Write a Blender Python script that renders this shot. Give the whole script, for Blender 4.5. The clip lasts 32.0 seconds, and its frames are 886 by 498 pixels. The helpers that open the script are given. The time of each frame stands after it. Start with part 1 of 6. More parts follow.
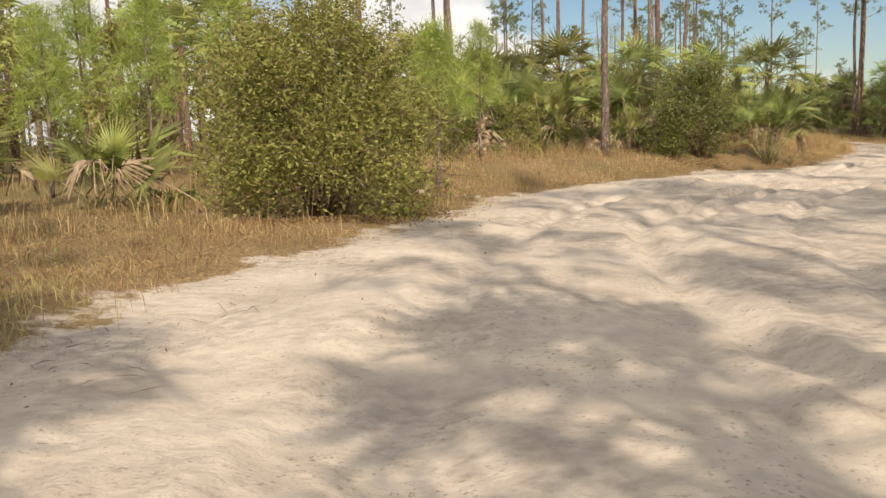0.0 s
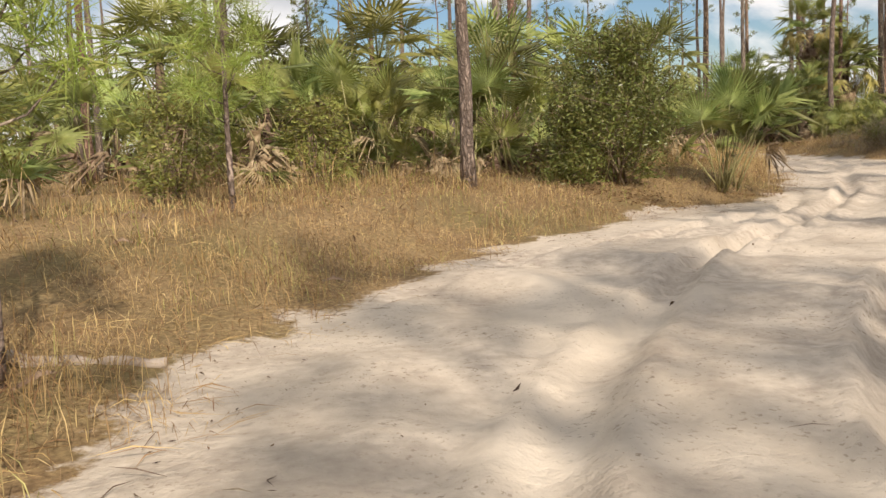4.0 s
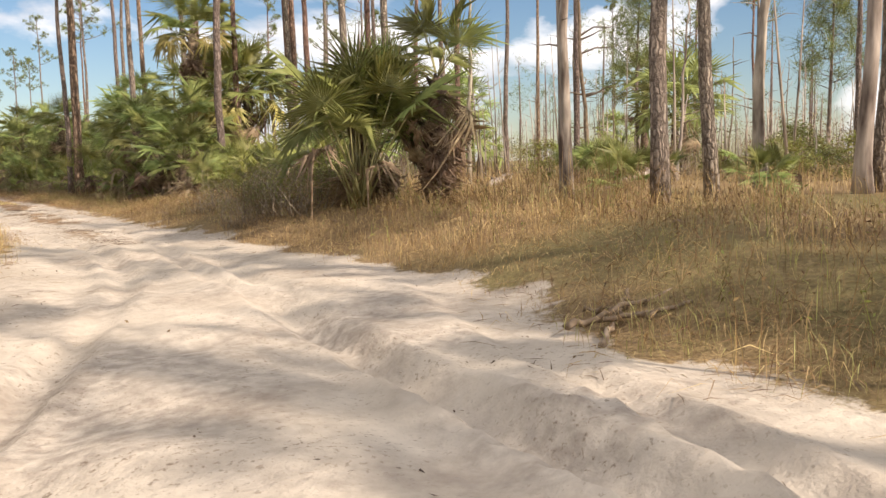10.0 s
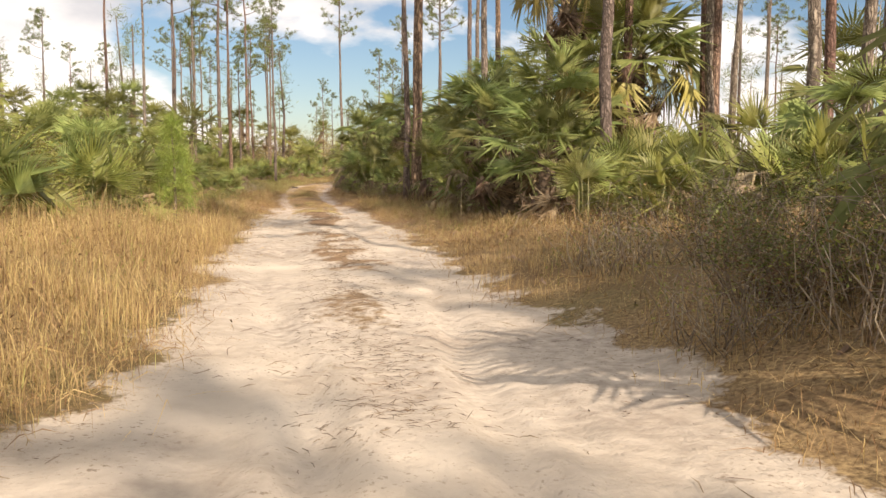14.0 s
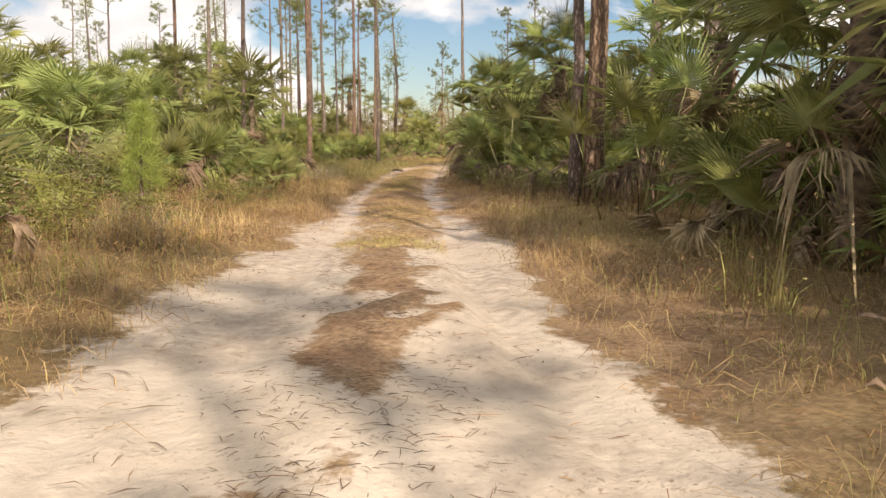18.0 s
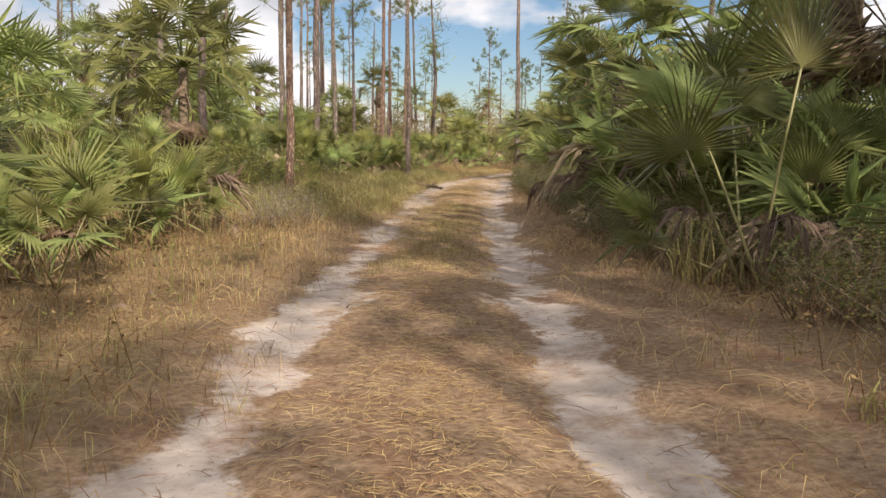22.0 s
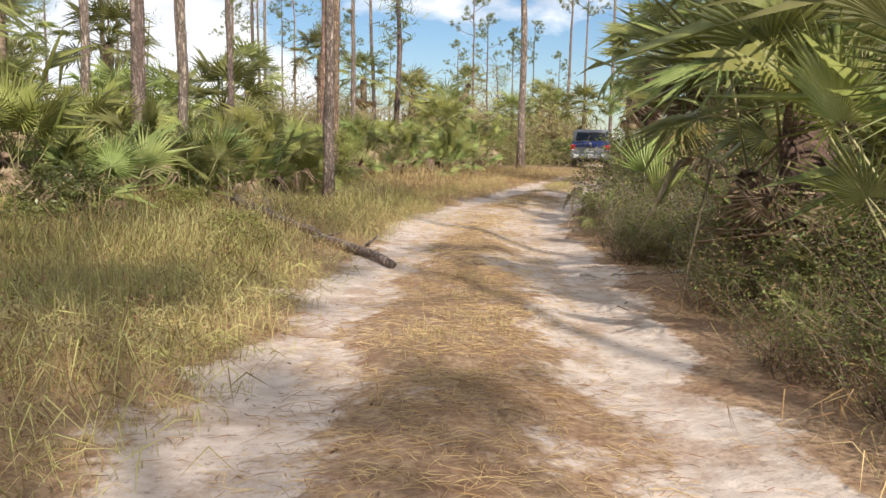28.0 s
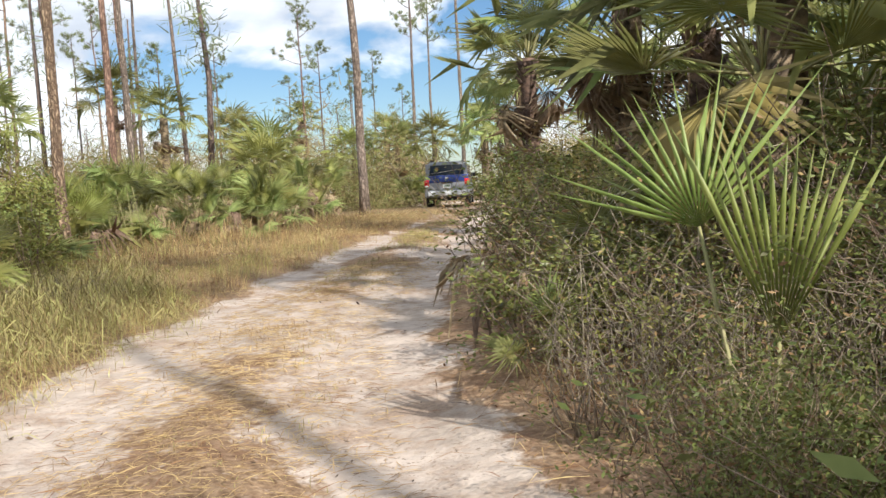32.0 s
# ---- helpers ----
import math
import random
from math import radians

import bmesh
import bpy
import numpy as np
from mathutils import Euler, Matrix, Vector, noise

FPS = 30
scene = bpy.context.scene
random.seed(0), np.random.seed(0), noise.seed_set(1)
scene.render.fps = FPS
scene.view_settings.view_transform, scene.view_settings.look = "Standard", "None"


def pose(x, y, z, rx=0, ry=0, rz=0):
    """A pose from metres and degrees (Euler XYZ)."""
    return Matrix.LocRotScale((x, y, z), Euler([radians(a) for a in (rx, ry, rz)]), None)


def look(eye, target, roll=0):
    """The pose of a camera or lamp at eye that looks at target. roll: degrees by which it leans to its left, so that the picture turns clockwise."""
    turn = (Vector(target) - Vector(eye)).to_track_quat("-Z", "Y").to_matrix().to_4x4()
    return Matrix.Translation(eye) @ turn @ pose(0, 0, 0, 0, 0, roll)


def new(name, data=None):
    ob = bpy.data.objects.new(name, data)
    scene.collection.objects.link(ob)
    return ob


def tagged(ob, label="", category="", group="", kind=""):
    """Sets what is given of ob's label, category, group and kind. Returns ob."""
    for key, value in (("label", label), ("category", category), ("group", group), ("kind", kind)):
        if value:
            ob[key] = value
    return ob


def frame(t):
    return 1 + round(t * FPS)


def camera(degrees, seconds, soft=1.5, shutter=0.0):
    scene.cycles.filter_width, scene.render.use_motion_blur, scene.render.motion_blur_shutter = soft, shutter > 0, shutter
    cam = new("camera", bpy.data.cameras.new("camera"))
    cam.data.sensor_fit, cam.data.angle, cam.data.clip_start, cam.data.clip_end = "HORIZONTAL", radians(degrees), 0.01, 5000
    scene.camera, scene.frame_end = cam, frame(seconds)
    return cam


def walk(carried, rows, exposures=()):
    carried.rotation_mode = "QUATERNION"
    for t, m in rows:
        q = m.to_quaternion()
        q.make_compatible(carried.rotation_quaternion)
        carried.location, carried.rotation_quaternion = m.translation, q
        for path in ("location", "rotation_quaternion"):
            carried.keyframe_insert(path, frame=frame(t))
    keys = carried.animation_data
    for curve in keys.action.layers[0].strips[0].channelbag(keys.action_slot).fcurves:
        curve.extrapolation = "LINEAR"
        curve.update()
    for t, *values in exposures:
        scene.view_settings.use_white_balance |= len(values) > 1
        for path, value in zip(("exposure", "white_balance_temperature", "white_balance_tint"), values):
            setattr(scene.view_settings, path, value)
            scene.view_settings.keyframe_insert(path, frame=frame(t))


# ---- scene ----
cam = camera(55.0, 32.0)
# seconds, place in metres, turn in degrees
PATH = [
    (0.0, 0.000, 0.000, 1.174, 82.21, 1.73, -0.29),
    (0.5, 0.077, 1.318, 1.161, 82.15, 1.95, -0.91),
    (1.0, 0.165, 2.601, 1.139, 82.11, 2.36, -1.77),
    (1.5, 0.305, 3.866, 1.106, 81.33, 2.84, -3.09),
    (2.0, 0.470, 5.108, 1.073, 80.68, 2.94, -4.52),
    (2.5, 0.652, 6.374, 1.050, 81.29, 3.00, -5.83),
    (4.5, 1.602, 11.017, 1.183, 83.01, 3.17, -16.31),
    (5.0, 2.184, 11.976, 1.175, 83.15, 4.15, -20.52),
    (5.5, 2.799, 12.863, 1.136, 82.05, 5.08, -24.55),
    (6.0, 3.476, 13.733, 1.086, 81.06, 5.51, -28.40),
    (6.5, 4.213, 14.588, 1.059, 81.80, 5.61, -32.01),
    (7.0, 5.125, 15.423, 1.056, 83.55, 5.85, -35.88),
    (7.5, 6.165, 16.308, 1.060, 84.76, 6.04, -40.12),
    (8.0, 7.274, 17.157, 1.071, 85.50, 5.61, -44.07),
    (8.5, 8.419, 18.018, 1.101, 85.54, 4.30, -47.52),
    (9.0, 9.536, 18.806, 1.116, 84.97, 3.43, -49.84),
    (9.5, 10.523, 19.675, 1.118, 84.25, 2.12, -49.86),
    (10.0, 11.400, 20.594, 1.130, 84.16, 1.34, -47.41),
    (10.5, 12.143, 21.566, 1.141, 84.34, 0.85, -43.61),
    (11.0, 12.763, 22.563, 1.137, 84.73, 0.44, -39.24),
    (11.5, 13.316, 23.543, 1.119, 84.85, 0.40, -35.27),
    (12.0, 13.824, 24.485, 1.114, 84.89, 0.14, -32.08),
    (12.5, 14.302, 25.436, 1.137, 85.52, 0.01, -29.49),
    (13.0, 14.775, 26.431, 1.146, 85.43, 0.11, -27.36),
    (13.5, 15.298, 27.548, 1.167, 85.19, -0.23, -26.05),
    (14.0, 15.864, 28.766, 1.176, 84.67, -0.19, -24.74),
    (14.5, 16.396, 30.177, 1.169, 83.98, -0.47, -23.15),
    (15.0, 16.974, 31.710, 1.143, 83.00, -0.50, -21.33),
    (15.5, 17.521, 33.373, 1.126, 82.92, -0.60, -19.66),
    (17.5, 19.772, 39.967, 1.124, 83.84, -0.01, -17.11),
    (18.0, 20.185, 41.516, 1.102, 83.22, -0.28, -16.54),
    (18.5, 20.575, 43.063, 1.094, 83.09, -0.53, -15.74),
    (19.0, 20.951, 44.634, 1.117, 84.01, -0.72, -15.13),
    (19.5, 21.327, 46.227, 1.128, 84.21, -0.75, -14.74),
    (20.0, 21.723, 47.832, 1.131, 83.72, -0.67, -14.37),
    (20.5, 22.115, 49.481, 1.149, 83.72, -0.70, -14.09),
    (21.0, 22.507, 51.138, 1.148, 83.39, -0.83, -13.97),
    (21.5, 22.904, 52.798, 1.139, 83.37, -0.88, -14.02),
    (22.0, 23.302, 54.476, 1.130, 83.54, -0.94, -14.05),
    (22.5, 23.716, 56.173, 1.133, 83.57, -0.56, -13.97),
    (23.0, 24.136, 57.880, 1.128, 83.37, -0.38, -14.03),
    (23.5, 24.575, 59.581, 1.130, 83.38, -0.07, -14.15),
    (24.0, 25.025, 61.266, 1.119, 83.25, 0.35, -14.27),
    (24.5, 25.477, 62.931, 1.109, 83.14, 0.53, -14.47),
    (25.0, 25.909, 64.531, 1.098, 83.15, 0.60, -14.70),
    (25.5, 26.307, 66.096, 1.060, 82.51, 0.19, -14.89),
    (27.5, 27.566, 70.980, 1.161, 83.83, -1.47, -15.43),
    (28.0, 27.895, 72.108, 1.165, 83.28, -1.08, -15.98),
    (28.5, 28.221, 73.174, 1.162, 83.34, -0.61, -16.28),
    (29.0, 28.531, 74.199, 1.140, 82.87, 0.03, -16.35),
    (29.5, 28.868, 75.196, 1.084, 81.26, 0.79, -17.33),
    (30.0, 29.290, 76.121, 1.016, 79.82, 2.01, -20.06),
    (30.5, 29.725, 76.846, 1.040, 81.00, 3.05, -22.76),
    (31.0, 30.066, 77.472, 1.078, 83.58, 2.58, -24.49),
    (31.5, 30.401, 78.056, 1.102, 85.27, 2.61, -25.63),
    (32.0, 30.718, 78.653, 1.122, 85.95, 3.21, -25.94),
]
walk(cam, [(t, pose(x, y, z, rx, ry, rz)) for t, x, y, z, rx, ry, rz in PATH],
     ((0, -0.06, 6850, 12), (2, 0.16, 6850, 12), (5, -0.14, 6500, 12), (7, -0.06, 6300, 10), (9, 0.28, 6550, 13), (12, 0.16, 6900, 15), (14, 0.2, 7050, 15), (18, 0.12, 7000, 15), (20, 0.10, 6800, 15), (22, -0.03, 6450, 14),
      (24, 0.0, 6450, 14), (28, 0.18, 6150, 12), (30, 0.24, 6050, 11), (31, 0.26, 5950, 9), (32, 0.24, 5950, 9)))

# ---- light ----
SUN_UP, SUN_FROM = radians(37), radians(171)   # height; compass turn from +y towards +x
world = bpy.data.worlds.new("sky")
scene.world = world
world.use_nodes = True
wn, wl = world.node_tree.nodes, world.node_tree.links
wn.clear()
sky = wn.new("ShaderNodeTexSky")
sky.sky_type, sky.sun_disc = "NISHITA", False
sky.sun_elevation, sky.sun_rotation = SUN_UP, SUN_FROM
sky.air_density, sky.dust_density, sky.ozone_density = 1.0, 0.6, 2.0
coord = wn.new("ShaderNodeTexCoord")
lift = wn.new("ShaderNodeMapping")
lift.inputs["Scale"].default_value = (1.0, 1.0, 2.0)
lift.inputs["Location"].default_value = (3.1, 0.4, 0.0)
puff = wn.new("ShaderNodeTexNoise")
puff.inputs["Scale"].default_value = 3.0
puff.inputs["Detail"].default_value = 9.0
puff.inputs["Roughness"].default_value = 0.52
puff.inputs["Distortion"].default_value = 0.25
cover = wn.new("ShaderNodeValToRGB")
cover.color_ramp.elements[0].position, cover.color_ramp.elements[1].position = 0.405, 0.47
cover.color_ramp.elements[0].color, cover.color_ramp.elements[1].color = (0, 0, 0, 1), (1, 1, 1, 1)
shade = wn.new("ShaderNodeTexNoise")
shade.inputs["Scale"].default_value = 6.0
shade.inputs["Detail"].default_value = 6.0
tone = wn.new("ShaderNodeValToRGB")
tone.color_ramp.elements[0].position, tone.color_ramp.elements[1].position = 0.36, 0.58
tone.color_ramp.elements[0].color, tone.color_ramp.elements[1].color = (8.6, 8.9, 9.4, 1), (14.0, 13.9, 13.7, 1)
blend = wn.new("ShaderNodeMix")
blend.data_type = "RGBA"
back = wn.new("ShaderNodeBackground")
back.inputs["Strength"].default_value = 0.078
out = wn.new("ShaderNodeOutputWorld")
wl.new(coord.outputs["Generated"], lift.inputs["Vector"])
wl.new(lift.outputs["Vector"], puff.inputs["Vector"])
wl.new(lift.outputs["Vector"], shade.inputs["Vector"])
wl.new(puff.outputs["Fac"], cover.inputs["Fac"])
wl.new(shade.outputs["Fac"], tone.inputs["Fac"])
wl.new(cover.outputs["Color"], blend.inputs[0])
rich = wn.new("ShaderNodeHueSaturation")
rich.inputs["Saturation"].default_value = 1.15
rich.inputs["Value"].default_value = 1.25
wl.new(sky.outputs["Color"], rich.inputs["Color"])
wl.new(rich.outputs["Color"], blend.inputs[6])
wl.new(tone.outputs["Color"], blend.inputs[7])
wl.new(blend.outputs[2], back.inputs["Color"])
wl.new(back.outputs["Background"], out.inputs["Surface"])

sun = new("sun", bpy.data.lights.new("sun", "SUN"))
sun.data.energy, sun.data.angle, sun.data.color = 5.0, radians(0.55), (1.0, 0.90, 0.76)
SUN_WAY = Vector((math.sin(SUN_FROM) * math.cos(SUN_UP), math.cos(SUN_FROM) * math.cos(SUN_UP), math.sin(SUN_UP)))
sun.matrix_world = look(SUN_WAY * 60, (0, 0, 0))


# ---- materials ----
def surface(name, low, high, scale=6.0, stretch=(1, 1, 1), rough=0.8, bump=0.2, bump_scale=40.0, spec=0.3, see=0.0,
            each=0.0, island=0.0, big=0.35, metal=0.0, distance=0.01, warm=0.02):
    """A grained surface: two tones mixed by noise, broad stains, fine relief; each and island vary it from piece to piece."""
    m = bpy.data.materials.new(name)
    m.use_nodes = True
    n, l = m.node_tree.nodes, m.node_tree.links
    n.clear()
    o, b = n.new("ShaderNodeOutputMaterial"), n.new("ShaderNodeBsdfPrincipled")
    c, mp = n.new("ShaderNodeTexCoord"), n.new("ShaderNodeMapping")
    mp.inputs["Scale"].default_value = stretch
    l.new(c.outputs["Object"], mp.inputs["Vector"])
    grain, stain = n.new("ShaderNodeTexNoise"), n.new("ShaderNodeTexNoise")
    grain.inputs["Scale"].default_value, grain.inputs["Detail"].default_value = scale, 6.0
    stain.inputs["Scale"].default_value, stain.inputs["Detail"].default_value = scale * 0.13, 3.0
    for t in (grain, stain):
        l.new(mp.outputs["Vector"], t.inputs["Vector"])
    ramp = n.new("ShaderNodeValToRGB")
    ramp.color_ramp.elements[0].position, ramp.color_ramp.elements[1].position = 0.34, 0.66
    ramp.color_ramp.elements[0].color, ramp.color_ramp.elements[1].color = (*low, 1), (*high, 1)
    l.new(grain.outputs["Fac"], ramp.inputs["Fac"])
    hue = n.new("ShaderNodeHueSaturation")
    value = n.new("ShaderNodeMath")
    value.operation = "MULTIPLY_ADD"
    value.inputs[1].default_value, value.inputs[2].default_value = big * 2, 1.0 - big
    l.new(stain.outputs["Fac"], value.inputs[0])
    l.new(ramp.outputs["Color"], hue.inputs["Color"])
    last = value
    if each or island:
        who = n.new("ShaderNodeObjectInfo") if each else n.new("ShaderNodeNewGeometry")
        pick = who.outputs["Random"] if each else who.outputs["Random Per Island"]
        amount = each or island
        vary, product, turn = n.new("ShaderNodeMath"), n.new("ShaderNodeMath"), n.new("ShaderNodeMath")
        vary.operation, product.operation, turn.operation = "MULTIPLY_ADD", "MULTIPLY", "MULTIPLY_ADD"
        vary.inputs[1].default_value, vary.inputs[2].default_value = amount * 2, 1.0 - amount
        turn.inputs[1].default_value, turn.inputs[2].default_value = warm * 2, 0.5 - warm
        l.new(pick, vary.inputs[0])
        l.new(pick, turn.inputs[0])
        l.new(vary.outputs[0], product.inputs[0])
        l.new(value.outputs[0], product.inputs[1])
        l.new(turn.outputs[0], hue.inputs["Hue"])
        last = product
    l.new(last.outputs[0], hue.inputs["Value"])
    l.new(hue.outputs["Color"], b.inputs["Base Color"])
    b.inputs["Roughness"].default_value, b.inputs["Metallic"].default_value = rough, metal
    b.inputs["Specular IOR Level"].default_value = spec
    if bump:
        fine, relief = n.new("ShaderNodeTexNoise"), n.new("ShaderNodeBump")
        fine.inputs["Scale"].default_value, fine.inputs["Detail"].default_value = bump_scale, 4.0
        relief.inputs["Strength"].default_value, relief.inputs["Distance"].default_value = bump, distance
        l.new(mp.outputs["Vector"], fine.inputs["Vector"])
        l.new(fine.outputs["Fac"], relief.inputs["Height"])
        l.new(relief.outputs["Normal"], b.inputs["Normal"])
    if see:
        thin, mix = n.new("ShaderNodeBsdfTranslucent"), n.new("ShaderNodeMixShader")
        mix.inputs["Fac"].default_value = see
        l.new(hue.outputs["Color"], thin.inputs["Color"])
        l.new(b.outputs["BSDF"], mix.inputs[1])
        l.new(thin.outputs["BSDF"], mix.inputs[2])
        l.new(mix.outputs["Shader"], o.inputs["Surface"])
    else:
        l.new(b.outputs["BSDF"], o.inputs["Surface"])
    return m


FAN_GREEN = surface("fan_leaf_green", (0.20, 0.232, 0.068), (0.39, 0.41, 0.145), 5, rough=0.48, spec=0.28, see=0.35, each=0.45, bump=0, warm=0.03)
FAN_BRIGHT = surface("fan_leaf_yellow_green", (0.27, 0.29, 0.07), (0.42, 0.42, 0.13), 5, rough=0.45, spec=0.45, see=0.35, each=0.25, bump=0)
FAN_DEAD = surface("fan_leaf_dead", (0.21, 0.14, 0.085), (0.46, 0.345, 0.23), 7, rough=0.8, see=0.12, each=0.4, bump=0.1)
FAN_FRESH = surface("fan_leaf_fresh", (0.27, 0.36, 0.085), (0.42, 0.50, 0.15), 5, rough=0.42, spec=0.5, see=0.35, each=0.1, bump=0)
FAN_YELLOW = surface("fan_leaf_yellow", (0.40, 0.34, 0.09), (0.58, 0.50, 0.20), 5, rough=0.55, see=0.25, each=0.25, bump=0)
PETIOLE = surface("petiole_green", (0.26, 0.25, 0.10), (0.42, 0.38, 0.19), 6, rough=0.5, bump=0)
LEAF_DARK = surface("shrub_leaf", (0.12, 0.135, 0.034), (0.23, 0.235, 0.065), 9, rough=0.4, spec=0.5, see=0.3, island=0.4, bump=0, warm=0.03)
LEAF_FAR = surface("scrub_leaf", (0.17, 0.175, 0.06), (0.28, 0.265, 0.10), 9, rough=0.6, see=0.3, island=0.2, bump=0, warm=0.02)
LEAF_BRUSH = surface("brush_leaf", (0.085, 0.11, 0.03), (0.24, 0.25, 0.075), 9, rough=0.5, see=0.35, island=0.4, bump=0, warm=0.03)
LEAF_OLIVE = surface("shrub_leaf_olive", (0.20, 0.205, 0.05), (0.36, 0.34, 0.10), 9, rough=0.5, see=0.35, island=0.35, bump=0, warm=0.035)
LEAF_DRY = surface("dry_leaf", (0.17, 0.10, 0.05), (0.34, 0.22, 0.11), 9, rough=0.85, see=0.15, island=0.5, bump=0)
LEAF_TAN = surface("tan_scrub_leaf", (0.27, 0.205, 0.09), (0.42, 0.34, 0.17), 2, rough=0.8, see=0.25, island=0.4, bump=0, warm=0.03)
NEEDLE = surface("pine_needle", (0.14, 0.165, 0.05), (0.26, 0.285, 0.10), 3, rough=0.5, see=0.15, island=0.4, bump=0)
NEEDLE_YOUNG = surface("pine_needle_young", (0.24, 0.31, 0.06), (0.40, 0.46, 0.12), 3, rough=0.5, see=0.25, island=0.3, bump=0)
GRASS_STRAW = surface("golden_grass", (0.36, 0.25, 0.115), (0.62, 0.46, 0.225), 8, rough=0.7, see=0.3, island=0.3, bump=0)
GRASS_DRY = surface("dry_grass", (0.31, 0.20, 0.095), (0.56, 0.40, 0.205), 0.6, rough=0.8, see=0.25, island=0.5, bump=0, warm=0.015)
TUSSOCK = surface("tussock_grass", (0.46, 0.33, 0.15), (0.68, 0.52, 0.27), 0.6, rough=0.7, see=0.3, island=0.3, bump=0, warm=0.01)
LEAF_BROWN = surface("fallen_leaf", (0.06, 0.038, 0.024), (0.20, 0.13, 0.08), 12, rough=0.85, island=0.5, bump=0)
GRASS_RUST = surface("rusty_grass", (0.22, 0.125, 0.06), (0.40, 0.255, 0.12), 0.6, rough=0.8, see=0.2, island=0.45, bump=0)
GRASS_GREEN = surface("green_grass", (0.28, 0.245, 0.085), (0.48, 0.405, 0.18), 0.6, rough=0.6, see=0.25, island=0.4, bump=0, warm=0.03)


def plated(name, crack, plate, pale, size=8.0):
    """Pine bark: upright plates set apart by dark cracks, each plate a tone of its own."""
    m = surface(name, plate, pale, 22, (1, 1, 0.4), 0.9, bump=0, each=0.2, big=0.2)
    n, l = m.node_tree.nodes, m.node_tree.links
    b = n["Principled BSDF"]
    flat = b.inputs["Base Color"].links[0].from_socket
    c, mp, wob = n.new("ShaderNodeTexCoord"), n.new("ShaderNodeMapping"), n.new("ShaderNodeTexNoise")
    mp.inputs["Scale"].default_value = (size, size, size * 0.24)
    wob.inputs["Scale"].default_value, wob.inputs["Detail"].default_value = 7.0, 5.0
    add = n.new("ShaderNodeMix")
    add.data_type = "RGBA"
    add.blend_type = "ADD"
    add.inputs[0].default_value = 1.0
    l.new(c.outputs["Object"], mp.inputs["Vector"])
    l.new(c.outputs["Object"], wob.inputs["Vector"])
    l.new(mp.outputs["Vector"], add.inputs[6])
    l.new(wob.outputs["Color"], add.inputs[7])
    edge, cell = n.new("ShaderNodeTexVoronoi"), n.new("ShaderNodeTexVoronoi")
    edge.feature = "DISTANCE_TO_EDGE"
    for t in (edge, cell):
        t.inputs["Scale"].default_value = 1.6
        l.new(add.outputs[2], t.inputs["Vector"])
    tone, split = n.new("ShaderNodeMix"), n.new("ShaderNodeMix")
    tone.data_type = split.data_type = "RGBA"
    tone.blend_type = "MULTIPLY"
    tone.inputs[0].default_value = 0.45
    grey = n.new("ShaderNodeSeparateColor")
    l.new(cell.outputs["Color"], grey.inputs["Color"])
    l.new(flat, tone.inputs[6])
    l.new(grey.outputs["Red"], tone.inputs[7])
    gap = n.new("ShaderNodeMapRange")
    gap.inputs["From Min"].default_value, gap.inputs["From Max"].default_value = -0.06, 0.3
    l.new(edge.outputs["Distance"], gap.inputs["Value"])
    l.new(gap.outputs["Result"], split.inputs[0])
    split.inputs[6].default_value = (*crack, 1)
    l.new(tone.outputs[2], split.inputs[7])
    l.new(split.outputs[2], b.inputs["Base Color"])
    relief = n.new("ShaderNodeBump")
    relief.inputs["Strength"].default_value, relief.inputs["Distance"].default_value = 0.9, 0.03
    l.new(gap.outputs["Result"], relief.inputs["Height"])
    l.new(relief.outputs["Normal"], b.inputs["Normal"])
    return m


BARK = plated("pine_bark", (0.085, 0.062, 0.05), (0.31, 0.235, 0.19), (0.56, 0.45, 0.37))
BARK_RED = plated("red_pine_bark", (0.075, 0.045, 0.034), (0.36, 0.22, 0.155), (0.60, 0.41, 0.30))
BARK_PALM = surface("palm_bark", (0.07, 0.05, 0.04), (0.27, 0.19, 0.13), 8, (1, 1, 1.6), 0.9, bump=0.8, bump_scale=20, each=0.2, distance=0.03)
PALE_WOOD = surface("weathered_wood", (0.11, 0.08, 0.06), (0.56, 0.48, 0.39), 5, (1, 1, 0.22), 0.85, bump=0.6, bump_scale=18, each=0.2, distance=0.015)
TWIG = surface("twig", (0.13, 0.09, 0.06), (0.28, 0.21, 0.15), 12, rough=0.9, bump=0.3, island=0.35)
TWIG_GREY = surface("grey_twig", (0.18, 0.14, 0.10), (0.42, 0.35, 0.27), 12, rough=0.9, bump=0.2, island=0.4)
TWIG_PALE = surface("bleached_twig", (0.32, 0.27, 0.21), (0.55, 0.48, 0.39), 12, rough=0.85, bump=0.2, island=0.3)
STRAW = surface("pine_straw", (0.20, 0.10, 0.045), (0.38, 0.21, 0.10), 4, rough=0.85, island=0.4, bump=0)


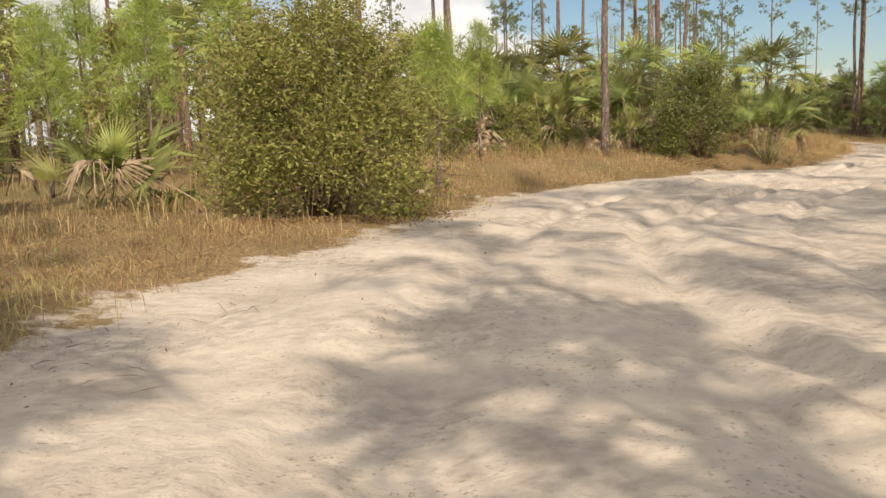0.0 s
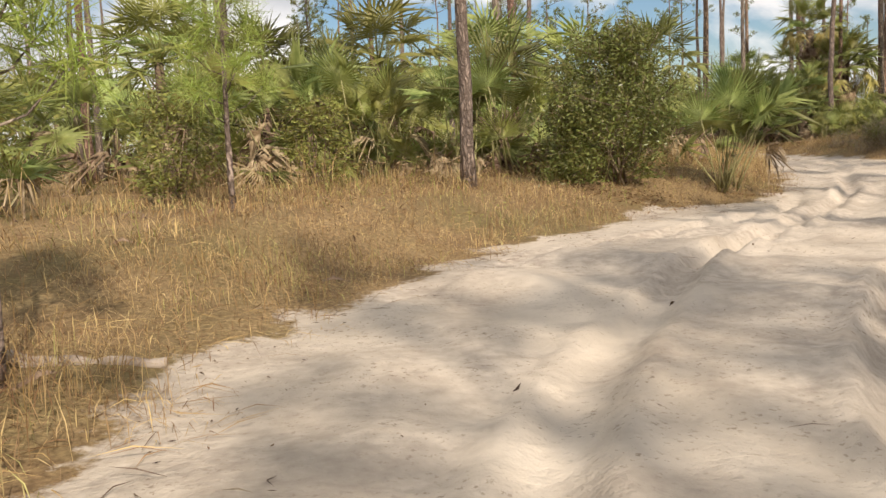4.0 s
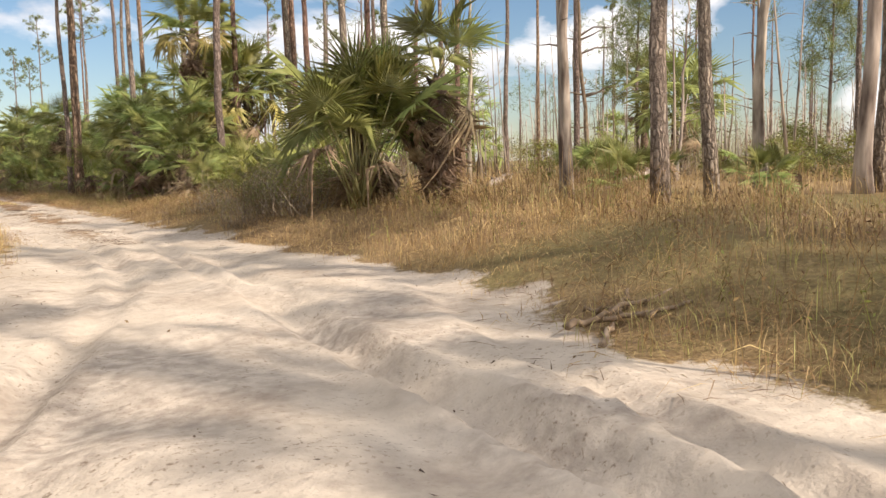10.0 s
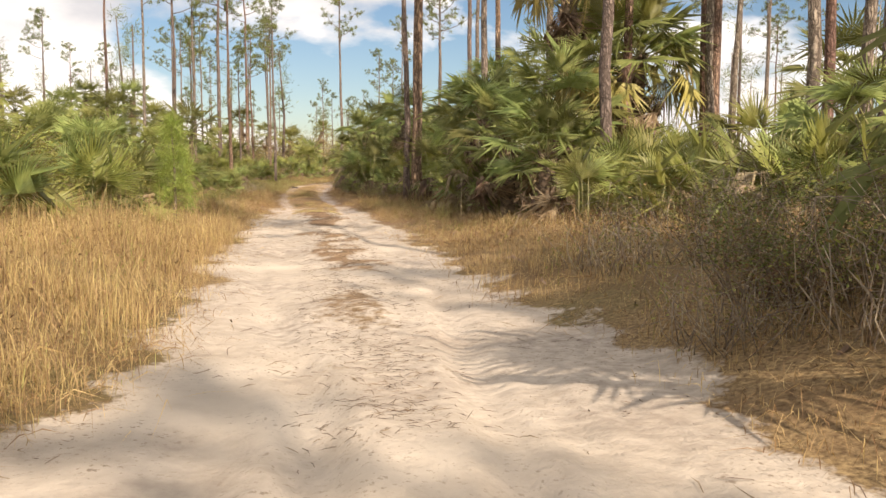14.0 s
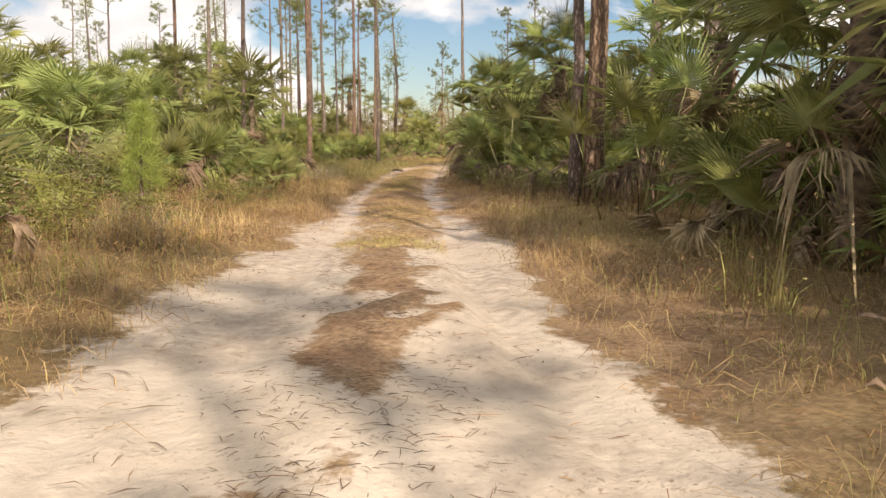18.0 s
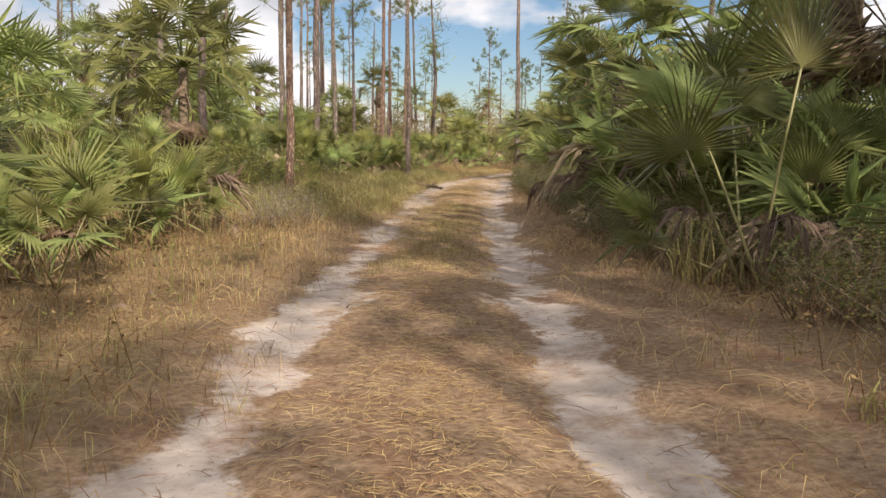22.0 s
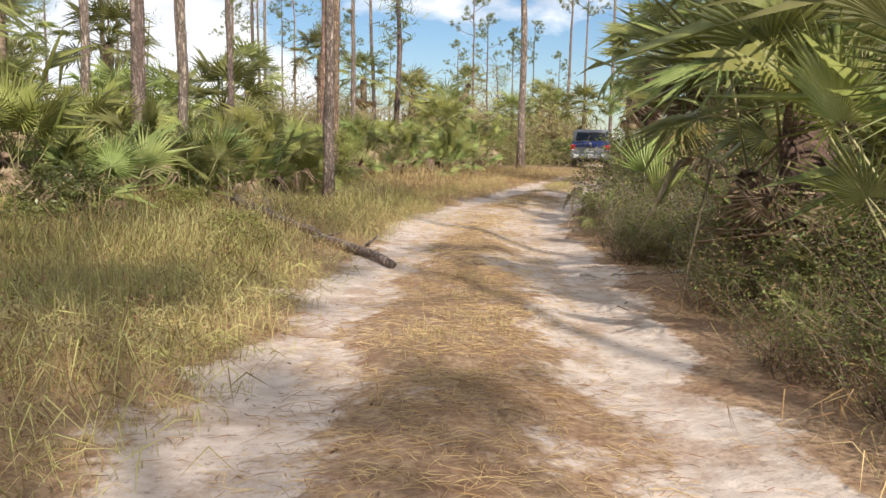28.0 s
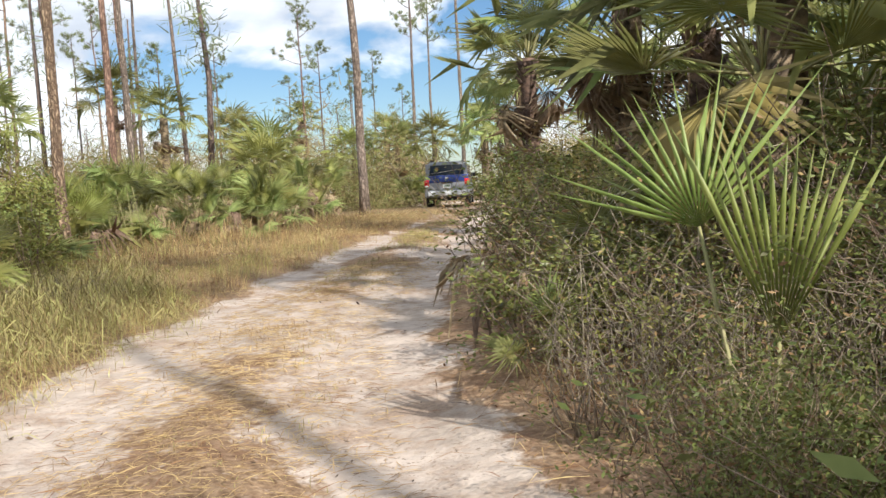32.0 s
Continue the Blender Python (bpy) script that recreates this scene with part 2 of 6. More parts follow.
# ---- mesh helpers ----
def soup(name, verts, faces, mats, index=None, smooth=False):
    """A mesh from arrays of corners and of triangles."""
    v, f = np.asarray(verts, dtype=np.float32).reshape(-1, 3), np.asarray(faces, dtype=np.int32).reshape(-1, 3)
    me = bpy.data.meshes.new(name)
    me.vertices.add(len(v))
    me.vertices.foreach_set("co", v.ravel())
    me.loops.add(f.size)
    me.loops.foreach_set("vertex_index", f.ravel())
    me.polygons.add(len(f))
    me.polygons.foreach_set("loop_start", np.arange(0, f.size, 3, dtype=np.int32))
    me.polygons.foreach_set("loop_total", np.full(len(f), 3, dtype=np.int32))
    for m in mats:
        me.materials.append(m)
    if index is not None:
        me.polygons.foreach_set("material_index", np.asarray(index, dtype=np.int32))
    if smooth:
        me.polygons.foreach_set("use_smooth", np.ones(len(f), dtype=bool))
    me.update(calc_edges=True)
    me.validate()
    return me


class Pieces:
    """Collects triangles of several pieces and materials for one mesh."""

    def __init__(self):
        self.v, self.f, self.i, self.n = [], [], [], 0

    def add(self, v, f, mat=0):
        v, f = np.asarray(v, float).reshape(-1, 3), np.asarray(f, int).reshape(-1, 3)
        self.v.append(v)
        self.f.append(f + self.n)
        self.i.append(np.full(len(f), mat))
        self.n += len(v)

    def mesh(self, name, mats, smooth=False):
        return soup(name, np.concatenate(self.v), np.concatenate(self.f), mats, np.concatenate(self.i), smooth)


def part(name, data, material, parent, label=""):
    """Links a mesh or a bmesh as one part under a thing."""
    if isinstance(data, bmesh.types.BMesh):
        me = bpy.data.meshes.new(name)
        data.to_mesh(me)
        data.free()
        me.materials.append(material)
        data = me
    ob = new(name, data)
    ob.parent = parent
    return tagged(ob, label)


def tube(points, radii, sides=7, rng=None, rough=0.0):
    """A tapered tube along points, with closed ends."""
    pts = np.asarray(points, float)
    m = len(pts)
    way = np.gradient(pts, axis=0)
    way /= np.linalg.norm(way, axis=1, keepdims=True) + 1e-9
    ref = np.array([1.0, 0, 0]) if abs(way[0, 0]) < 0.8 else np.array([0, 1.0, 0])
    a = np.cross(way, ref)
    a /= np.linalg.norm(a, axis=1, keepdims=True) + 1e-9
    b = np.cross(way, a)
    ang = np.linspace(0, 2 * np.pi, sides, endpoint=False)
    rad = np.repeat(np.asarray(radii, float)[:, None], sides, 1)
    if rng is not None and rough:
        rad = rad * (1 + rough * rng.uniform(-1, 1, rad.shape))
    v = pts[:, None] + (np.cos(ang)[None, :, None] * a[:, None] + np.sin(ang)[None, :, None] * b[:, None]) * rad[..., None]
    v = np.concatenate([v.reshape(-1, 3), pts[:1], pts[-1:]])
    f = []
    for i in range(m - 1):
        for j in range(sides):
            p, q = i * sides + j, i * sides + (j + 1) % sides
            f += [(p, q, q + sides), (p, q + sides, p + sides)]
    for j in range(sides):
        k = (j + 1) % sides
        f += [(m * sides, k, j), (m * sides + 1, (m - 1) * sides + j, (m - 1) * sides + k)]
    return v, np.array(f)


def turned(v, m):
    """Corners v moved by the pose m."""
    a = np.array(m)
    return np.asarray(v) @ a[:3, :3].T + a[:3, 3]


GRID = np.random.default_rng(5).random((256, 256))


def patchy(x, y, size, shift=0.0):
    """Smooth value noise between 0 and 1 over the plan."""
    u, v = np.asarray(x, float) / size + shift, np.asarray(y, float) / size + shift * 1.7
    i, j = np.floor(u).astype(int), np.floor(v).astype(int)
    a, b = u - i, v - j
    a, b = a * a * (3 - 2 * a), b * b * (3 - 2 * b)
    g = lambda p, q: GRID[p % 256, q % 256]
    return (g(i, j) * (1 - a) + g(i + 1, j) * a) * (1 - b) + (g(i, j + 1) * (1 - a) + g(i + 1, j + 1) * a) * b


# ---- ground ----
LEFT_EDGE = [(-3.2, -40), (-2.9, -10), (-2.7, 0), (-2.5, 4), (-2.2, 6.8), (-1.0, 9.9), (0.3, 13.2), (1.6, 16.4), (3.2, 18.3), (5.8, 20.3), (7.4, 21.4),
             (9.4, 22.4), (10.9, 24.2), (12.6, 27.2), (15.0, 31.2), (16.3, 34.4), (17.6, 39.4), (18.9, 44.2), (20.6, 49.8), (22.2, 55.5), (23.4, 60.0),
             (25.5, 68.2), (28.0, 77.2), (30.2, 83.6), (33.2, 89.4), (37.2, 95.4), (43.5, 104.5), (52.5, 121.5), (60, 136), (85, 185)]
RIGHT_EDGE = [(3.6, -40), (5.0, -10), (6.5, 0), (9.5, 5), (12.4, 11), (14.4, 16.5), (15.3, 20.2), (15.5, 22.2), (16.1, 23.8), (17.2, 25.4), (18.1, 27.4),
              (18.35, 29.6), (19.0, 32.4), (19.85, 36.4), (21.35, 41.2), (22.5, 45.0), (23.8, 50.4), (25.0, 55.4), (26.0, 59.4), (28.3, 67.4), (31.2, 76.6), (33.6, 83.0),
              (35.8, 87.4), (39.4, 93.2), (45.8, 103.0), (55.0, 120.5), (62.5, 135), (88, 184)]
MIDDLE = [(0.4, -40), (0.5, 0), (0.7, 4.8), (1.7, 10.6), (3.1, 13.4), (5.3, 16.0), (8.0, 17.9), (10.2, 19.6), (12.4, 22.0), (14.0, 25.0), (15.6, 28.0), (17.2, 32.0),
          (18.9, 38.0), (20.5, 43.6), (22.0, 49.6), (23.2, 54.0), (24.55, 60.0), (25.15, 62.3), (26.75, 68.0), (29.1, 76.0), (30.5, 80.0), (32.4, 85.4), (35.0, 89.6),
          (38.6, 95.8), (44.4, 104.5), (53.5, 121.5), (61.2, 135.5), (86.5, 184.5)]


def spline(points, step=0.5):
    p = np.asarray(points, float)
    s = np.concatenate([[0], np.cumsum(np.linalg.norm(np.diff(p, axis=0), axis=1))])
    k = np.arange(0, s[-1], step)
    q = np.stack([np.interp(k, s, p[:, 0]), np.interp(k, s, p[:, 1])], 1)
    for _ in range(3):
        q[1:-1] = (q[:-2] + 2 * q[1:-1] + q[2:]) / 4
    return q


LEFT, RIGHT, WAY = spline(LEFT_EDGE), spline(RIGHT_EDGE), spline(MIDDLE)


def aside(x, y, line):
    """Signed distance from a line of the plan: positive to its right."""
    x, y = np.atleast_1d(np.asarray(x, float)), np.atleast_1d(np.asarray(y, float))
    best, sign = np.full(x.shape, 1e9), np.zeros(x.shape)
    for lo in range(0, len(line) - 1, 1):
        a, b = line[lo], line[lo + 1]
        d = b - a
        near = (x > min(a[0], b[0]) - 30) & (x < max(a[0], b[0]) + 30) & (y > min(a[1], b[1]) - 30) & (y < max(a[1], b[1]) + 30)
        if not near.any():
            continue
        px, py = x[near] - a[0], y[near] - a[1]
        k = np.clip((px * d[0] + py * d[1]) / (d @ d), 0, 1)
        dist = np.hypot(px - k * d[0], py - k * d[1])
        cross = px * d[1] - py * d[0]
        old = best[near]
        less = dist < old
        s = sign[near]
        s[less], old[less] = np.sign(cross[less]), dist[less]
        best[near], sign[near] = old, s
    return np.minimum(best, 30) * np.where(sign == 0, 1, sign)


def step(lo, hi, x):
    k = np.clip((x - lo) / (hi - lo), 0, 1)
    return k * k * (3 - 2 * k)


def lie(x, y):
    """For places of the plan: the ground's height, how sandy it is, how much straw lies on it, and the distance outside the road."""
    x, y = np.atleast_1d(np.asarray(x, float)), np.atleast_1d(np.asarray(y, float))
    inside = np.minimum(aside(x, y, LEFT), -aside(x, y, RIGHT))
    mid = aside(x, y, WAY)
    ragged = inside + 0.4 * (patchy(x, y, 1.3) - 0.5) + 0.55 * (patchy(x, y, 0.45, 7) - 0.5)
    sand = step(-0.3, 0.42, ragged)
    grown = step(48, 58, y)
    broad = step(71, 78, y)
    rut = np.exp(-((np.abs(mid) - 0.84 - np.where(mid > 0, 0.17, 0.1) * broad) / (0.29 + np.where(mid > 0, 0.40, 0.04) * broad)) ** 2)
    strip = step(0.62, 0.2, np.abs(mid) + 0.7 * (patchy(x, y, 0.9, 3) - 0.5)) * step(29, 37, y) * step(0.2, 0.5, patchy(x, y, 1.1, 17) + 0.12 * step(33, 37, y) + 0.2 * step(44, 60, y)) * step(0.22, 0.62, patchy(x, y, 0.33, 27) + 0.16)
    ruts = np.clip(1.2 * rut + 1.0 * (patchy(x, y, 1.3, 13) - 0.5) + 0.9 * (patchy(x, y, 0.4, 19) - 0.5) - 0.20 - 0.35 * step(51, 54, y) * step(60, 57, y) + 0.26 * broad + 0.5 * step(81.5, 83.5, y) * step(88, 85, y) * step(1.7, 1.2, np.abs(mid)), 0.24 * step(1.5, 1.0, np.abs(mid)) * (0.4 + 0.6 * broad), 1)
    trail = step(35, 42, y)
    right_straw = step(1.15, 1.6, mid + 0.7 * (patchy(x, y, 0.8, 29) - 0.5)) * step(41, 47, y)
    sand = sand * (1 - (0.62 + 0.25 * trail) * strip * (1 - grown)) * (1 - 0.85 * right_straw) * (1 - grown + grown * ruts)
    straw = np.clip(np.maximum(np.maximum(grown * step(0.9, -0.3, -inside), (0.75 + 0.25 * trail) * strip), right_straw), 0, 1) * step(-2.0, 0.0, ragged)
    wave = step(0.1, 1.2, inside)
    h = 0.35 * step(80, 112, y)
    h = h + wave * (1 - 0.65 * grown) * (0.15 * (patchy(x, y, 2.3, 2) - 0.5) + 0.075 * (patchy(x + 0.7 * y, y, 0.9, 4) - 0.5) + 0.035 * (patchy(x, y, 0.35, 9) - 0.5))
    h = h - 0.055 * rut * wave + 0.05 * strip
    loose = wave * (1 - step(44, 54, y))
    for c, deep in ((-3.3, 0.6), (-2.4, 0.8), (-0.86, 1.0), (0.9, 1.0), (1.35, 0.6), (2.3, 0.8), (3.9, 0.6), (4.6, 0.4)):
        d = mid - c - 0.35 * np.sin(y * 0.31 + c * 2) - 0.2 * np.sin(x * 0.55 + c)
        k = loose * deep * (0.5 + patchy(x, y, 3.1, 40 + c))
        crumbled = 0.4 + 1.2 * patchy(x, y, 0.22, 60 + c)
        h = h + k * (0.5 + 0.5 * step(8, 14, y)) * (1 - 0.4 * step(22, 27, y)) * (-0.075 * np.exp(-(d / 0.13) ** 4) + 0.042 * crumbled * np.exp(-((np.abs(d) - 0.22) / 0.07) ** 2))
    along = 0.75 * x + 0.66 * y + 0.9 * patchy(x, y, 1.7, 33) + 0.25 * patchy(x, y, 0.5, 34)
    h = h + loose * step(9, 14, y) * step(28, 22, y) * 0.06 * (0.3 + 1.2 * patchy(x, y, 2.4, 35)) * (1 - np.abs(np.sin(along * 2.3)) - 0.4)
    h = h + 0.40 * step(0.0, -1.8, inside) * step(13.5, 19, y) * step(46, 36, y)
    h = h + step(0.2, -0.5, inside) * (0.05 + 0.10 * (patchy(x, y, 1.6, 6) - 0.5)) + 0.25 * step(-3, -14, inside) * (patchy(x, y, 9, 8) - 0.4)
    return h, sand, straw, -inside, grown * step(-0.5, 0.5, inside)


def rise(x, y):
    return float(lie(x, y)[0][0])


def build_ground():
    far = np.array([14, 20, 30, 45, 70, 110, 180, 300, 500, 900, 1600.0])
    xs = np.concatenate([-8 - far[::-1], np.arange(-8, -3, 0.22), np.arange(-3, 24, 0.12), np.arange(24, 37, 0.18), np.arange(37, 46, 0.3), 46 + far])
    ys = np.concatenate([-6 - far[::-1], np.arange(-6, 4, 0.22), np.arange(4, 46, 0.12), np.arange(46, 90, 0.18), np.arange(90, 112, 0.3), 112 + far])
    gx, gy = np.meshgrid(xs, ys)
    h, sand, straw, away, lane = lie(gx.ravel(), gy.ravel())
    edge = np.maximum(np.maximum(-8 - gx, gx - 46), np.maximum(-6 - gy, gy - 112)).ravel()
    h = np.where(edge > 10, 0.1, h)
    v = np.stack([gx.ravel(), gy.ravel(), h], 1)
    w, k = len(xs), np.arange(len(xs) * len(ys)).reshape(len(ys), len(xs))
    a, b, c, d = k[:-1, :-1].ravel(), k[:-1, 1:].ravel(), k[1:, 1:].ravel(), k[1:, :-1].ravel()
    f = np.concatenate([np.stack([a, b, c], 1), np.stack([a, c, d], 1)])
    me = soup("ground", v, f, [ground_material()], smooth=True)
    for name, value in (("sand", sand), ("straw", straw), ("lane", lane)):
        me.attributes.new(name, "FLOAT", "POINT").data.foreach_set("value", value.astype(np.float32))
    tagged(new("ground", me), "pale sand road through dry grassy forest floor", "ground", kind="structure")


def ground_material():
    m = bpy.data.materials.new("sandy_ground")
    m.use_nodes = True
    n, l = m.node_tree.nodes, m.node_tree.links
    b = n["Principled BSDF"]
    b.inputs["Roughness"].default_value, b.inputs["Specular IOR Level"].default_value = 0.95, 0.1
    c = n.new("ShaderNodeTexCoord")

    def texture(size, detail=5.0, rough=0.55):
        t = n.new("ShaderNodeTexNoise")
        t.inputs["Scale"].default_value, t.inputs["Detail"].default_value, t.inputs["Roughness"].default_value = size, detail, rough
        l.new(c.outputs["Object"], t.inputs["Vector"])
        return t.outputs["Fac"]

    def ramp(value, lo, hi, a, z):
        r = n.new("ShaderNodeValToRGB")
        r.color_ramp.elements[0].position, r.color_ramp.elements[1].position = lo, hi
        r.color_ramp.elements[0].color, r.color_ramp.elements[1].color = (*a, 1), (*z, 1)
        l.new(value, r.inputs["Fac"])
        return r.outputs["Color"]

    def mix(fac, a, z):
        x = n.new("ShaderNodeMix")
        x.data_type = "RGBA"
        l.new(fac, x.inputs[0])
        l.new(a, x.inputs[6])
        l.new(z, x.inputs[7])
        return x.outputs[2]

    def calc(kind, a, z):
        x = n.new("ShaderNodeMath")
        x.operation, x.use_clamp = kind, kind != "ADD"
        for i, k in enumerate((a, z)):
            if isinstance(k, float):
                x.inputs[i].default_value = k
            else:
                l.new(k, x.inputs[i])
        return x.outputs[0]

    def given(name):
        a = n.new("ShaderNodeAttribute")
        a.attribute_name = name
        return a.outputs["Fac"]

    def crisp(value, lo, hi):
        r = n.new("ShaderNodeMapRange")
        r.inputs["From Min"].default_value, r.inputs["From Max"].default_value = lo, hi
        l.new(value, r.inputs["Value"])
        return r.outputs["Result"]

    clean = ramp(texture(1.1), 0.3, 0.7, (0.46, 0.39, 0.31), (0.65, 0.565, 0.465))
    dusty = ramp(texture(9.0), 0.35, 0.7, (0.34, 0.285, 0.235), (0.60, 0.52, 0.43))
    sand = mix(crisp(texture(0.5, 3.0), 0.35, 0.65), clean, dusty)
    sand = mix(calc("MULTIPLY", given("lane"), 0.65), sand, ramp(texture(7.0), 0.3, 0.7, (0.42, 0.335, 0.285), (0.66, 0.555, 0.485)))
    crumbs = crisp(texture(30.0, 4.0, 0.65), 0.58, 0.66)
    patches = crisp(texture(1.3, 5.0, 0.6), 0.40, 0.60)
    sand = mix(calc("MULTIPLY", calc("MULTIPLY", crumbs, patches), 0.75), sand, ramp(texture(60.0), 0.3, 0.7, (0.07, 0.045, 0.03), (0.2, 0.14, 0.09)))
    sand = mix(calc("MULTIPLY", crisp(texture(0.9, 5.0, 0.6), 0.50, 0.66), 0.55), sand, ramp(texture(16.0), 0.3, 0.7, (0.25, 0.20, 0.16), (0.42, 0.35, 0.28)))
    sand = mix(calc("MULTIPLY", calc("MULTIPLY", given("lane"), crisp(texture(1.7, 7.0, 0.72), 0.49, 0.60)), 0.6), sand, ramp(texture(34.0, 6.0, 0.7), 0.34, 0.66, (0.16, 0.09, 0.055), (0.44, 0.31, 0.21)))
    earth = ramp(texture(26.0, 7.0, 0.7), 0.34, 0.66, (0.10, 0.062, 0.034), (0.42, 0.30, 0.155))
    earth = mix(calc("MULTIPLY", crisp(texture(0.22, 5.0, 0.6), 0.46, 0.60), 0.75), earth, ramp(texture(18.0, 6.0, 0.7), 0.34, 0.66, (0.06, 0.052, 0.024), (0.22, 0.19, 0.08)))
    earth = mix(calc("MULTIPLY", crisp(texture(0.6, 5.0, 0.65), 0.50, 0.64), 0.6), earth, ramp(texture(30.0, 6.0, 0.7), 0.34, 0.66, (0.09, 0.055, 0.032), (0.26, 0.165, 0.09)))
    straw = ramp(texture(22.0, 6.0, 0.7), 0.32, 0.68, (0.15, 0.09, 0.055), (0.44, 0.31, 0.195))
    straw = mix(calc("MULTIPLY", crisp(texture(2.2, 5.0, 0.65), 0.48, 0.62), 0.55), straw, ramp(texture(30.0, 6.0, 0.7), 0.34, 0.66, (0.10, 0.05, 0.032), (0.27, 0.15, 0.09)))
    wild = mix(given("straw"), earth, straw)
    less = n.new("ShaderNodeMath")
    less.operation = "SUBTRACT"
    l.new(texture(7.0, 5.0, 0.7), less.inputs[0])
    less.inputs[1].default_value = 0.5
    more = n.new("ShaderNodeMath")
    more.operation = "MULTIPLY_ADD"
    l.new(less.outputs[0], more.inputs[0])
    more.inputs[1].default_value = 1.3
    l.new(given("sand"), more.inputs[2])
    cover = crisp(more.outputs[0], 0.34, 0.56)
    l.new(mix(cover, wild, sand), b.inputs["Base Color"])
    r1, r2 = n.new("ShaderNodeBump"), n.new("ShaderNodeBump")
    r1.inputs["Strength"].default_value, r1.inputs["Distance"].default_value = 0.8, 0.06
    r2.inputs["Strength"].default_value, r2.inputs["Distance"].default_value = 0.45, 0.012
    l.new(texture(2.6, 4.0, 0.5), r1.inputs["Height"])
    l.new(texture(48.0, 4.0), r2.inputs["Height"])
    l.new(r1.outputs["Normal"], r2.inputs["Normal"])
    r3 = n.new("ShaderNodeBump")
    r3.inputs["Strength"].default_value, r3.inputs["Distance"].default_value = 0.55, 0.035
    l.new(texture(11.0, 6.0, 0.62), r3.inputs["Height"])
    l.new(r2.outputs["Normal"], r3.inputs["Normal"])
    l.new(r3.outputs["Normal"], b.inputs["Normal"])
    return m


build_ground()

# a plan of the ground's height and of the distance outside the road, to set things down by
FX, FY, FS = -60.0, -50.0, 0.25
fgx, fgy = np.meshgrid(np.arange(FX, 110, FS), np.arange(FY, 170, FS))
FIELD = [a.reshape(fgx.shape) for a in lie(fgx.ravel(), fgy.ravel())]


def field(k, x, y):
    i = np.clip(((np.asarray(y) - FY) / FS + 0.5).astype(int), 0, fgx.shape[0] - 1)
    j = np.clip(((np.asarray(x) - FX) / FS + 0.5).astype(int), 0, fgx.shape[1] - 1)
    return FIELD[k][i, j]


def rise(x, y):
    return float(field(0, np.float64(x), np.float64(y)))


def left_of(x, y):
    """True where a place lies to the left of the road."""
    k = np.argmin(np.abs(WAY[:, 1] - y))
    return x < WAY[k, 0]


# ---- leaves ----
def fan(rng, radius=0.60, count=32, spread=4.4, stalk=0.7, droop=0.06, bend=0.2, thick=0.011, ragged=0.10, split=0.40, limp=0.12, mess=0.0, curl=False):
    """A fan leaf: a stalk along +y and a stiff pleated blade from its end, cut deep into narrow pointed segments. Returns corners, triangles and material numbers."""
    k = np.linspace(0, 1, 4)
    curve = np.stack([np.zeros(4), stalk * k, -0.06 * stalk * k * k], 1)
    v, f = tube(curve, [thick * 1.5, thick * 1.1, thick * 0.9, thick * 0.7], 3)
    hub, last = curve[-1], len(v) - 1
    cb, sb = math.cos(bend), math.sin(bend)
    gap = spread / count
    turns = -spread / 2 + gap * np.arange(count + 1) + rng.normal(0, gap * 0.08, count + 1)

    def place(a, r, lift, sag):
        q = lift - sag * r * (r / radius) + 0.22 * r * abs(math.sin(a * 0.5)) ** 2
        x, y = math.sin(a) * r, math.cos(a) * r
        return hub[0] + x, hub[1] + y * cb + q * sb, hub[2] + q * cb - y * sb

    def reach(a):
        return radius * (0.82 + 0.18 * math.cos(a * 0.8))

    vs, fs = [], []
    half = gap * 0.37
    for i in range(count):
        a = (turns[i] + turns[i + 1]) / 2
        long = reach(a) * (1 + rng.normal(0, ragged))
        sag = droop * (1 + rng.normal(0, 0.3)) + (rng.uniform(0.3, 0.9) if rng.random() < limp else 0)
        sag *= 1 + mess * rng.normal(0, 1.2)
        n = len(vs)
        vs.append(place(a - half, long * split, -0.012 * radius, droop))
        vs.append(place(a + half, long * split, -0.012 * radius, droop))
        vs.append(place(a, long * split * 1.3, 0.035 * radius + mess * rng.normal(0, 0.06), droop))
        vs.append(place(a + rng.normal(0, gap * 0.18 + mess * 0.5), long * (1 - mess * rng.random()), mess * rng.normal(0, 0.08), sag))
        fs += [(-1, n, n + 2), (-1, n + 2, n + 1)]
        if curl:
            far = split + (1 - split) * 0.55
            vs.append(place(a - half * 0.45, long * far, 0.0, sag))
            vs.append(place(a + half * 0.45, long * far, 0.0, sag))
            fs += [(n, n + 4, n + 2), (n + 2, n + 4, n + 5), (n + 2, n + 5, n + 1), (n + 4, n + 3, n + 5)]
        else:
            fs += [(n, n + 3, n + 2), (n + 2, n + 3, n + 1)]
    base_at = len(v)
    fs = np.array(fs)
    fs = np.where(fs < 0, last, fs + base_at)
    return np.concatenate([v, vs]), np.concatenate([f, fs]), np.concatenate([np.ones(len(f)), np.zeros(len(fs))])


rng = np.random.default_rng(11)


def fan_meshes(name, mats, kinds, **kw):
    made = []
    for i in range(kinds):
        k = {a: (b(i) if callable(b) else b) for a, b in kw.items()}
        v, f, n = fan(rng, **k)
        made.append(soup(name, v, f, mats, n))
    return made


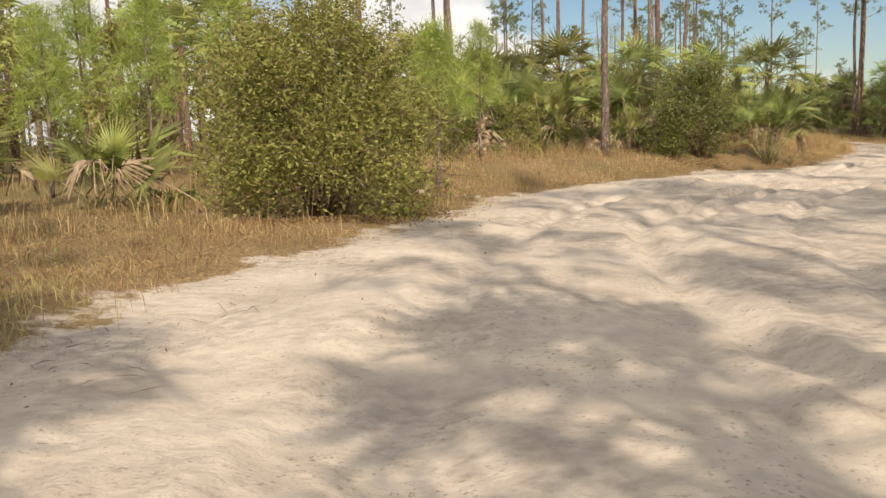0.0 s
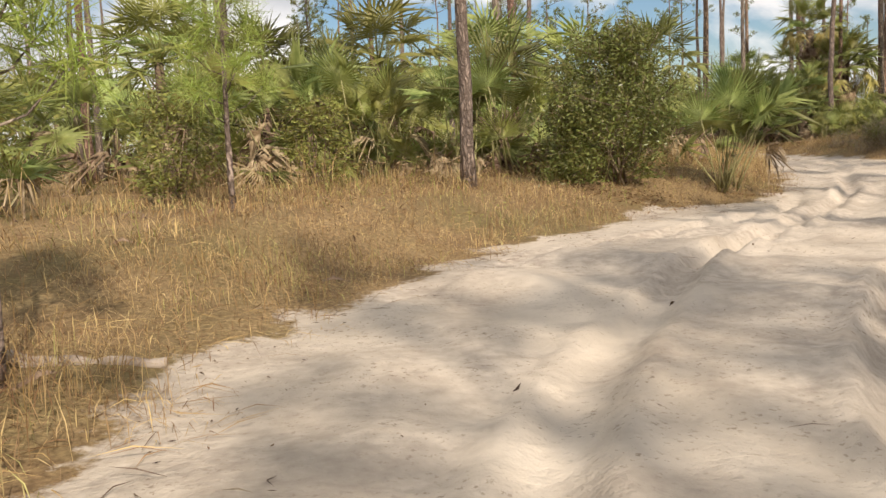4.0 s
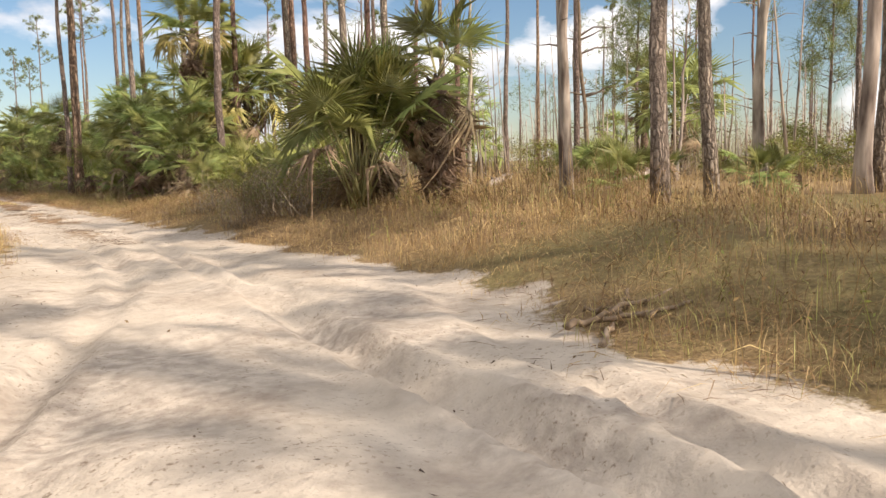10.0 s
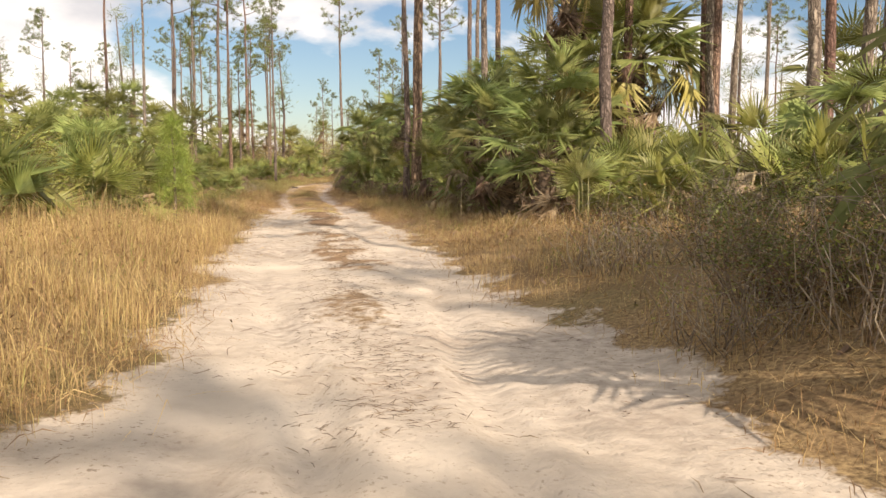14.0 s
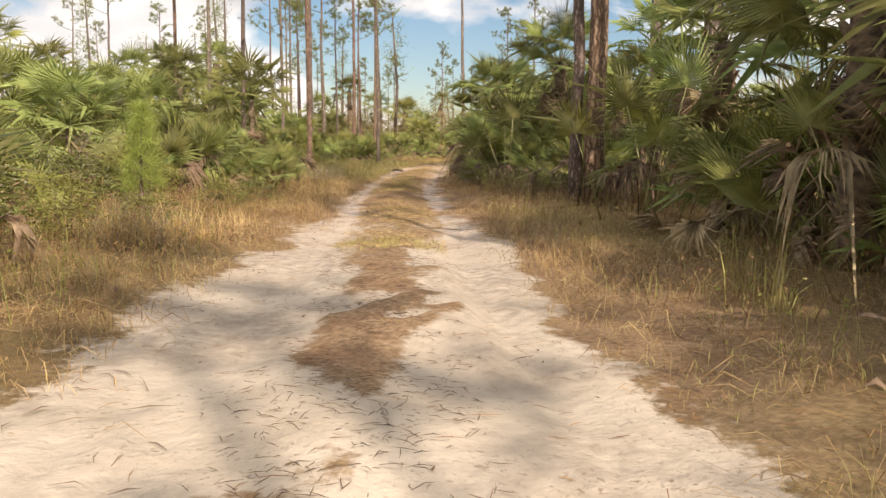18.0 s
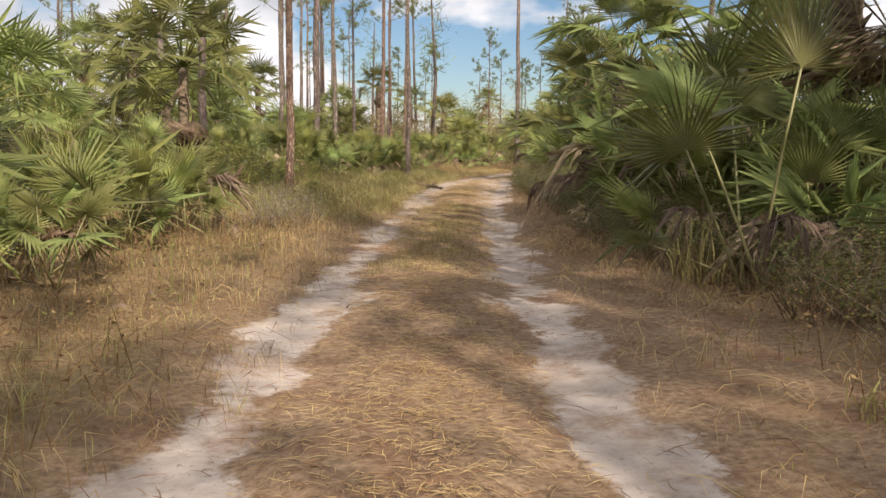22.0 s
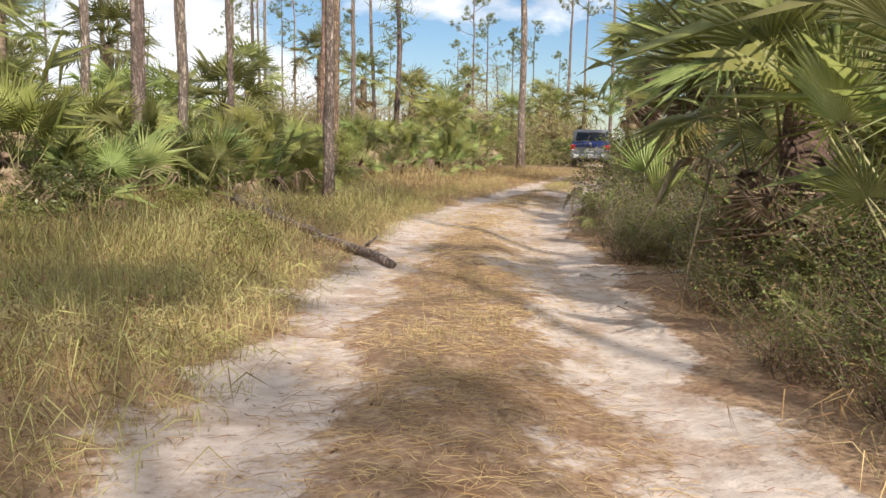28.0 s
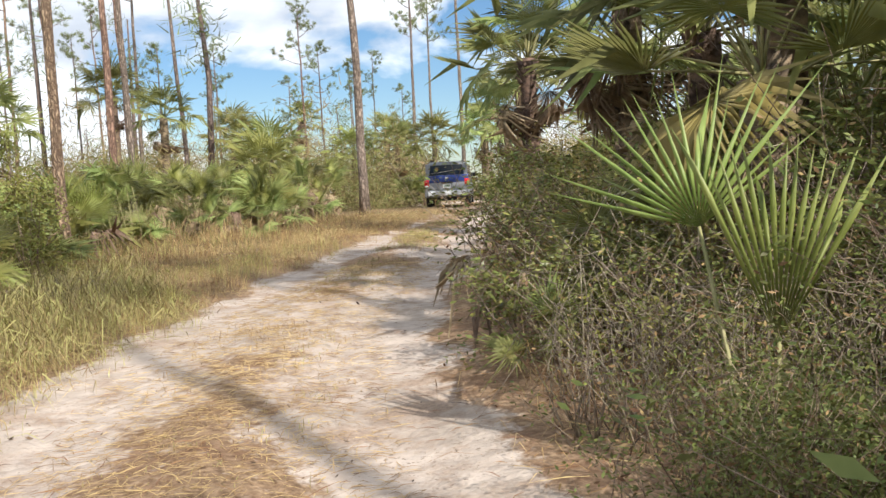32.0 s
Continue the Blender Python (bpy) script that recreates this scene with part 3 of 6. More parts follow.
GREEN = fan_meshes("fan", [FAN_GREEN, PETIOLE], 6, spread=lambda i: 3.2 + 0.35 * i, droop=lambda i: 0.02 + 0.05 * i, bend=lambda i: (-0.35, 0.1, -0.1, 0.35, 0.0, 0.6)[i], stalk=0.75)
LIGHT = fan_meshes("fan", [FAN_BRIGHT, PETIOLE], 3, spread=lambda i: 3.2 + 0.6 * i, droop=lambda i: 0.02 + 0.06 * i, bend=lambda i: -0.3 + 0.3 * i, stalk=0.75)
TALL = fan_meshes("fan", [FAN_GREEN, PETIOLE], 5, radius=0.6, spread=lambda i: 3.6 + 0.35 * i, droop=lambda i: 0.02 + 0.05 * i, bend=lambda i: -0.3 + 0.2 * i, stalk=1.35)
TALL_LIGHT = fan_meshes("fan", [FAN_BRIGHT, PETIOLE], 2, radius=0.6, spread=lambda i: 3.8 + i, droop=0.05, bend=lambda i: -0.2 + 0.4 * i, stalk=1.35)
YELLOW = fan_meshes("fan", [FAN_YELLOW, FAN_YELLOW], 2, spread=3.6, droop=0.35, bend=0.5, stalk=0.75, limp=0.6)
BROWN = fan_meshes("fan", [FAN_DEAD, FAN_DEAD], 5, radius=0.56, count=26, spread=lambda i: 2.2 + 0.4 * i, droop=lambda i: 0.25 + 0.15 * i, bend=lambda i: 1.0 - 0.2 * i, stalk=0.7, ragged=0.2, split=0.34, limp=0.5, mess=0.4, curl=True)
BROWN_LONG = fan_meshes("fan", [FAN_DEAD, FAN_DEAD], 2, radius=0.40, count=30, spread=lambda i: 2.0 + 1.0 * i, droop=lambda i: 0.55 + 0.45 * i, bend=lambda i: 0.3 + 0.3 * i, stalk=1.35, ragged=0.2, split=0.48, limp=0.4, mess=0.22, curl=True)


def frond(parent, data, at, around, up, size, twist=0.0, label="", lean=0.0):
    ob = part("frond", data, None, parent, label)
    ob.matrix_local = Matrix.Translation(at) @ Matrix.Rotation(around, 4, "Z") @ Matrix.Rotation(up, 4, "X") @ Matrix.Rotation(twist, 4, "Y") @ Matrix.Rotation(lean, 4, "Z") @ Matrix.Scale(size, 4)
    return ob


def aim(parent, root, hub, data, stalk, twist=0.0, label=""):
    """A frond whose stalk runs from its root to its hub, both places of the world."""
    o = parent.matrix_world.translation
    a, b = Vector(root) - o, Vector(hub) - o
    d = b - a
    return frond(parent, data, a, math.atan2(-d.x, d.y), math.atan2(d.z, math.hypot(d.x, d.y)), d.length / stalk, twist, label)


def base(name, x, y, label, category, group="", turn=0.0, sink=0.0):
    ob = new(name)
    ob.empty_display_size = 0.3
    ob.matrix_world = pose(x, y, rise(x, y) - sink, 0, 0, turn)
    return tagged(ob, label, category, group)


def saw_palmetto(x, y, height=1.6, wide=1.6, count=16, tone="green", dead=3, seed=0, low=0.24):
    """A trunkless clump of fan leaves, with dead ones hanging low."""
    r = random.Random(seed * 7919 + int(x * 131) + int(y * 17))
    words = {"green": "green saw palmetto clump with stiff fan fronds in dry grass", "bright": "sunlit yellow-green saw palmetto clump in dry grass",
             "mixed": "saw palmetto clump of green and yellowing fan fronds"}[tone]
    ob = base("saw_palmetto", x, y, words, "palmetto", "palmettos beside the road")
    size = height / 1.4 if height < 1.75 else height / 2.0
    for i in range(count):
        light = tone == "bright" or r.random() < (0.35 if tone == "mixed" else 0.12)
        short = height < 1.75 or i < count * low
        kind = (LIGHT if light else GREEN) if short else (TALL_LIGHT if light else TALL)
        up = radians(r.uniform(54, 90)) if i >= count * low else radians(r.uniform(14, 48))
        k = size * r.uniform(0.75, 1.1)
        at = (r.uniform(-0.28, 0.28) * wide, r.uniform(-0.28, 0.28) * wide, r.uniform(0.0, 0.15))
        frond(ob, kind[r.randrange(len(kind))], at, r.uniform(0, 6.283), up, k, r.uniform(-0.9, 0.9))
    for i in range(dead):
        frond(ob, BROWN[r.randrange(5)], (r.uniform(-0.3, 0.3) * wide, r.uniform(-0.3, 0.3) * wide, r.uniform(0.1, 0.3 * height)), r.uniform(0, 6.283), radians(r.uniform(-20, 55)), size * r.uniform(0.6, 0.95), r.uniform(-1, 1), "dead tan frond")
    return ob


def palm_trunk(high, thick, boots=True, lean=(0, 0), seed=0):
    g = np.random.default_rng(seed)
    p = Pieces()
    k = np.linspace(0, 1, 12)
    line = np.stack([lean[0] * k ** 1.5, lean[1] * k ** 1.5, -0.1 + (high + 0.1) * k], 1)
    v, f = tube(line, thick * (1.12 - 0.16 * k), 9, g, 0.08)
    p.add(v, f)
    if boots:
        for i in range(int(16 * high)):
            z = g.uniform(0.15, 0.98)
            c = np.array([np.interp(z, k, line[:, j]) for j in range(3)])
            a = g.uniform(0, 6.283)
            out = np.array([math.cos(a), math.sin(a), 0])
            side = np.array([-math.sin(a), math.cos(a), 0])
            w = 0.045
            tip = c + out * (thick + 0.10) + np.array([0, 0, 0.20])
            s = c + out * thick * 0.9
            v = [s - side * w, s + side * w, s + np.array([0, 0, 0.1]) + side * w * 0.8, s + np.array([0, 0, 0.1]) - side * w * 0.8, tip - side * w * 0.5, tip + side * w * 0.5]
            p.add(v, [(0, 1, 5), (0, 5, 4), (2, 3, 4), (2, 4, 5), (0, 4, 3), (1, 2, 5)])
    return p.mesh("trunk", [BARK_PALM]), line[-1]


def cabbage_palm(x, y, trunk=2.2, size=1.25, count=22, skirt=7, tone="green", lean=(0.0, 0.0), thick=0.16, seed=0, boots=True):
    """A palm with a booted trunk, a round crown of fan leaves and a skirt of dead ones."""
    r = random.Random(seed * 104729 + int(x * 71) + int(y * 29))
    ob = base("cabbage_palm", x, y, "cabbage palm with round green crown and hanging dead fronds" if skirt else "cabbage palm with round green crown on bare trunk",
              "palm", "palms beside the road")
    me, top = palm_trunk(trunk, thick, boots, lean, seed + 3)
    part("trunk", me, None, ob)
    for i in range(count):
        kind = GREEN if tone == "green" or r.random() < 0.55 else LIGHT
        up = radians(85 - 105 * (i / count) ** 0.9 + r.uniform(-10, 10))
        if tone == "mixed" and i > count * 0.75 and r.random() < 0.6:
            kind = YELLOW
        frond(ob, kind[r.randrange(len(kind))], Vector(top) + Vector((0, 0, r.uniform(-0.15, 0.05))), i * 2.399 + r.uniform(-0.3, 0.3), up, size * r.uniform(0.85, 1.1), r.uniform(-0.5, 0.5))
    for i in range(skirt):
        frond(ob, BROWN[r.randrange(5)], Vector(top) - Vector((0, 0, r.uniform(0.1, 0.4))), r.uniform(0, 6.283), radians(r.uniform(-75, -35)), size * r.uniform(0.75, 1.0), r.uniform(-0.6, 0.6), "dead brown frond")
    return ob


def far_palm_mesh(seed, tone):
    g = np.random.default_rng(seed)
    p = Pieces()
    for i in range(24):
        v, f, n = fan(g, 0.56, 16, 4.2, 0.74, 0.15, 0.15, split=0.42)
        m = Matrix.Rotation(i * 2.399, 4, "Z") @ Matrix.Rotation(radians(85 - 110 * i / 24), 4, "X") @ Matrix.Rotation(g.uniform(-0.6, 0.6), 4, "Y") @ Matrix.Scale(g.uniform(0.85, 1.1), 4)
        p.add(turned(v, m), f, 0)
    for i in range(4):
        v, f, n = fan(g, 0.6, 10, 2.0, 0.6, 0.7, 0.8, split=0.5)
        m = Matrix.Translation((0, 0, -0.2)) @ Matrix.Rotation(g.uniform(0, 6.28), 4, "Z") @ Matrix.Rotation(radians(g.uniform(-75, -40)), 4, "X")
        p.add(turned(v, m), f, 1)
    return p.mesh("crown", [tone, FAN_DEAD])


FAR_CROWN = [far_palm_mesh(i, FAN_GREEN) for i in range(3)] + [far_palm_mesh(9, FAN_BRIGHT)]
FAR_STEM = palm_trunk(4.0, 0.16, False, seed=1)[0]
LEAN_STEM = palm_trunk(4.0, 0.14, False, (1.3, 0.1), 2)


def far_palm(x, y, high, size=1.3, kind=0, leaning=False):
    """A palm well away from the road: a trunk and one crown."""
    ob = base("cabbage_palm", x, y, "leaning cabbage palm far off above the scrub" if leaning else "cabbage palm standing back among the trees", "palm", "palms among the trees")
    k = high / 4.0
    stem = part("trunk", LEAN_STEM[0] if leaning else FAR_STEM, None, ob)
    stem.scale = (min(1.3, k) if not leaning else k, min(1.3, k) if not leaning else k, k)
    crown = part("crown", FAR_CROWN[kind % 4], None, ob)
    crown.matrix_local = Matrix.Translation((1.3 * k if leaning else 0, 0.1 * k if leaning else 0, high)) @ Matrix.Rotation(x * 3 + y, 4, "Z") @ Matrix.Scale(size, 4)
    return ob


# ---- pines ----
def needles(g, centre, size, count, long, up=0.35, wide=0.05):
    """A burst of needles round a twig's end."""
    d = g.normal(0, 1, (count, 3))
    d[:, 2] += up
    d /= np.linalg.norm(d, axis=1, keepdims=True)
    o = centre + g.normal(0, size * 0.35, (count, 3))
    side = np.cross(d, g.normal(0, 1, (count, 3)))
    side /= np.linalg.norm(side, axis=1, keepdims=True) + 1e-9
    n = long * g.uniform(0.7, 1.2, (count, 1))
    w = wide * n
    v = np.stack([o - side * w, o + side * w, o + d * n], 1).reshape(-1, 3)
    return v, np.arange(count * 3).reshape(-1, 3)


def pine_meshes(seed, high, crown_from, limbs, bark):
    g = np.random.default_rng(seed)
    k = np.linspace(0, 1, 16)
    sway = np.cumsum(g.normal(0, 0.035, (16, 2)), axis=0) * (high / 18)
    line = np.stack([sway[:, 0], sway[:, 1], -0.15 + (high + 0.15) * k], 1)
    v, f = tube(line, 0.15 * (1.0 - 0.72 * k) * (1 + 0.25 * np.exp(-k * 60)), 9, g, 0.07)
    trunk = soup("trunk", v, f, [bark], smooth=False)
    p = Pieces()
    for i in range(limbs):
        z = crown_from + (1 - crown_from) * (i + 0.5) / limbs
        c = np.array([np.interp(z, k, line[:, j]) for j in range(3)])
        a = g.uniform(0, 6.283)
        reach = (1.0 - (z - crown_from) / (1.05 - crown_from)) ** 0.6 * g.uniform(1.2, 2.6)
        s = np.linspace(0, 1, 5)
        limb = c + np.stack([math.cos(a) * reach * s, math.sin(a) * reach * s, reach * (0.15 * s + 0.35 * s * s)], 1)
        v, f = tube(limb, 0.045 * (1 - 0.8 * s), 3)
        p.add(v, f, 0)
        for q in range(9):
            on = np.array([np.interp(0.9 if q < 6 else 0.6, s, limb[:, j]) for j in range(3)])
            e = on + g.normal(0, 0.34, 3) * np.array([1, 1, 0.55]) + np.array([0, 0, 0.14])
            v, f = tube([on, e], [0.014, 0.005], 3)
            p.add(v, f, 0)
            v, f = needles(g, e, 0.15, 30, 0.32, 0.45, 0.055)
            p.add(v, f, 1)
    for q in range(4):
        v, f = needles(g, line[-1] + g.normal(0, 0.25, 3), 0.2, 46, 0.38, 0.5, 0.05)
        p.add(v, f, 1)
    return trunk, p.mesh("crown", [bark, NEEDLE])


PINES = [pine_meshes(i, 17 + 1.5 * (i % 3), 0.66 + 0.05 * (i % 2), 9, BARK_RED if i in (1, 4) else BARK) for i in range(5)] + [pine_meshes(7, 20, 0.8, 8, BARK)]


def pine(x, y, radius=0.15, kind=0, tilt=(0, 0), turn=None):
    ob = base("pine_tree", x, y, "tall slender pine with reddish plated bark" if kind in (1, 4) else "tall slender pine with grey-brown plated bark", "pine tree", "pines of the open forest")
    s = max(0.55, radius / 0.15)
    ob.matrix_world = pose(x, y, rise(x, y), tilt[0], tilt[1], (x * 53 + y * 31) % 360 if turn is None else turn) @ Matrix.Scale(s, 4)
    part("trunk", PINES[kind][0], None, ob)
    part("crown", PINES[kind][1], None, ob, "open crown of long needles")
    return ob


def young_pine_meshes(seed, high, bare, mat=NEEDLE_YOUNG, spread=0.42, long=0.31):
    g = np.random.default_rng(seed)
    k = np.linspace(0, 1, 8)
    line = np.stack([0.05 * np.sin(k * 3), 0.04 * np.cos(k * 2), -0.05 + (high + 0.05) * k], 1)
    v, f = tube(line, 0.035 * (1.15 - 0.8 * k), 7, g, 0.1)
    trunk = soup("trunk", v, f, [BARK])
    p = Pieces()
    for i in range(20):
        z = bare + (1 - bare) * i / 20
        c = np.array([np.interp(z, k, line[:, j]) for j in range(3)])
        a = i * 2.399
        reach = spread * (1 - 0.75 * (i / 20)) * high / 2.6
        s = np.linspace(0, 1, 3)
        limb = c + np.stack([math.cos(a) * reach * s, math.sin(a) * reach * s, reach * 0.7 * s * s], 1)
        v, f = tube(limb, 0.01 * (1 - 0.6 * s), 3)
        p.add(v, f, 0)
        v, f = needles(g, limb[-1], 0.20, 150, long, 0.35, 0.014)
        p.add(v, f, 1)
    v, f = needles(g, line[-1], 0.14, 160, 0.27, 0.9, 0.016)
    p.add(v, f, 1)
    return trunk, p.mesh("crown", [BARK, mat])


YOUNG = [young_pine_meshes(40, 2.6, 0.45), young_pine_meshes(41, 2.2, 0.12), young_pine_meshes(42, 3.0, 0.3), young_pine_meshes(43, 3.0, 0.4, NEEDLE), young_pine_meshes(44, 2.6, 0.76, NEEDLE_YOUNG, 0.26, 0.34)]


def young_pine(x, y, high, kind=0):
    ob = base("young_pine", x, y, "slender young pine with dull green needles in the open field" if kind == 3 else "young pine sapling with tufts of long bright green needles", "pine tree", "young pines in the grass")
    ob.matrix_world = pose(x, y, rise(x, y), 0, 0, (x * 97) % 360) @ Matrix.Scale(high / (2.6, 2.2, 3.0, 3.0, 2.6)[kind], 4)
    part("trunk", YOUNG[kind][0], None, ob)
    part("crown", YOUNG[kind][1], None, ob)
    return ob


# ---- shrubs ----
def leaves(g, centres, size, long=2.2):
    """Small folded leaves at the given places, each its own way round."""
    n = len(centres)
    d = g.normal(0, 1, (n, 3))
    d[:, 2] = np.abs(d[:, 2]) * 0.5 + 0.1
    d /= np.linalg.norm(d, axis=1, keepdims=True)
    side = np.cross(d, g.normal(0, 1, (n, 3)))
    side /= np.linalg.norm(side, axis=1, keepdims=True) + 1e-9
    s = size * g.uniform(0.6, 1.3, (n, 1))
    v = np.stack([centres - d * s, centres - side * s * 0.42, centres + d * s * (long - 1), centres + side * s * 0.42], 1).reshape(-1, 3)
    q = np.arange(n)[:, None] * 4
    return v, np.concatenate([q + [0, 1, 2], q + [0, 2, 3]])


def shrub_meshes(seed, wide, high, count, size, mat, lumps=26, stems=14, bare=0.12, sprigs=0):
    g = np.random.default_rng(seed)
    st, fo = Pieces(), Pieces()
    ends = []
    for i in range(lumps):
        a, e = g.uniform(0, 6.283), g.uniform(0.05, 1.0)
        r = wide / 2 * math.sqrt(g.uniform(0.15, 1)) * math.sqrt(max(0.12, 1.0 - (max(0, e - 0.35) / 0.68) ** 2))
        ends.append(np.array([math.cos(a) * r * 0.82, math.sin(a) * r * 0.82, high * (bare + (0.92 - bare) * e)]))
    for i in range(stems):
        e = ends[i % lumps]
        s = np.linspace(0, 1, 5)[:, None]
        line = np.array([g.normal(0, 0.12), g.normal(0, 0.12), -0.05]) * (1 - s) + e * s + np.array([0, 0, 0.12 * high]) * np.sin(s * 3.1) + g.normal(0, 0.02, (5, 3))
        v, f = tube(line, 0.014 * (1 - 0.75 * s[:, 0]) * high / 2, 4)
        st.add(v, f)
    each = count // lumps
    for e in ends:
        c = e + g.normal(0, 1, (each, 3)) * np.array([wide, wide, high]) * g.uniform(0.045, 0.10)
        c[:, 2] = np.clip(c[:, 2], 0.04, None)
        v, f = leaves(g, c, size)
        fo.add(v, f)
        for q in range(2):
            s = np.linspace(0, 1, 2)[:, None]
            t = e + g.normal(0, 1, 3) * np.array([wide, wide, high]) * 0.12
            v, f = tube(e * (1 - s) + t * s, 0.006 * (1.2 - s[:, 0]), 3)
            st.add(v, f)
        for q in range(sprigs):
            a = e + g.normal(0, 1, 3) * np.array([wide, wide, high]) * 0.05
            out = np.array([e[0] / wide, e[1] / wide, 0.35 + e[2] / high]) + g.normal(0, 0.25, 3)
            t = a + out / np.linalg.norm(out) * g.uniform(0.18, 0.5)
            v, f = tube([a, t], [0.005, 0.002], 3)
            st.add(v, f)
            k = g.uniform(0.2, 1, (22, 1))
            v, f = leaves(g, a * (1 - k) + t * k + g.normal(0, 0.03, (22, 3)), size)
            fo.add(v, f)
    return st.mesh("branchwork", [TWIG]), fo.mesh("foliage", [mat])


SHRUBS = {"olive": shrub_meshes(1, 3.4, 3.1, 36000, 0.031, LEAF_OLIVE, 90, 30, 0.03, 7), "dark": shrub_meshes(2, 2.4, 2.4, 20000, 0.032, LEAF_DARK, 70, 20, 0.02, 5),
          "low": shrub_meshes(3, 1.6, 1.1, 2600, 0.032, LEAF_DARK, 26, 14), 
          "light": shrub_meshes(5, 1.8, 1.7, 3000, 0.036, LEAF_OLIVE, 30, 12)}


def tangle_meshes(seed, wide, high, twigs, count, size, mat=LEAF_OLIVE, wood=TWIG_GREY):
    """A thicket of fine bent twigs with few small leaves."""
    g = np.random.default_rng(seed)
    st, fo = Pieces(), Pieces()
    s = np.linspace(0, 1, 4)[:, None]
    tips = []
    for i in range(twigs):
        a, r = g.uniform(0, 6.283), wide / 2 * math.sqrt(g.uniform(0, 1))
        o = np.array([math.cos(a) * r * 0.8, math.sin(a) * r * 0.8, -0.03])
        e = o + np.array([g.normal(0, 0.34), g.normal(0, 0.34), 1.0]) * high * g.uniform(0.35, 1.05)
        line = o * (1 - s) + e * s + g.normal(0, 0.05, (4, 3)) * s + np.array([g.normal(0, 0.15), g.normal(0, 0.15), 0]) * s * (1 - s) * 3
        v, f = tube(line, 0.006 * (1.3 - s[:, 0]), 3)
        st.add(v, f)
        for q in range(2):
            c = line[g.integers(1, 4)]
            v, f = tube([c, c + g.normal(0, 0.22, 3)], [0.004, 0.0015], 3)
            st.add(v, f)
        tips.append(line[1:])
    tips = np.concatenate(tips)
    c = tips[g.integers(0, len(tips), count)] + g.normal(0, 0.09, (count, 3))
    c[:, 2] = np.abs(c[:, 2])
    high_up = np.clip((c[:, 2] / high - 0.12) / 0.3, 0, 1)
    keep = g.random(count) < 0.45 + 0.55 * high_up
    c, high_up = c[keep], high_up[keep]
    k = g.random(len(c)) < 0.25 + 0.60 * high_up
    for m, part_of in ((0, c[k]), (1, c[~k])):
        v, f = leaves(g, part_of, size)
        fo.add(v, f, m)
    return st.mesh("branchwork", [wood]), fo.mesh("foliage", [mat, LEAF_DRY])


SHRUBS["tangle"] = tangle_meshes(8, 2.0, 1.5, 100, 3200, 0.026)
SHRUBS["brush"] = tangle_meshes(18, 2.0, 1.7, 120, 9500, 0.024, LEAF_BRUSH, TWIG)
SHRUBS["dry"] = tangle_meshes(9, 1.6, 1.1, 70, 1100, 0.02)
SHRUB_SAYS = {"brush": "dark dense brush of small leaves and brown twigs", "tangle": "dense tangle of brown twigs and small leaves", "olive": "large dense olive-green shrub with small leaves beside the sand", "dark": "dense dark green leafy bush at the road edge",
              "low": "low green leafy shrub in the grass", "dry": "half-bare brown twiggy shrub", "light": "loose yellowish-green shrub among the palmettos"}
SHRUB_SIZE = {"brush": (2.0, 1.7), "tangle": (2.0, 1.5), "olive": (3.4, 3.1), "dark": (2.4, 2.4), "low": (1.6, 1.1), "dry": (1.6, 1.1), "light": (1.8, 1.7)}


def shrub(x, y, kind, wide, high, turn=0):
    ob = base("shrub", x, y, SHRUB_SAYS[kind], "shrub", "shrubs beside the road")
    w, h = SHRUB_SIZE[kind]
    ob.matrix_world = pose(x, y, rise(x, y), 0, 0, turn + x * 77) @ Matrix.Diagonal((wide / w, wide / w, high / h, 1))
    part("branchwork", SHRUBS[kind][0], None, ob)
    part("foliage", SHRUBS[kind][1], None, ob)
    return ob


# ---- dead wood ----
def snag_meshes(seed, high, thick, branches, mat, fork=False):
    """Meshes of a dead tree: each stem, then each branch."""
    g = np.random.default_rng(seed)
    stems, twigs = [], []
    k = np.linspace(0, 1, 16)
    for s in ((0, 1) if fork else (0,)):
        sway = np.cumsum(g.normal(0, 0.03, (16, 2)), axis=0)
        line = np.stack([sway[:, 0] + (0.28 * np.sin(k * 3.1) if s else 0), sway[:, 1], -0.15 + (high + 0.15) * k], 1)
        v, f = tube(line, thick * (1 - 0.6 * k) * (1 + 0.5 * np.exp(-k * 22)) * (0.8 if s else 1), 9, g, 0.10)
        stems.append(soup("trunk", v, f, [mat]))
        for i in range(branches):
            z = g.uniform(0.3, 0.97)
            c = np.array([np.interp(z, k, line[:, j]) for j in range(3)])
            a, n = g.uniform(0, 6.283), g.uniform(0.3, 1.0)
            t = np.linspace(0, 1, 4)
            b = c + np.stack([math.cos(a) * n * t, math.sin(a) * n * t, n * (0.4 * t - 0.2 * t * t)], 1) + np.concatenate([[[0, 0, 0]], g.normal(0, 0.03, (3, 3))])
            v, f = tube(b, 0.022 * (1.1 - t), 4)
            twigs.append(soup("branch", v, f, [mat]))
    return stems, twigs


SNAGS = [snag_meshes(50, 9, 0.13, 7, PALE_WOOD), snag_meshes(51, 7, 0.09, 9, PALE_WOOD), snag_meshes(52, 10, 0.12, 5, PALE_WOOD, True), snag_meshes(53, 5.5, 0.06, 8, PALE_WOOD), snag_meshes(54, 6.5, 0.05, 9, TWIG)]


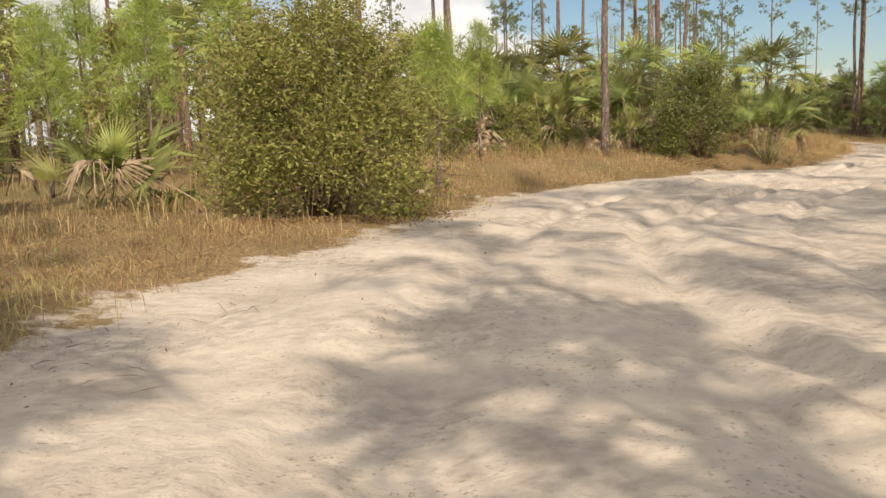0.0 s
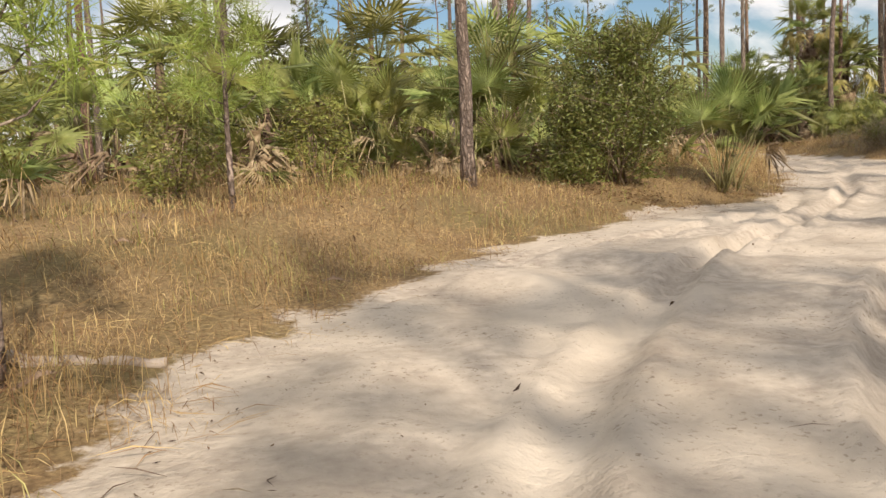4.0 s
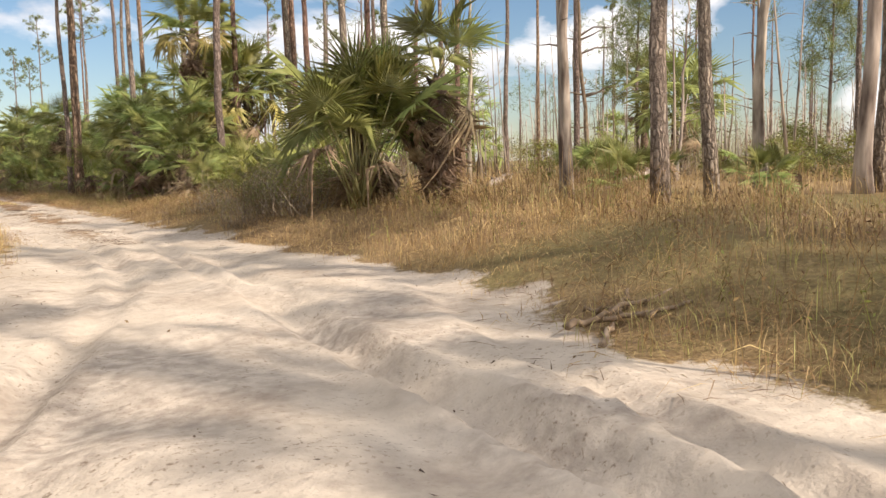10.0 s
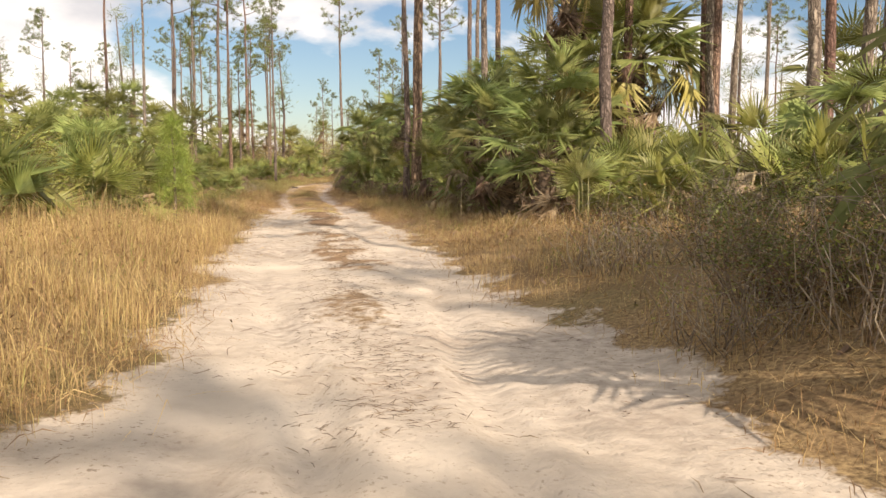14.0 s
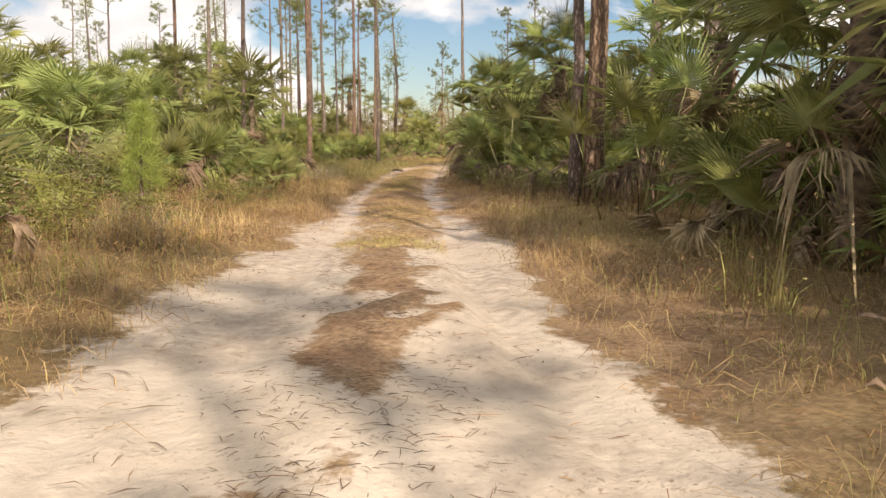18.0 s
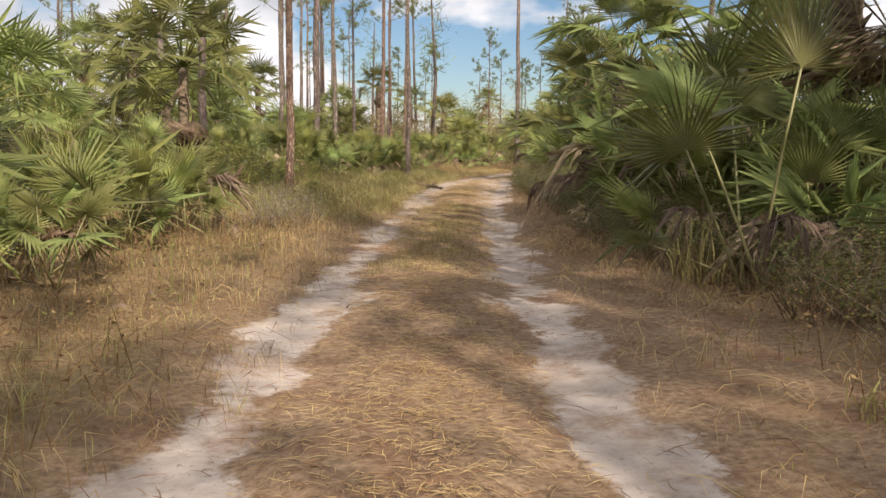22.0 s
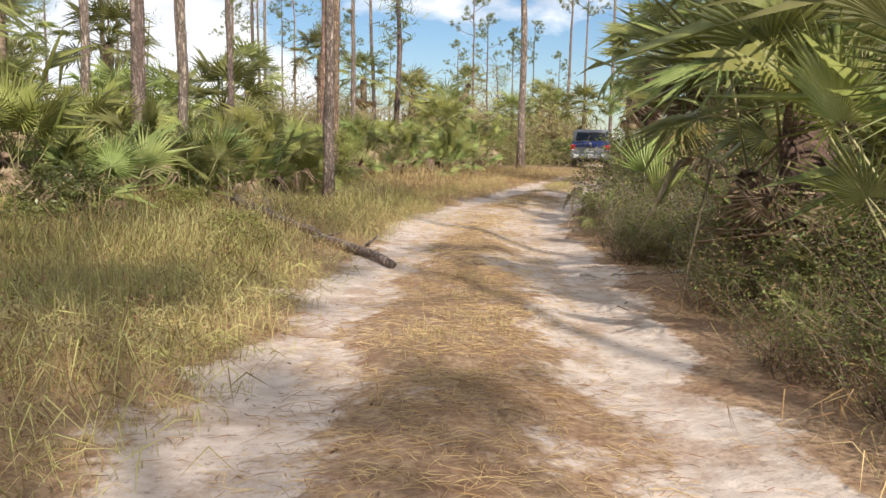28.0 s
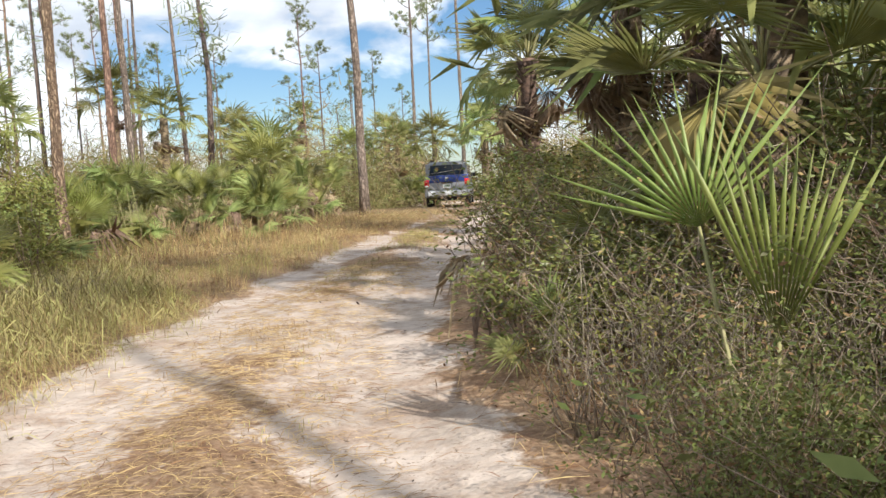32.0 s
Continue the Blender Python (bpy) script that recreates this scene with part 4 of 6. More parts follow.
def snag(x, y, kind, size=1.0, turn=0, tilt=0):
    ob = base("dead_tree", x, y, "standing dead tree with bleached bare trunk" if kind < 4 else "thin bare dead sapling", "dead tree", "standing dead trees")
    ob.matrix_world = pose(x, y, rise(x, y), tilt, 0, turn) @ Matrix.Scale(size, 4)
    for me in SNAGS[kind][0]:
        part("trunk", me, None, ob)
    for me in SNAGS[kind][1]:
        part("branch", me, None, ob)
    return ob


def log(name, a, b, thick, mat, label, lift=0.0, seed=0, stubs=4):
    """A fallen stem lying from a to b."""
    g = np.random.default_rng(seed)
    k = np.linspace(0, 1, 14)[:, None]
    a, b = np.array([*a, rise(*a) + thick * 0.7 + lift]), np.array([*b, rise(*b) + thick * 0.5])
    line = a * (1 - k) + b * k + np.concatenate([[[0, 0, 0]], g.normal(0, 0.018, (13, 3))])
    p = Pieces()
    v, f = tube(line, thick * (1 - 0.45 * k[:, 0]), 8, g, 0.12)
    p.add(v, f)
    for i in range(stubs):
        c = line[g.integers(2, 12)]
        d = g.normal(0, 1, 3)
        d[2] = abs(d[2]) * 0.5
        d /= np.linalg.norm(d)
        v, f = tube([c, c + d * thick * 2, c + d * thick * 4 + g.normal(0, 0.02, 3)], [thick * 0.3, thick * 0.22, thick * 0.08], 5)
        p.add(v, f)
    return tagged(new(name, p.mesh(name, [mat])), label, "log" if thick > 0.03 else "stick")


def stuff(name, me, label, category):
    return tagged(new(name, me), label, category, kind="stuff")


def blades(name, x, y, count, high, wide, mat, label, seed=0, lean=0.5, category="grass", tuft=0.10):
    """Tufts of bent grass blades at many places, as one mesh."""
    g = np.random.default_rng(seed)
    n = len(x)
    x, y = np.repeat(x, count) + g.normal(0, tuft, n * count), np.repeat(y, count) + g.normal(0, tuft, n * count)
    z = field(0, x, y) - 0.02
    clump = 0.35 + 1.5 * patchy(x[::count], y[::count], 1.3, 44) ** 1.5
    tall = np.repeat(high * g.uniform(0.55, 1.25, n) * clump, count) * g.uniform(0.4, 1.1, n * count)
    a, t = g.uniform(0, 6.283, n * count), np.abs(g.normal(0, lean, n * count))
    dx, dy = np.cos(a) * np.sin(t), np.sin(a) * np.sin(t)
    c = a + g.uniform(0.6, 2.4, n * count)
    wx, wy = np.cos(c) * wide / 2, np.sin(c) * wide / 2
    up = np.cos(np.clip(t, 0, 1.45))
    o = np.stack([x, y, z], 1)
    m = o + np.stack([dx * 0.32, dy * 0.32, up * 0.50], 1) * tall[:, None]
    e = o + np.stack([dx * 1.15, dy * 1.15, up * 0.92 - 0.20 * np.abs(np.sin(t))], 1) * tall[:, None]
    w = np.stack([wx, wy, np.zeros_like(wx)], 1)
    v = np.stack([o, m - w, m + w, e], 1).reshape(-1, 3)
    q = np.arange(n * count)[:, None] * 4
    return stuff(name, soup(name, v, np.concatenate([q + [0, 2, 1], q + [1, 2, 3]]), [mat]), label, category)


def scatter(count, seed, x0, x1, y0, y1, keep):
    """Places of the plan, kept with the chance that keep(x, y, distance outside the road, sandiness) gives."""
    g = np.random.default_rng(seed)
    x, y = g.uniform(x0, x1, count), g.uniform(y0, y1, count)
    k = g.random(count) < keep(x, y, field(3, x, y), field(1, x, y))
    return x[k], y[k]


# ---- plants beside the sand clearing ----
shrub(-1.65, 12.2, "olive", 3.6, 3.1)
shrub(6.65, 22.4, "dark", 2.4, 2.3)
saw_palmetto(-5.3, 13.6, 1.5, 1.8, 16, "mixed", 5)
young_pine(-0.05, 14.2, 2.7, 0)
young_pine(1.0, 19.8, 3.0, 2)
for x, y, h in ((-5.6, 17.0, 3.6), (-7.0, 15.4, 3.2), (-4.6, 19.6, 4.0), (-8.2, 20.0, 4.2)):
    young_pine(x, y, h, 2)
for x, y, h, w, n, tone in ((-7.6, 13.0, 1.7, 1.8, 14, "green"), (-4.0, 18.2, 1.9, 1.8, 14, "mixed"), (-9.8, 16.4, 2.2, 2.0, 14, "green"), (-2.2, 21.0, 1.9, 1.8, 14, "mixed"),
                            (2.1, 26.3, 2.7, 2.4, 20, "mixed"), (0.6, 25.6, 2.2, 2.2, 16, "green"), (3.5, 26.0, 2.3, 2.0, 18, "bright"), (5.3, 24.8, 2.6, 2.2, 20, "green"),
                            (3.1, 28.3, 2.5, 2.2, 16, "mixed"), (4.7, 27.6, 2.4, 2.2, 16, "green"), (6.2, 25.6, 2.2, 2.0, 16, "bright"), (8.2, 27.4, 2.4, 2.2, 16, "green"),
                            (-1.4, 27.0, 2.4, 2.2, 14, "green"), (9.6, 26.6, 2.0, 2.0, 14, "green"), (11.6, 29.4, 2.0, 2.0, 14, "mixed")):
    saw_palmetto(x, y, h, w, n, tone, 10, 1)
for x, y, h, k in ((-3.4, 24.0, 2.6, 3), (-5.8, 23.0, 3.2, 3), (-0.6, 29.6, 2.6, 3), (1.6, 30.4, 2.2, 0), (4.4, 31.0, 2.6, 3), (7.0, 30.0, 2.2, 1), (-8.4, 26.4, 3.6, 1), (9.8, 31.2, 2.0, 3), (12.6, 33.0, 2.4, 0), (-11.5, 22.0, 3.4, 3)):
    far_palm(x, y, h, 1.45, k)
for x, y, w, h in ((-6.6, 18.6, 2.6, 3.4), (-9.4, 18.0, 2.8, 3.8), (-4.0, 16.2, 2.0, 2.6), (-3.0, 23.0, 2.4, 2.6), (0.2, 22.4, 1.8, 1.5), (2.2, 23.6, 1.8, 1.4), (7.6, 24.6, 2.0, 1.8), (-12.0, 17.0, 3.0, 4.2)):
    shrub(x, y, "light", w, h)
saw_palmetto(8.6, 22.35, 2.05, 0.5, 24, "green", 1, 4, 0.0)
pine(4.3, 22.1, 0.105, 0)

# the far side of the clearing
saw_palmetto(20.15, 30.35, 2.55, 0.5, 38, "green", 2, 3, 0.0)
cabbage_palm(20.9, 31.2, 1.3, 1.15, 18, 20, "green", seed=4)
ob = base("cabbage_palm", 21.0, 29.6, "short cabbage palm hung with brown dead fronds beside the clearing", "palm", "palms beside the road")
part("trunk", palm_trunk(1.9, 0.12, True, (0.1, 0.0), 61)[0], None, ob)
for i in range(26):
    frond(ob, BROWN[i % 5], (0.1, 0.0, 1.95 - 0.045 * i), i * 2.4, radians(-20 - 2.2 * i), 0.9, 0.3 * math.sin(i), "dead brown frond")
for i in range(9):
    frond(ob, (GREEN + LIGHT)[i], (0.1, 0.0, 1.92), i * 2.4 + 1, radians(80 - 7 * i), 1.05, 0.4 * math.sin(i * 2))
shrub(22.8, 33.8, "low", 1.4, 0.7)
for x, y, k, w, h in ((19.9, 31.6, "dry", 1.3, 0.9), (20.3, 32.8, "brush", 1.3, 0.8), (20.9, 34.0, "dry", 1.5, 0.9), (21.4, 32.4, "brush", 1.4, 0.9), (19.6, 32.6, "dry", 1.0, 0.6), (20.6, 35.2, "dry", 1.2, 0.7)):
    shrub(x, y, k, w, h)
pine(25.1, 41.7, 0.125, 0)
cabbage_palm(26.0, 44.4, 5.2, 1.3, 22, 6, "mixed", seed=5, thick=0.17)
cabbage_palm(27.1, 43.9, 3.2, 1.45, 24, 9, "mixed", seed=6)
cabbage_palm(28.6, 45.4, 3.8, 1.4, 22, 7, "mixed", seed=7)
for x, y, h in ((25.2, 43.4, 2.2), (24.9, 45.0, 1.7), (24.4, 42.6, 1.2), (25.6, 47.4, 2.3)):
    cabbage_palm(x, y, h, 1.1, 18, 10, "green", seed=int(10 * y))
for x, y, h, tone in ((24.0, 36.2, 1.3, "bright"), (24.9, 40.4, 1.5, "bright"), (23.4, 39.6, 1.4, "mixed"), (23.2, 37.6, 1.1, "bright"), (26.6, 38.6, 1.7, "green"), (24.0, 36.6, 1.3, "green"),
                      (28.6, 40.0, 1.8, "green"), (24.6, 28.2, 1.0, "mixed"), (25.4, 26.4, 0.9, "green"), (27.8, 31.2, 1.1, "mixed"), (31.4, 33.0, 1.3, "green")):
    saw_palmetto(x, y, h, 1.6, 16, tone, 3, 5)
pine(22.35, 26.5, 0.13, 5, (0, -3))
pine(23.6, 26.3, 0.11, 5, (0, -3))
snag(23.05, 28.55, 2, 0.82, 30)
snag(26.2, 26.6, 0, 0.85, 110, 2)
snag(25.95, 24.85, 0, 1.0, 200, -2)
pine(26.4, 24.8, 0.12, 5, (2, 1))
young_pine(15.9, 20.5, 2.3, 4)
for x, y, r, k in ((30.6, 33.4, 0.11, 5), (36.0, 28.0, 0.11, 5), (29.5, 36.6, 0.11, 1), (31.5, 39.0, 0.12, 0), (33.8, 42.5, 0.13, 4), (27.6, 38.0, 0.09, 3),
                   (44.0, 38.0, 0.14, 2), (38.5, 42.0, 0.14, 0)):
    pine(x, y, r * 0.82, k)

# pines and palms along the lane
for x, y, r, k in ((26.9, 43.6, 0.11, 1), (28.4, 48.4, 0.13, 0), (31.0, 52.3, 0.17, 1), (27.3, 55.8, 0.185, 1), (27.0, 55.95, 0.12, 0), (30.6, 57.0, 0.15, 2), (33.0, 60.5, 0.15, 1), (35.1, 49.1, 0.12, 0), (34.5, 66.1, 0.14, 5),
                   (36.3, 69.0, 0.14, 5), (24.7, 75.1, 0.105, 1), (26.8, 89.9, 0.16, 0), (27.6, 90.4, 0.11, 0), (25.6, 92.6, 0.12, 2), (28.6, 91.7, 0.085, 0),
                   (30.2, 87.8, 0.11, 0), (31.2, 93.3, 0.10, 1), (33.8, 114.3, 0.17, 1), (34.6, 115.0, 0.12, 4), (40.7, 105.2, 0.16, 0), (33.3, 102.6, 0.1, 2), (27.1, 115.4, 0.13, 0), (27.4, 104.4, 0.12, 3),
                   (52.2, 126.3, 0.13, 0), (57.0, 133.8, 0.13, 3), (54.7, 124.8, 0.14, 2), (22.6, 80.6, 0.13, 0), (21.2, 83.5, 0.12, 2), (19.6, 92.0, 0.14, 1), (36.0, 124.0, 0.12, 2), (49.8, 103.2, 0.14, 1),
                   (12.2, 42.7, 0.13, 0), (11.6, 50.6, 0.14, 1), (7.1, 50.2, 0.14, 1), (10.0, 47.0, 0.12, 0), (41.0, 84.0, 0.14, 0)):
    pine(x, y, r, k)
for x, y, h, s, k, lean in ((18.7, 104.2, 6.3, 1.5, 0, False), (22.1, 101.4, 6.2, 1.4, 1, False), (44.9, 131.0, 5.4, 1.3, 3, True), (42.6, 130.7, 4.2, 1.4, 3, False), (40.6, 123.8, 4.0, 1.5, 3, False),
                            (35.8, 114.1, 4.2, 1.3, 0, False), (48.6, 109.1, 3.6, 1.5, 1, False), (23.0, 88.2, 2.6, 1.6, 2, False), (22.4, 73.2, 2.7, 1.5, 2, False), (50.8, 127.5, 4.2, 1.3, 3, False),
                            (53.0, 130.5, 4.0, 1.2, 3, False), (46.2, 104.0, 4.6, 1.5, 0, False), (45.5, 97.0, 4.2, 1.5, 1, False), (29.8, 106.3, 3.2, 1.4, 2, False), (17.0, 97.0, 5.2, 1.4, 1, False),
                            (50.0, 119.0, 3.2, 1.4, 3, False), (52.5, 118.0, 3.6, 1.4, 1, False), (48.5, 120.5, 3.0, 1.4, 0, False), (54.0, 121.0, 4.0, 1.4, 3, False), (46.4, 121.5, 2.8, 1.4, 3, False)):
    far_palm(x, y, h, s, k, lean)

# the left side of the lane
for x, y, h, k in ((18.1, 46.6, 2.1, 1), (19.5, 55.4, 1.6, 1)):
    young_pine(x, y, h, k)
for x, y, h, w, n, tone in ((20.3, 61.6, 1.74, 2.0, 20, "mixed"), (20.5, 63.2, 1.9, 2.0, 20, "mixed"), (21.3, 61.0, 1.0, 1.0, 10, "green"), (22.0, 61.4, 1.1, 1.0, 10, "green"), (22.7, 65.2, 1.2, 1.2, 12, "mixed"),
                            (22.0, 63.7, 1.15, 1.3, 12, "mixed"), (22.8, 66.2, 1.1, 1.2, 11, "green"), (24.5, 77.3, 0.9, 0.9, 9, "bright"), (26.6, 84.6, 1.5, 1.6, 14, "green"), (27.9, 86.4, 1.5, 1.6, 15, "green"),
                            (28.8, 88.2, 1.5, 1.5, 15, "mixed"), (30.0, 89.2, 1.3, 1.3, 12, "bright"), (29.6, 91.4, 1.7, 1.8, 15, "green"), (33.0, 99.0, 1.9, 1.8, 15, "green"), (37.3, 103.4, 1.9, 2.0, 15, "mixed"),
                            (32.3, 96.9, 1.9, 1.8, 16, "mixed"), (33.9, 98.3, 1.9, 1.8, 16, "green"), (35.5, 98.6, 1.7, 1.7, 15, "green"), (36.6, 100.0, 1.3, 1.5, 12, "mixed"), (31.2, 95.2, 1.7, 1.7, 15, "bright"),
                            (30.4, 93.0, 1.4, 1.6, 14, "green"), (19.2, 59.8, 1.7, 1.7, 14, "mixed"), (17.0, 54.4, 1.7, 1.8, 14, "green")):
    saw_palmetto(x, y, h, w, n, tone, 3, 6)

for x, y, k, w, h in ((15.6, 42.6, "light", 1.6, 1.5), (17.0, 45.8, "light", 1.5, 1.3), (14.2, 40.2, "light", 1.9, 1.2), (13.2, 43.6, "light", 2.2, 2.3), (18.0, 51.0, "low", 1.6, 1.0), (12.2, 37.0, "light", 1.8, 1.3),
                      (19.4, 58.0, "light", 1.5, 1.2), (15.4, 50.6, "light", 2.0, 2.0), (23.4, 72.6, "light", 1.6, 1.2), (23.8, 76.0, "low", 1.8, 1.1), (25.2, 79.4, "light", 1.6, 1.2), (26.4, 82.6, "low", 1.5, 0.9)):
    shrub(x, y, k, w, h)

for x, y, h, w, n, tone in ((14.9, 41.6, 1.6, 1.6, 14, "mixed"), (16.4, 44.2, 1.7, 1.6, 14, "mixed"), (17.4, 47.6, 1.7, 1.6, 14, "bright"), (13.0, 39.0, 1.6, 1.6, 12, "mixed"), (17.9, 49.4, 1.6, 1.5, 12, "green")):
    saw_palmetto(x, y, h, w, n, tone, 3, 16)

# the right side of the lane
def reaching_palmetto(x, y, fronds, label="saw palmetto reaching out over the lane with broken brown fronds"):
    """A palmetto whose chief fronds are set one by one: hub, material kind, root and twist."""
    ob = base("saw_palmetto", x, y, label, "palmetto", "palmettos beside the road")
    for hub, kind, root, twist in fronds:
        aim(ob, (*root, rise(*root) + 0.05), hub, kind, 1.35, twist, "dead tan frond" if kind in BROWN_LONG else "")
    return ob


reaching_palmetto(26.2, 52.4, (((25.15, 51.95, 1.35), TALL_LIGHT[0], (25.7, 52.3), 0.1), ((26.2, 51.75, 1.28), TALL_LIGHT[1], (26.3, 52.2), 0.2), ((26.7, 51.95, 1.97), TALL[0], (26.6, 52.4), -0.2), ((26.4, 52.8, 1.75), TALL[1], (26.6, 52.5), -0.4), ((26.9, 53.2, 1.6), TALL_LIGHT[1], (26.7, 52.7), 0.5),
                               ((26.0, 52.6, 0.75), BROWN_LONG[0], (26.4, 52.9), 0.3), ((26.3, 52.4, 1.0), BROWN_LONG[1], (26.8, 53.2), 0.0), ((26.9, 52.2, 1.5), TALL[2], (26.6, 52.7), 0.2)))
reaching_palmetto(27.3, 60.2, (((26.45, 59.95, 1.22), TALL[1], (27.2, 60.3), 0.5), ((26.9, 60.6, 1.6), TALL[3], (27.3, 60.2), -0.5), ((27.3, 60.0, 1.8), TALL[0], (27.4, 60.4), 0.3), ((26.9, 60.5, 0.75), BROWN_LONG[0], (27.6, 60.6), 0.1),
                               ((27.0, 59.5, 0.8), BROWN_LONG[1], (27.6, 59.8), 0.2), ((26.7, 60.9, 0.45), TALL[2], (27.5, 60.7), 0.4), ((27.6, 61.2, 1.7), TALL[4], (27.4, 60.6), 0.0)))
reaching_palmetto(24.9, 46.6, (((24.5, 46.5, 1.18), BROWN_LONG[1], (25.4, 46.8), 0.2), ((24.8, 47.0, 1.3), TALL[1], (25.2, 46.9), 0.3), ((25.2, 46.2, 1.5), TALL_LIGHT[0], (25.2, 46.6), -0.3), ((24.7, 45.9, 0.8), TALL[2], (25.2, 46.3), 0.5),
                               ((25.1, 47.5, 1.1), BROWN_LONG[0], (25.5, 47.2), 0.4)), "saw palmetto with a grey dead frond held out over the verge")
reaching_palmetto(29.0, 63.6, (((27.75, 64.5, 1.3), BROWN_LONG[1], (28.4, 64.2), 0.1), ((27.9, 64.9, 0.9), BROWN_LONG[0], (28.8, 64.6), 0.3), ((28.5, 65.7, 1.6), TALL[0], (29.1, 65.2), 0.2), ((28.1, 63.4, 1.75), TALL_LIGHT[1], (29.0, 63.6), 0.4), ((27.95, 63.2, 1.15), TALL_LIGHT[0], (28.9, 63.3), 0.7), ((28.4, 63.9, 1.9), TALL[1], (29.1, 63.8), -0.3), ((28.3, 63.8, 1.2), BROWN_LONG[1], (29.0, 63.9), 0.1),
                               ((28.2, 63.5, 0.7), BROWN_LONG[0], (29.0, 63.9), 0.2), ((28.8, 63.4, 2.0), TALL[3], (29.1, 63.5), 0.2), ((28.1, 64.4, 1.35), TALL[2], (29.1, 64.0), -0.5)))
reaching_palmetto(29.9, 67.0, (((28.3, 66.7, 0.75), BROWN_LONG[0], (29.4, 66.7), 0.2), ((28.7, 67.2, 1.5), TALL[1], (29.6, 67.0), 0.3), ((29.2, 66.9, 1.35), BROWN_LONG[1], (29.9, 66.7), 0.0), ((29.35, 67.8, 0.85), BROWN_LONG[0], (30.1, 67.5), 0.3), ((29.0, 66.4, 0.75), TALL[2], (30.0, 66.3), 0.5), ((29.5, 67.2, 1.85), TALL[4], (29.9, 66.9), 0.1),
                               ((28.9, 67.9, 1.15), TALL_LIGHT[0], (29.8, 67.4), -0.3), ((29.8, 66.6, 1.9), TALL[0], (29.9, 66.9), 0.2), ((29.1, 68.4, 0.8), BROWN_LONG[0], (30.0, 68.2), -0.2), ((29.5, 68.0, 1.1), BROWN_LONG[1], (30.1, 67.7), 0.4)))
for x, y, h, w, n, tone, d in ((29.0, 59.4, 1.6, 1.5, 16, "mixed", 6), (28.9, 61.6, 2.0, 1.5, 18, "green", 7), (29.9, 64.6, 2.3, 1.8, 20, "green", 7), (30.6, 68.2, 2.1, 1.8, 18, "mixed", 7), (29.6, 65.6, 1.7, 1.5, 14, "green", 7),
                               (27.7, 57.4, 1.3, 1.3, 13, "mixed", 6), (31.2, 70.6, 1.9, 1.7, 16, "green", 7)):
    saw_palmetto(x, y, h, w, n, tone, d, 7)
for x, y, h, w, n, tone in ((28.5, 62.6, 1.7, 1.2, 16, "mixed"), (28.4, 60.6, 1.4, 1.1, 13, "mixed"), (29.2, 65.8, 1.4, 1.1, 12, "bright")):
    saw_palmetto(x, y, h, w, n, tone, 6, 17)
for x, y, k, w, h in ((27.7, 61.3, "brush", 1.2, 0.6), (28.0, 62.6, "brush", 1.3, 0.7), (28.2, 64.0, "brush", 1.4, 0.7), (28.5, 65.4, "tangle", 1.3, 0.6), (28.9, 66.8, "brush", 1.3, 0.7), (27.3, 59.2, "brush", 1.2, 0.6), (27.0, 57.8, "tangle", 1.2, 0.6), (29.4, 68.6, "brush", 1.3, 0.6),
                      (30.1, 71.2, "brush", 1.1, 0.6), (30.5, 72.4, "brush", 1.2, 0.7), (30.8, 73.6, "tangle", 1.1, 0.6), (31.0, 74.8, "brush", 1.1, 0.6), (31.1, 75.8, "brush", 0.9, 0.5), (31.75, 77.5, "brush", 0.9, 0.55)):
    shrub(x, y, k, w, h)
for x, y, h, tone in ((26.2, 49.0, 1.7, "mixed"), (26.5, 50.4, 1.6, "green"), (25.9, 47.6, 1.5, "mixed"), (25.3, 46.0, 1.3, "green"), (27.2, 49.6, 2.1, "green")):
    saw_palmetto(x, y, h, 1.3, 15, tone, 7, 11)
reaching_palmetto(30.2, 70.0, (((29.2, 69.9, 0.7), BROWN_LONG[1], (30.3, 69.8), 0.1), ((29.85, 70.0, 1.55), TALL_LIGHT[0], (30.3, 70.0), 0.2), ((29.7, 70.8, 1.2), TALL[2], (30.4, 70.4), -0.3), ((30.0, 69.4, 1.75), TALL[4], (30.4, 69.8), 0.3), ((29.9, 71.3, 0.9), TALL_LIGHT[1], (30.5, 70.8), 0.5)))
reaching_palmetto(32.3, 78.4, (((31.75, 78.0, 1.15), BROWN_LONG[1], (32.2, 78.2), 0.1), ((31.7, 77.7, 1.85), TALL[1], (32.5, 78.2), 0.3), ((31.8, 77.3, 1.95), TALL[3], (32.5, 77.9), -0.2)),
                  "palmetto hung with grey withered fronds beside the lane")
saw_palmetto(30.9, 69.4, 1.9, 1.6, 16, "mixed", 6, 8)
saw_palmetto(32.4, 73.0, 2.0, 1.7, 16, "green", 7, 8)
saw_palmetto(33.0, 75.4, 2.1, 1.8, 18, "mixed", 6, 8)
saw_palmetto(33.3, 77.6, 1.9, 1.7, 18, "bright", 4, 8)
ob = base("saw_palmetto", 32.8, 80.65, "bright green palmetto with two upright fan fronds", "palmetto", "palmettos beside the road")
NARROW = fan_meshes("fan", [FAN_FRESH, PETIOLE], 2, radius=0.68, count=lambda i: (15, 18)[i], spread=lambda i: (1.0, 2.3)[i], droop=lambda i: 0.10 * (i > 0), bend=0.0, stalk=lambda i: (0.56, 1.02)[i], split=lambda i: (0.62, 0.34)[i], limp=0.12)
for data, at, around, up, lean, size, twist in ((NARROW[0], (-0.02, -0.05, 0.02), -0.80, 80, -0.06, 0.98, 0.1), (NARROW[1], (0.0, 0.02, 0.02), -0.72, 76, 0.18, 0.95, -0.15)):
    frond(ob, data, at, around, radians(up), size, twist, lean=lean)
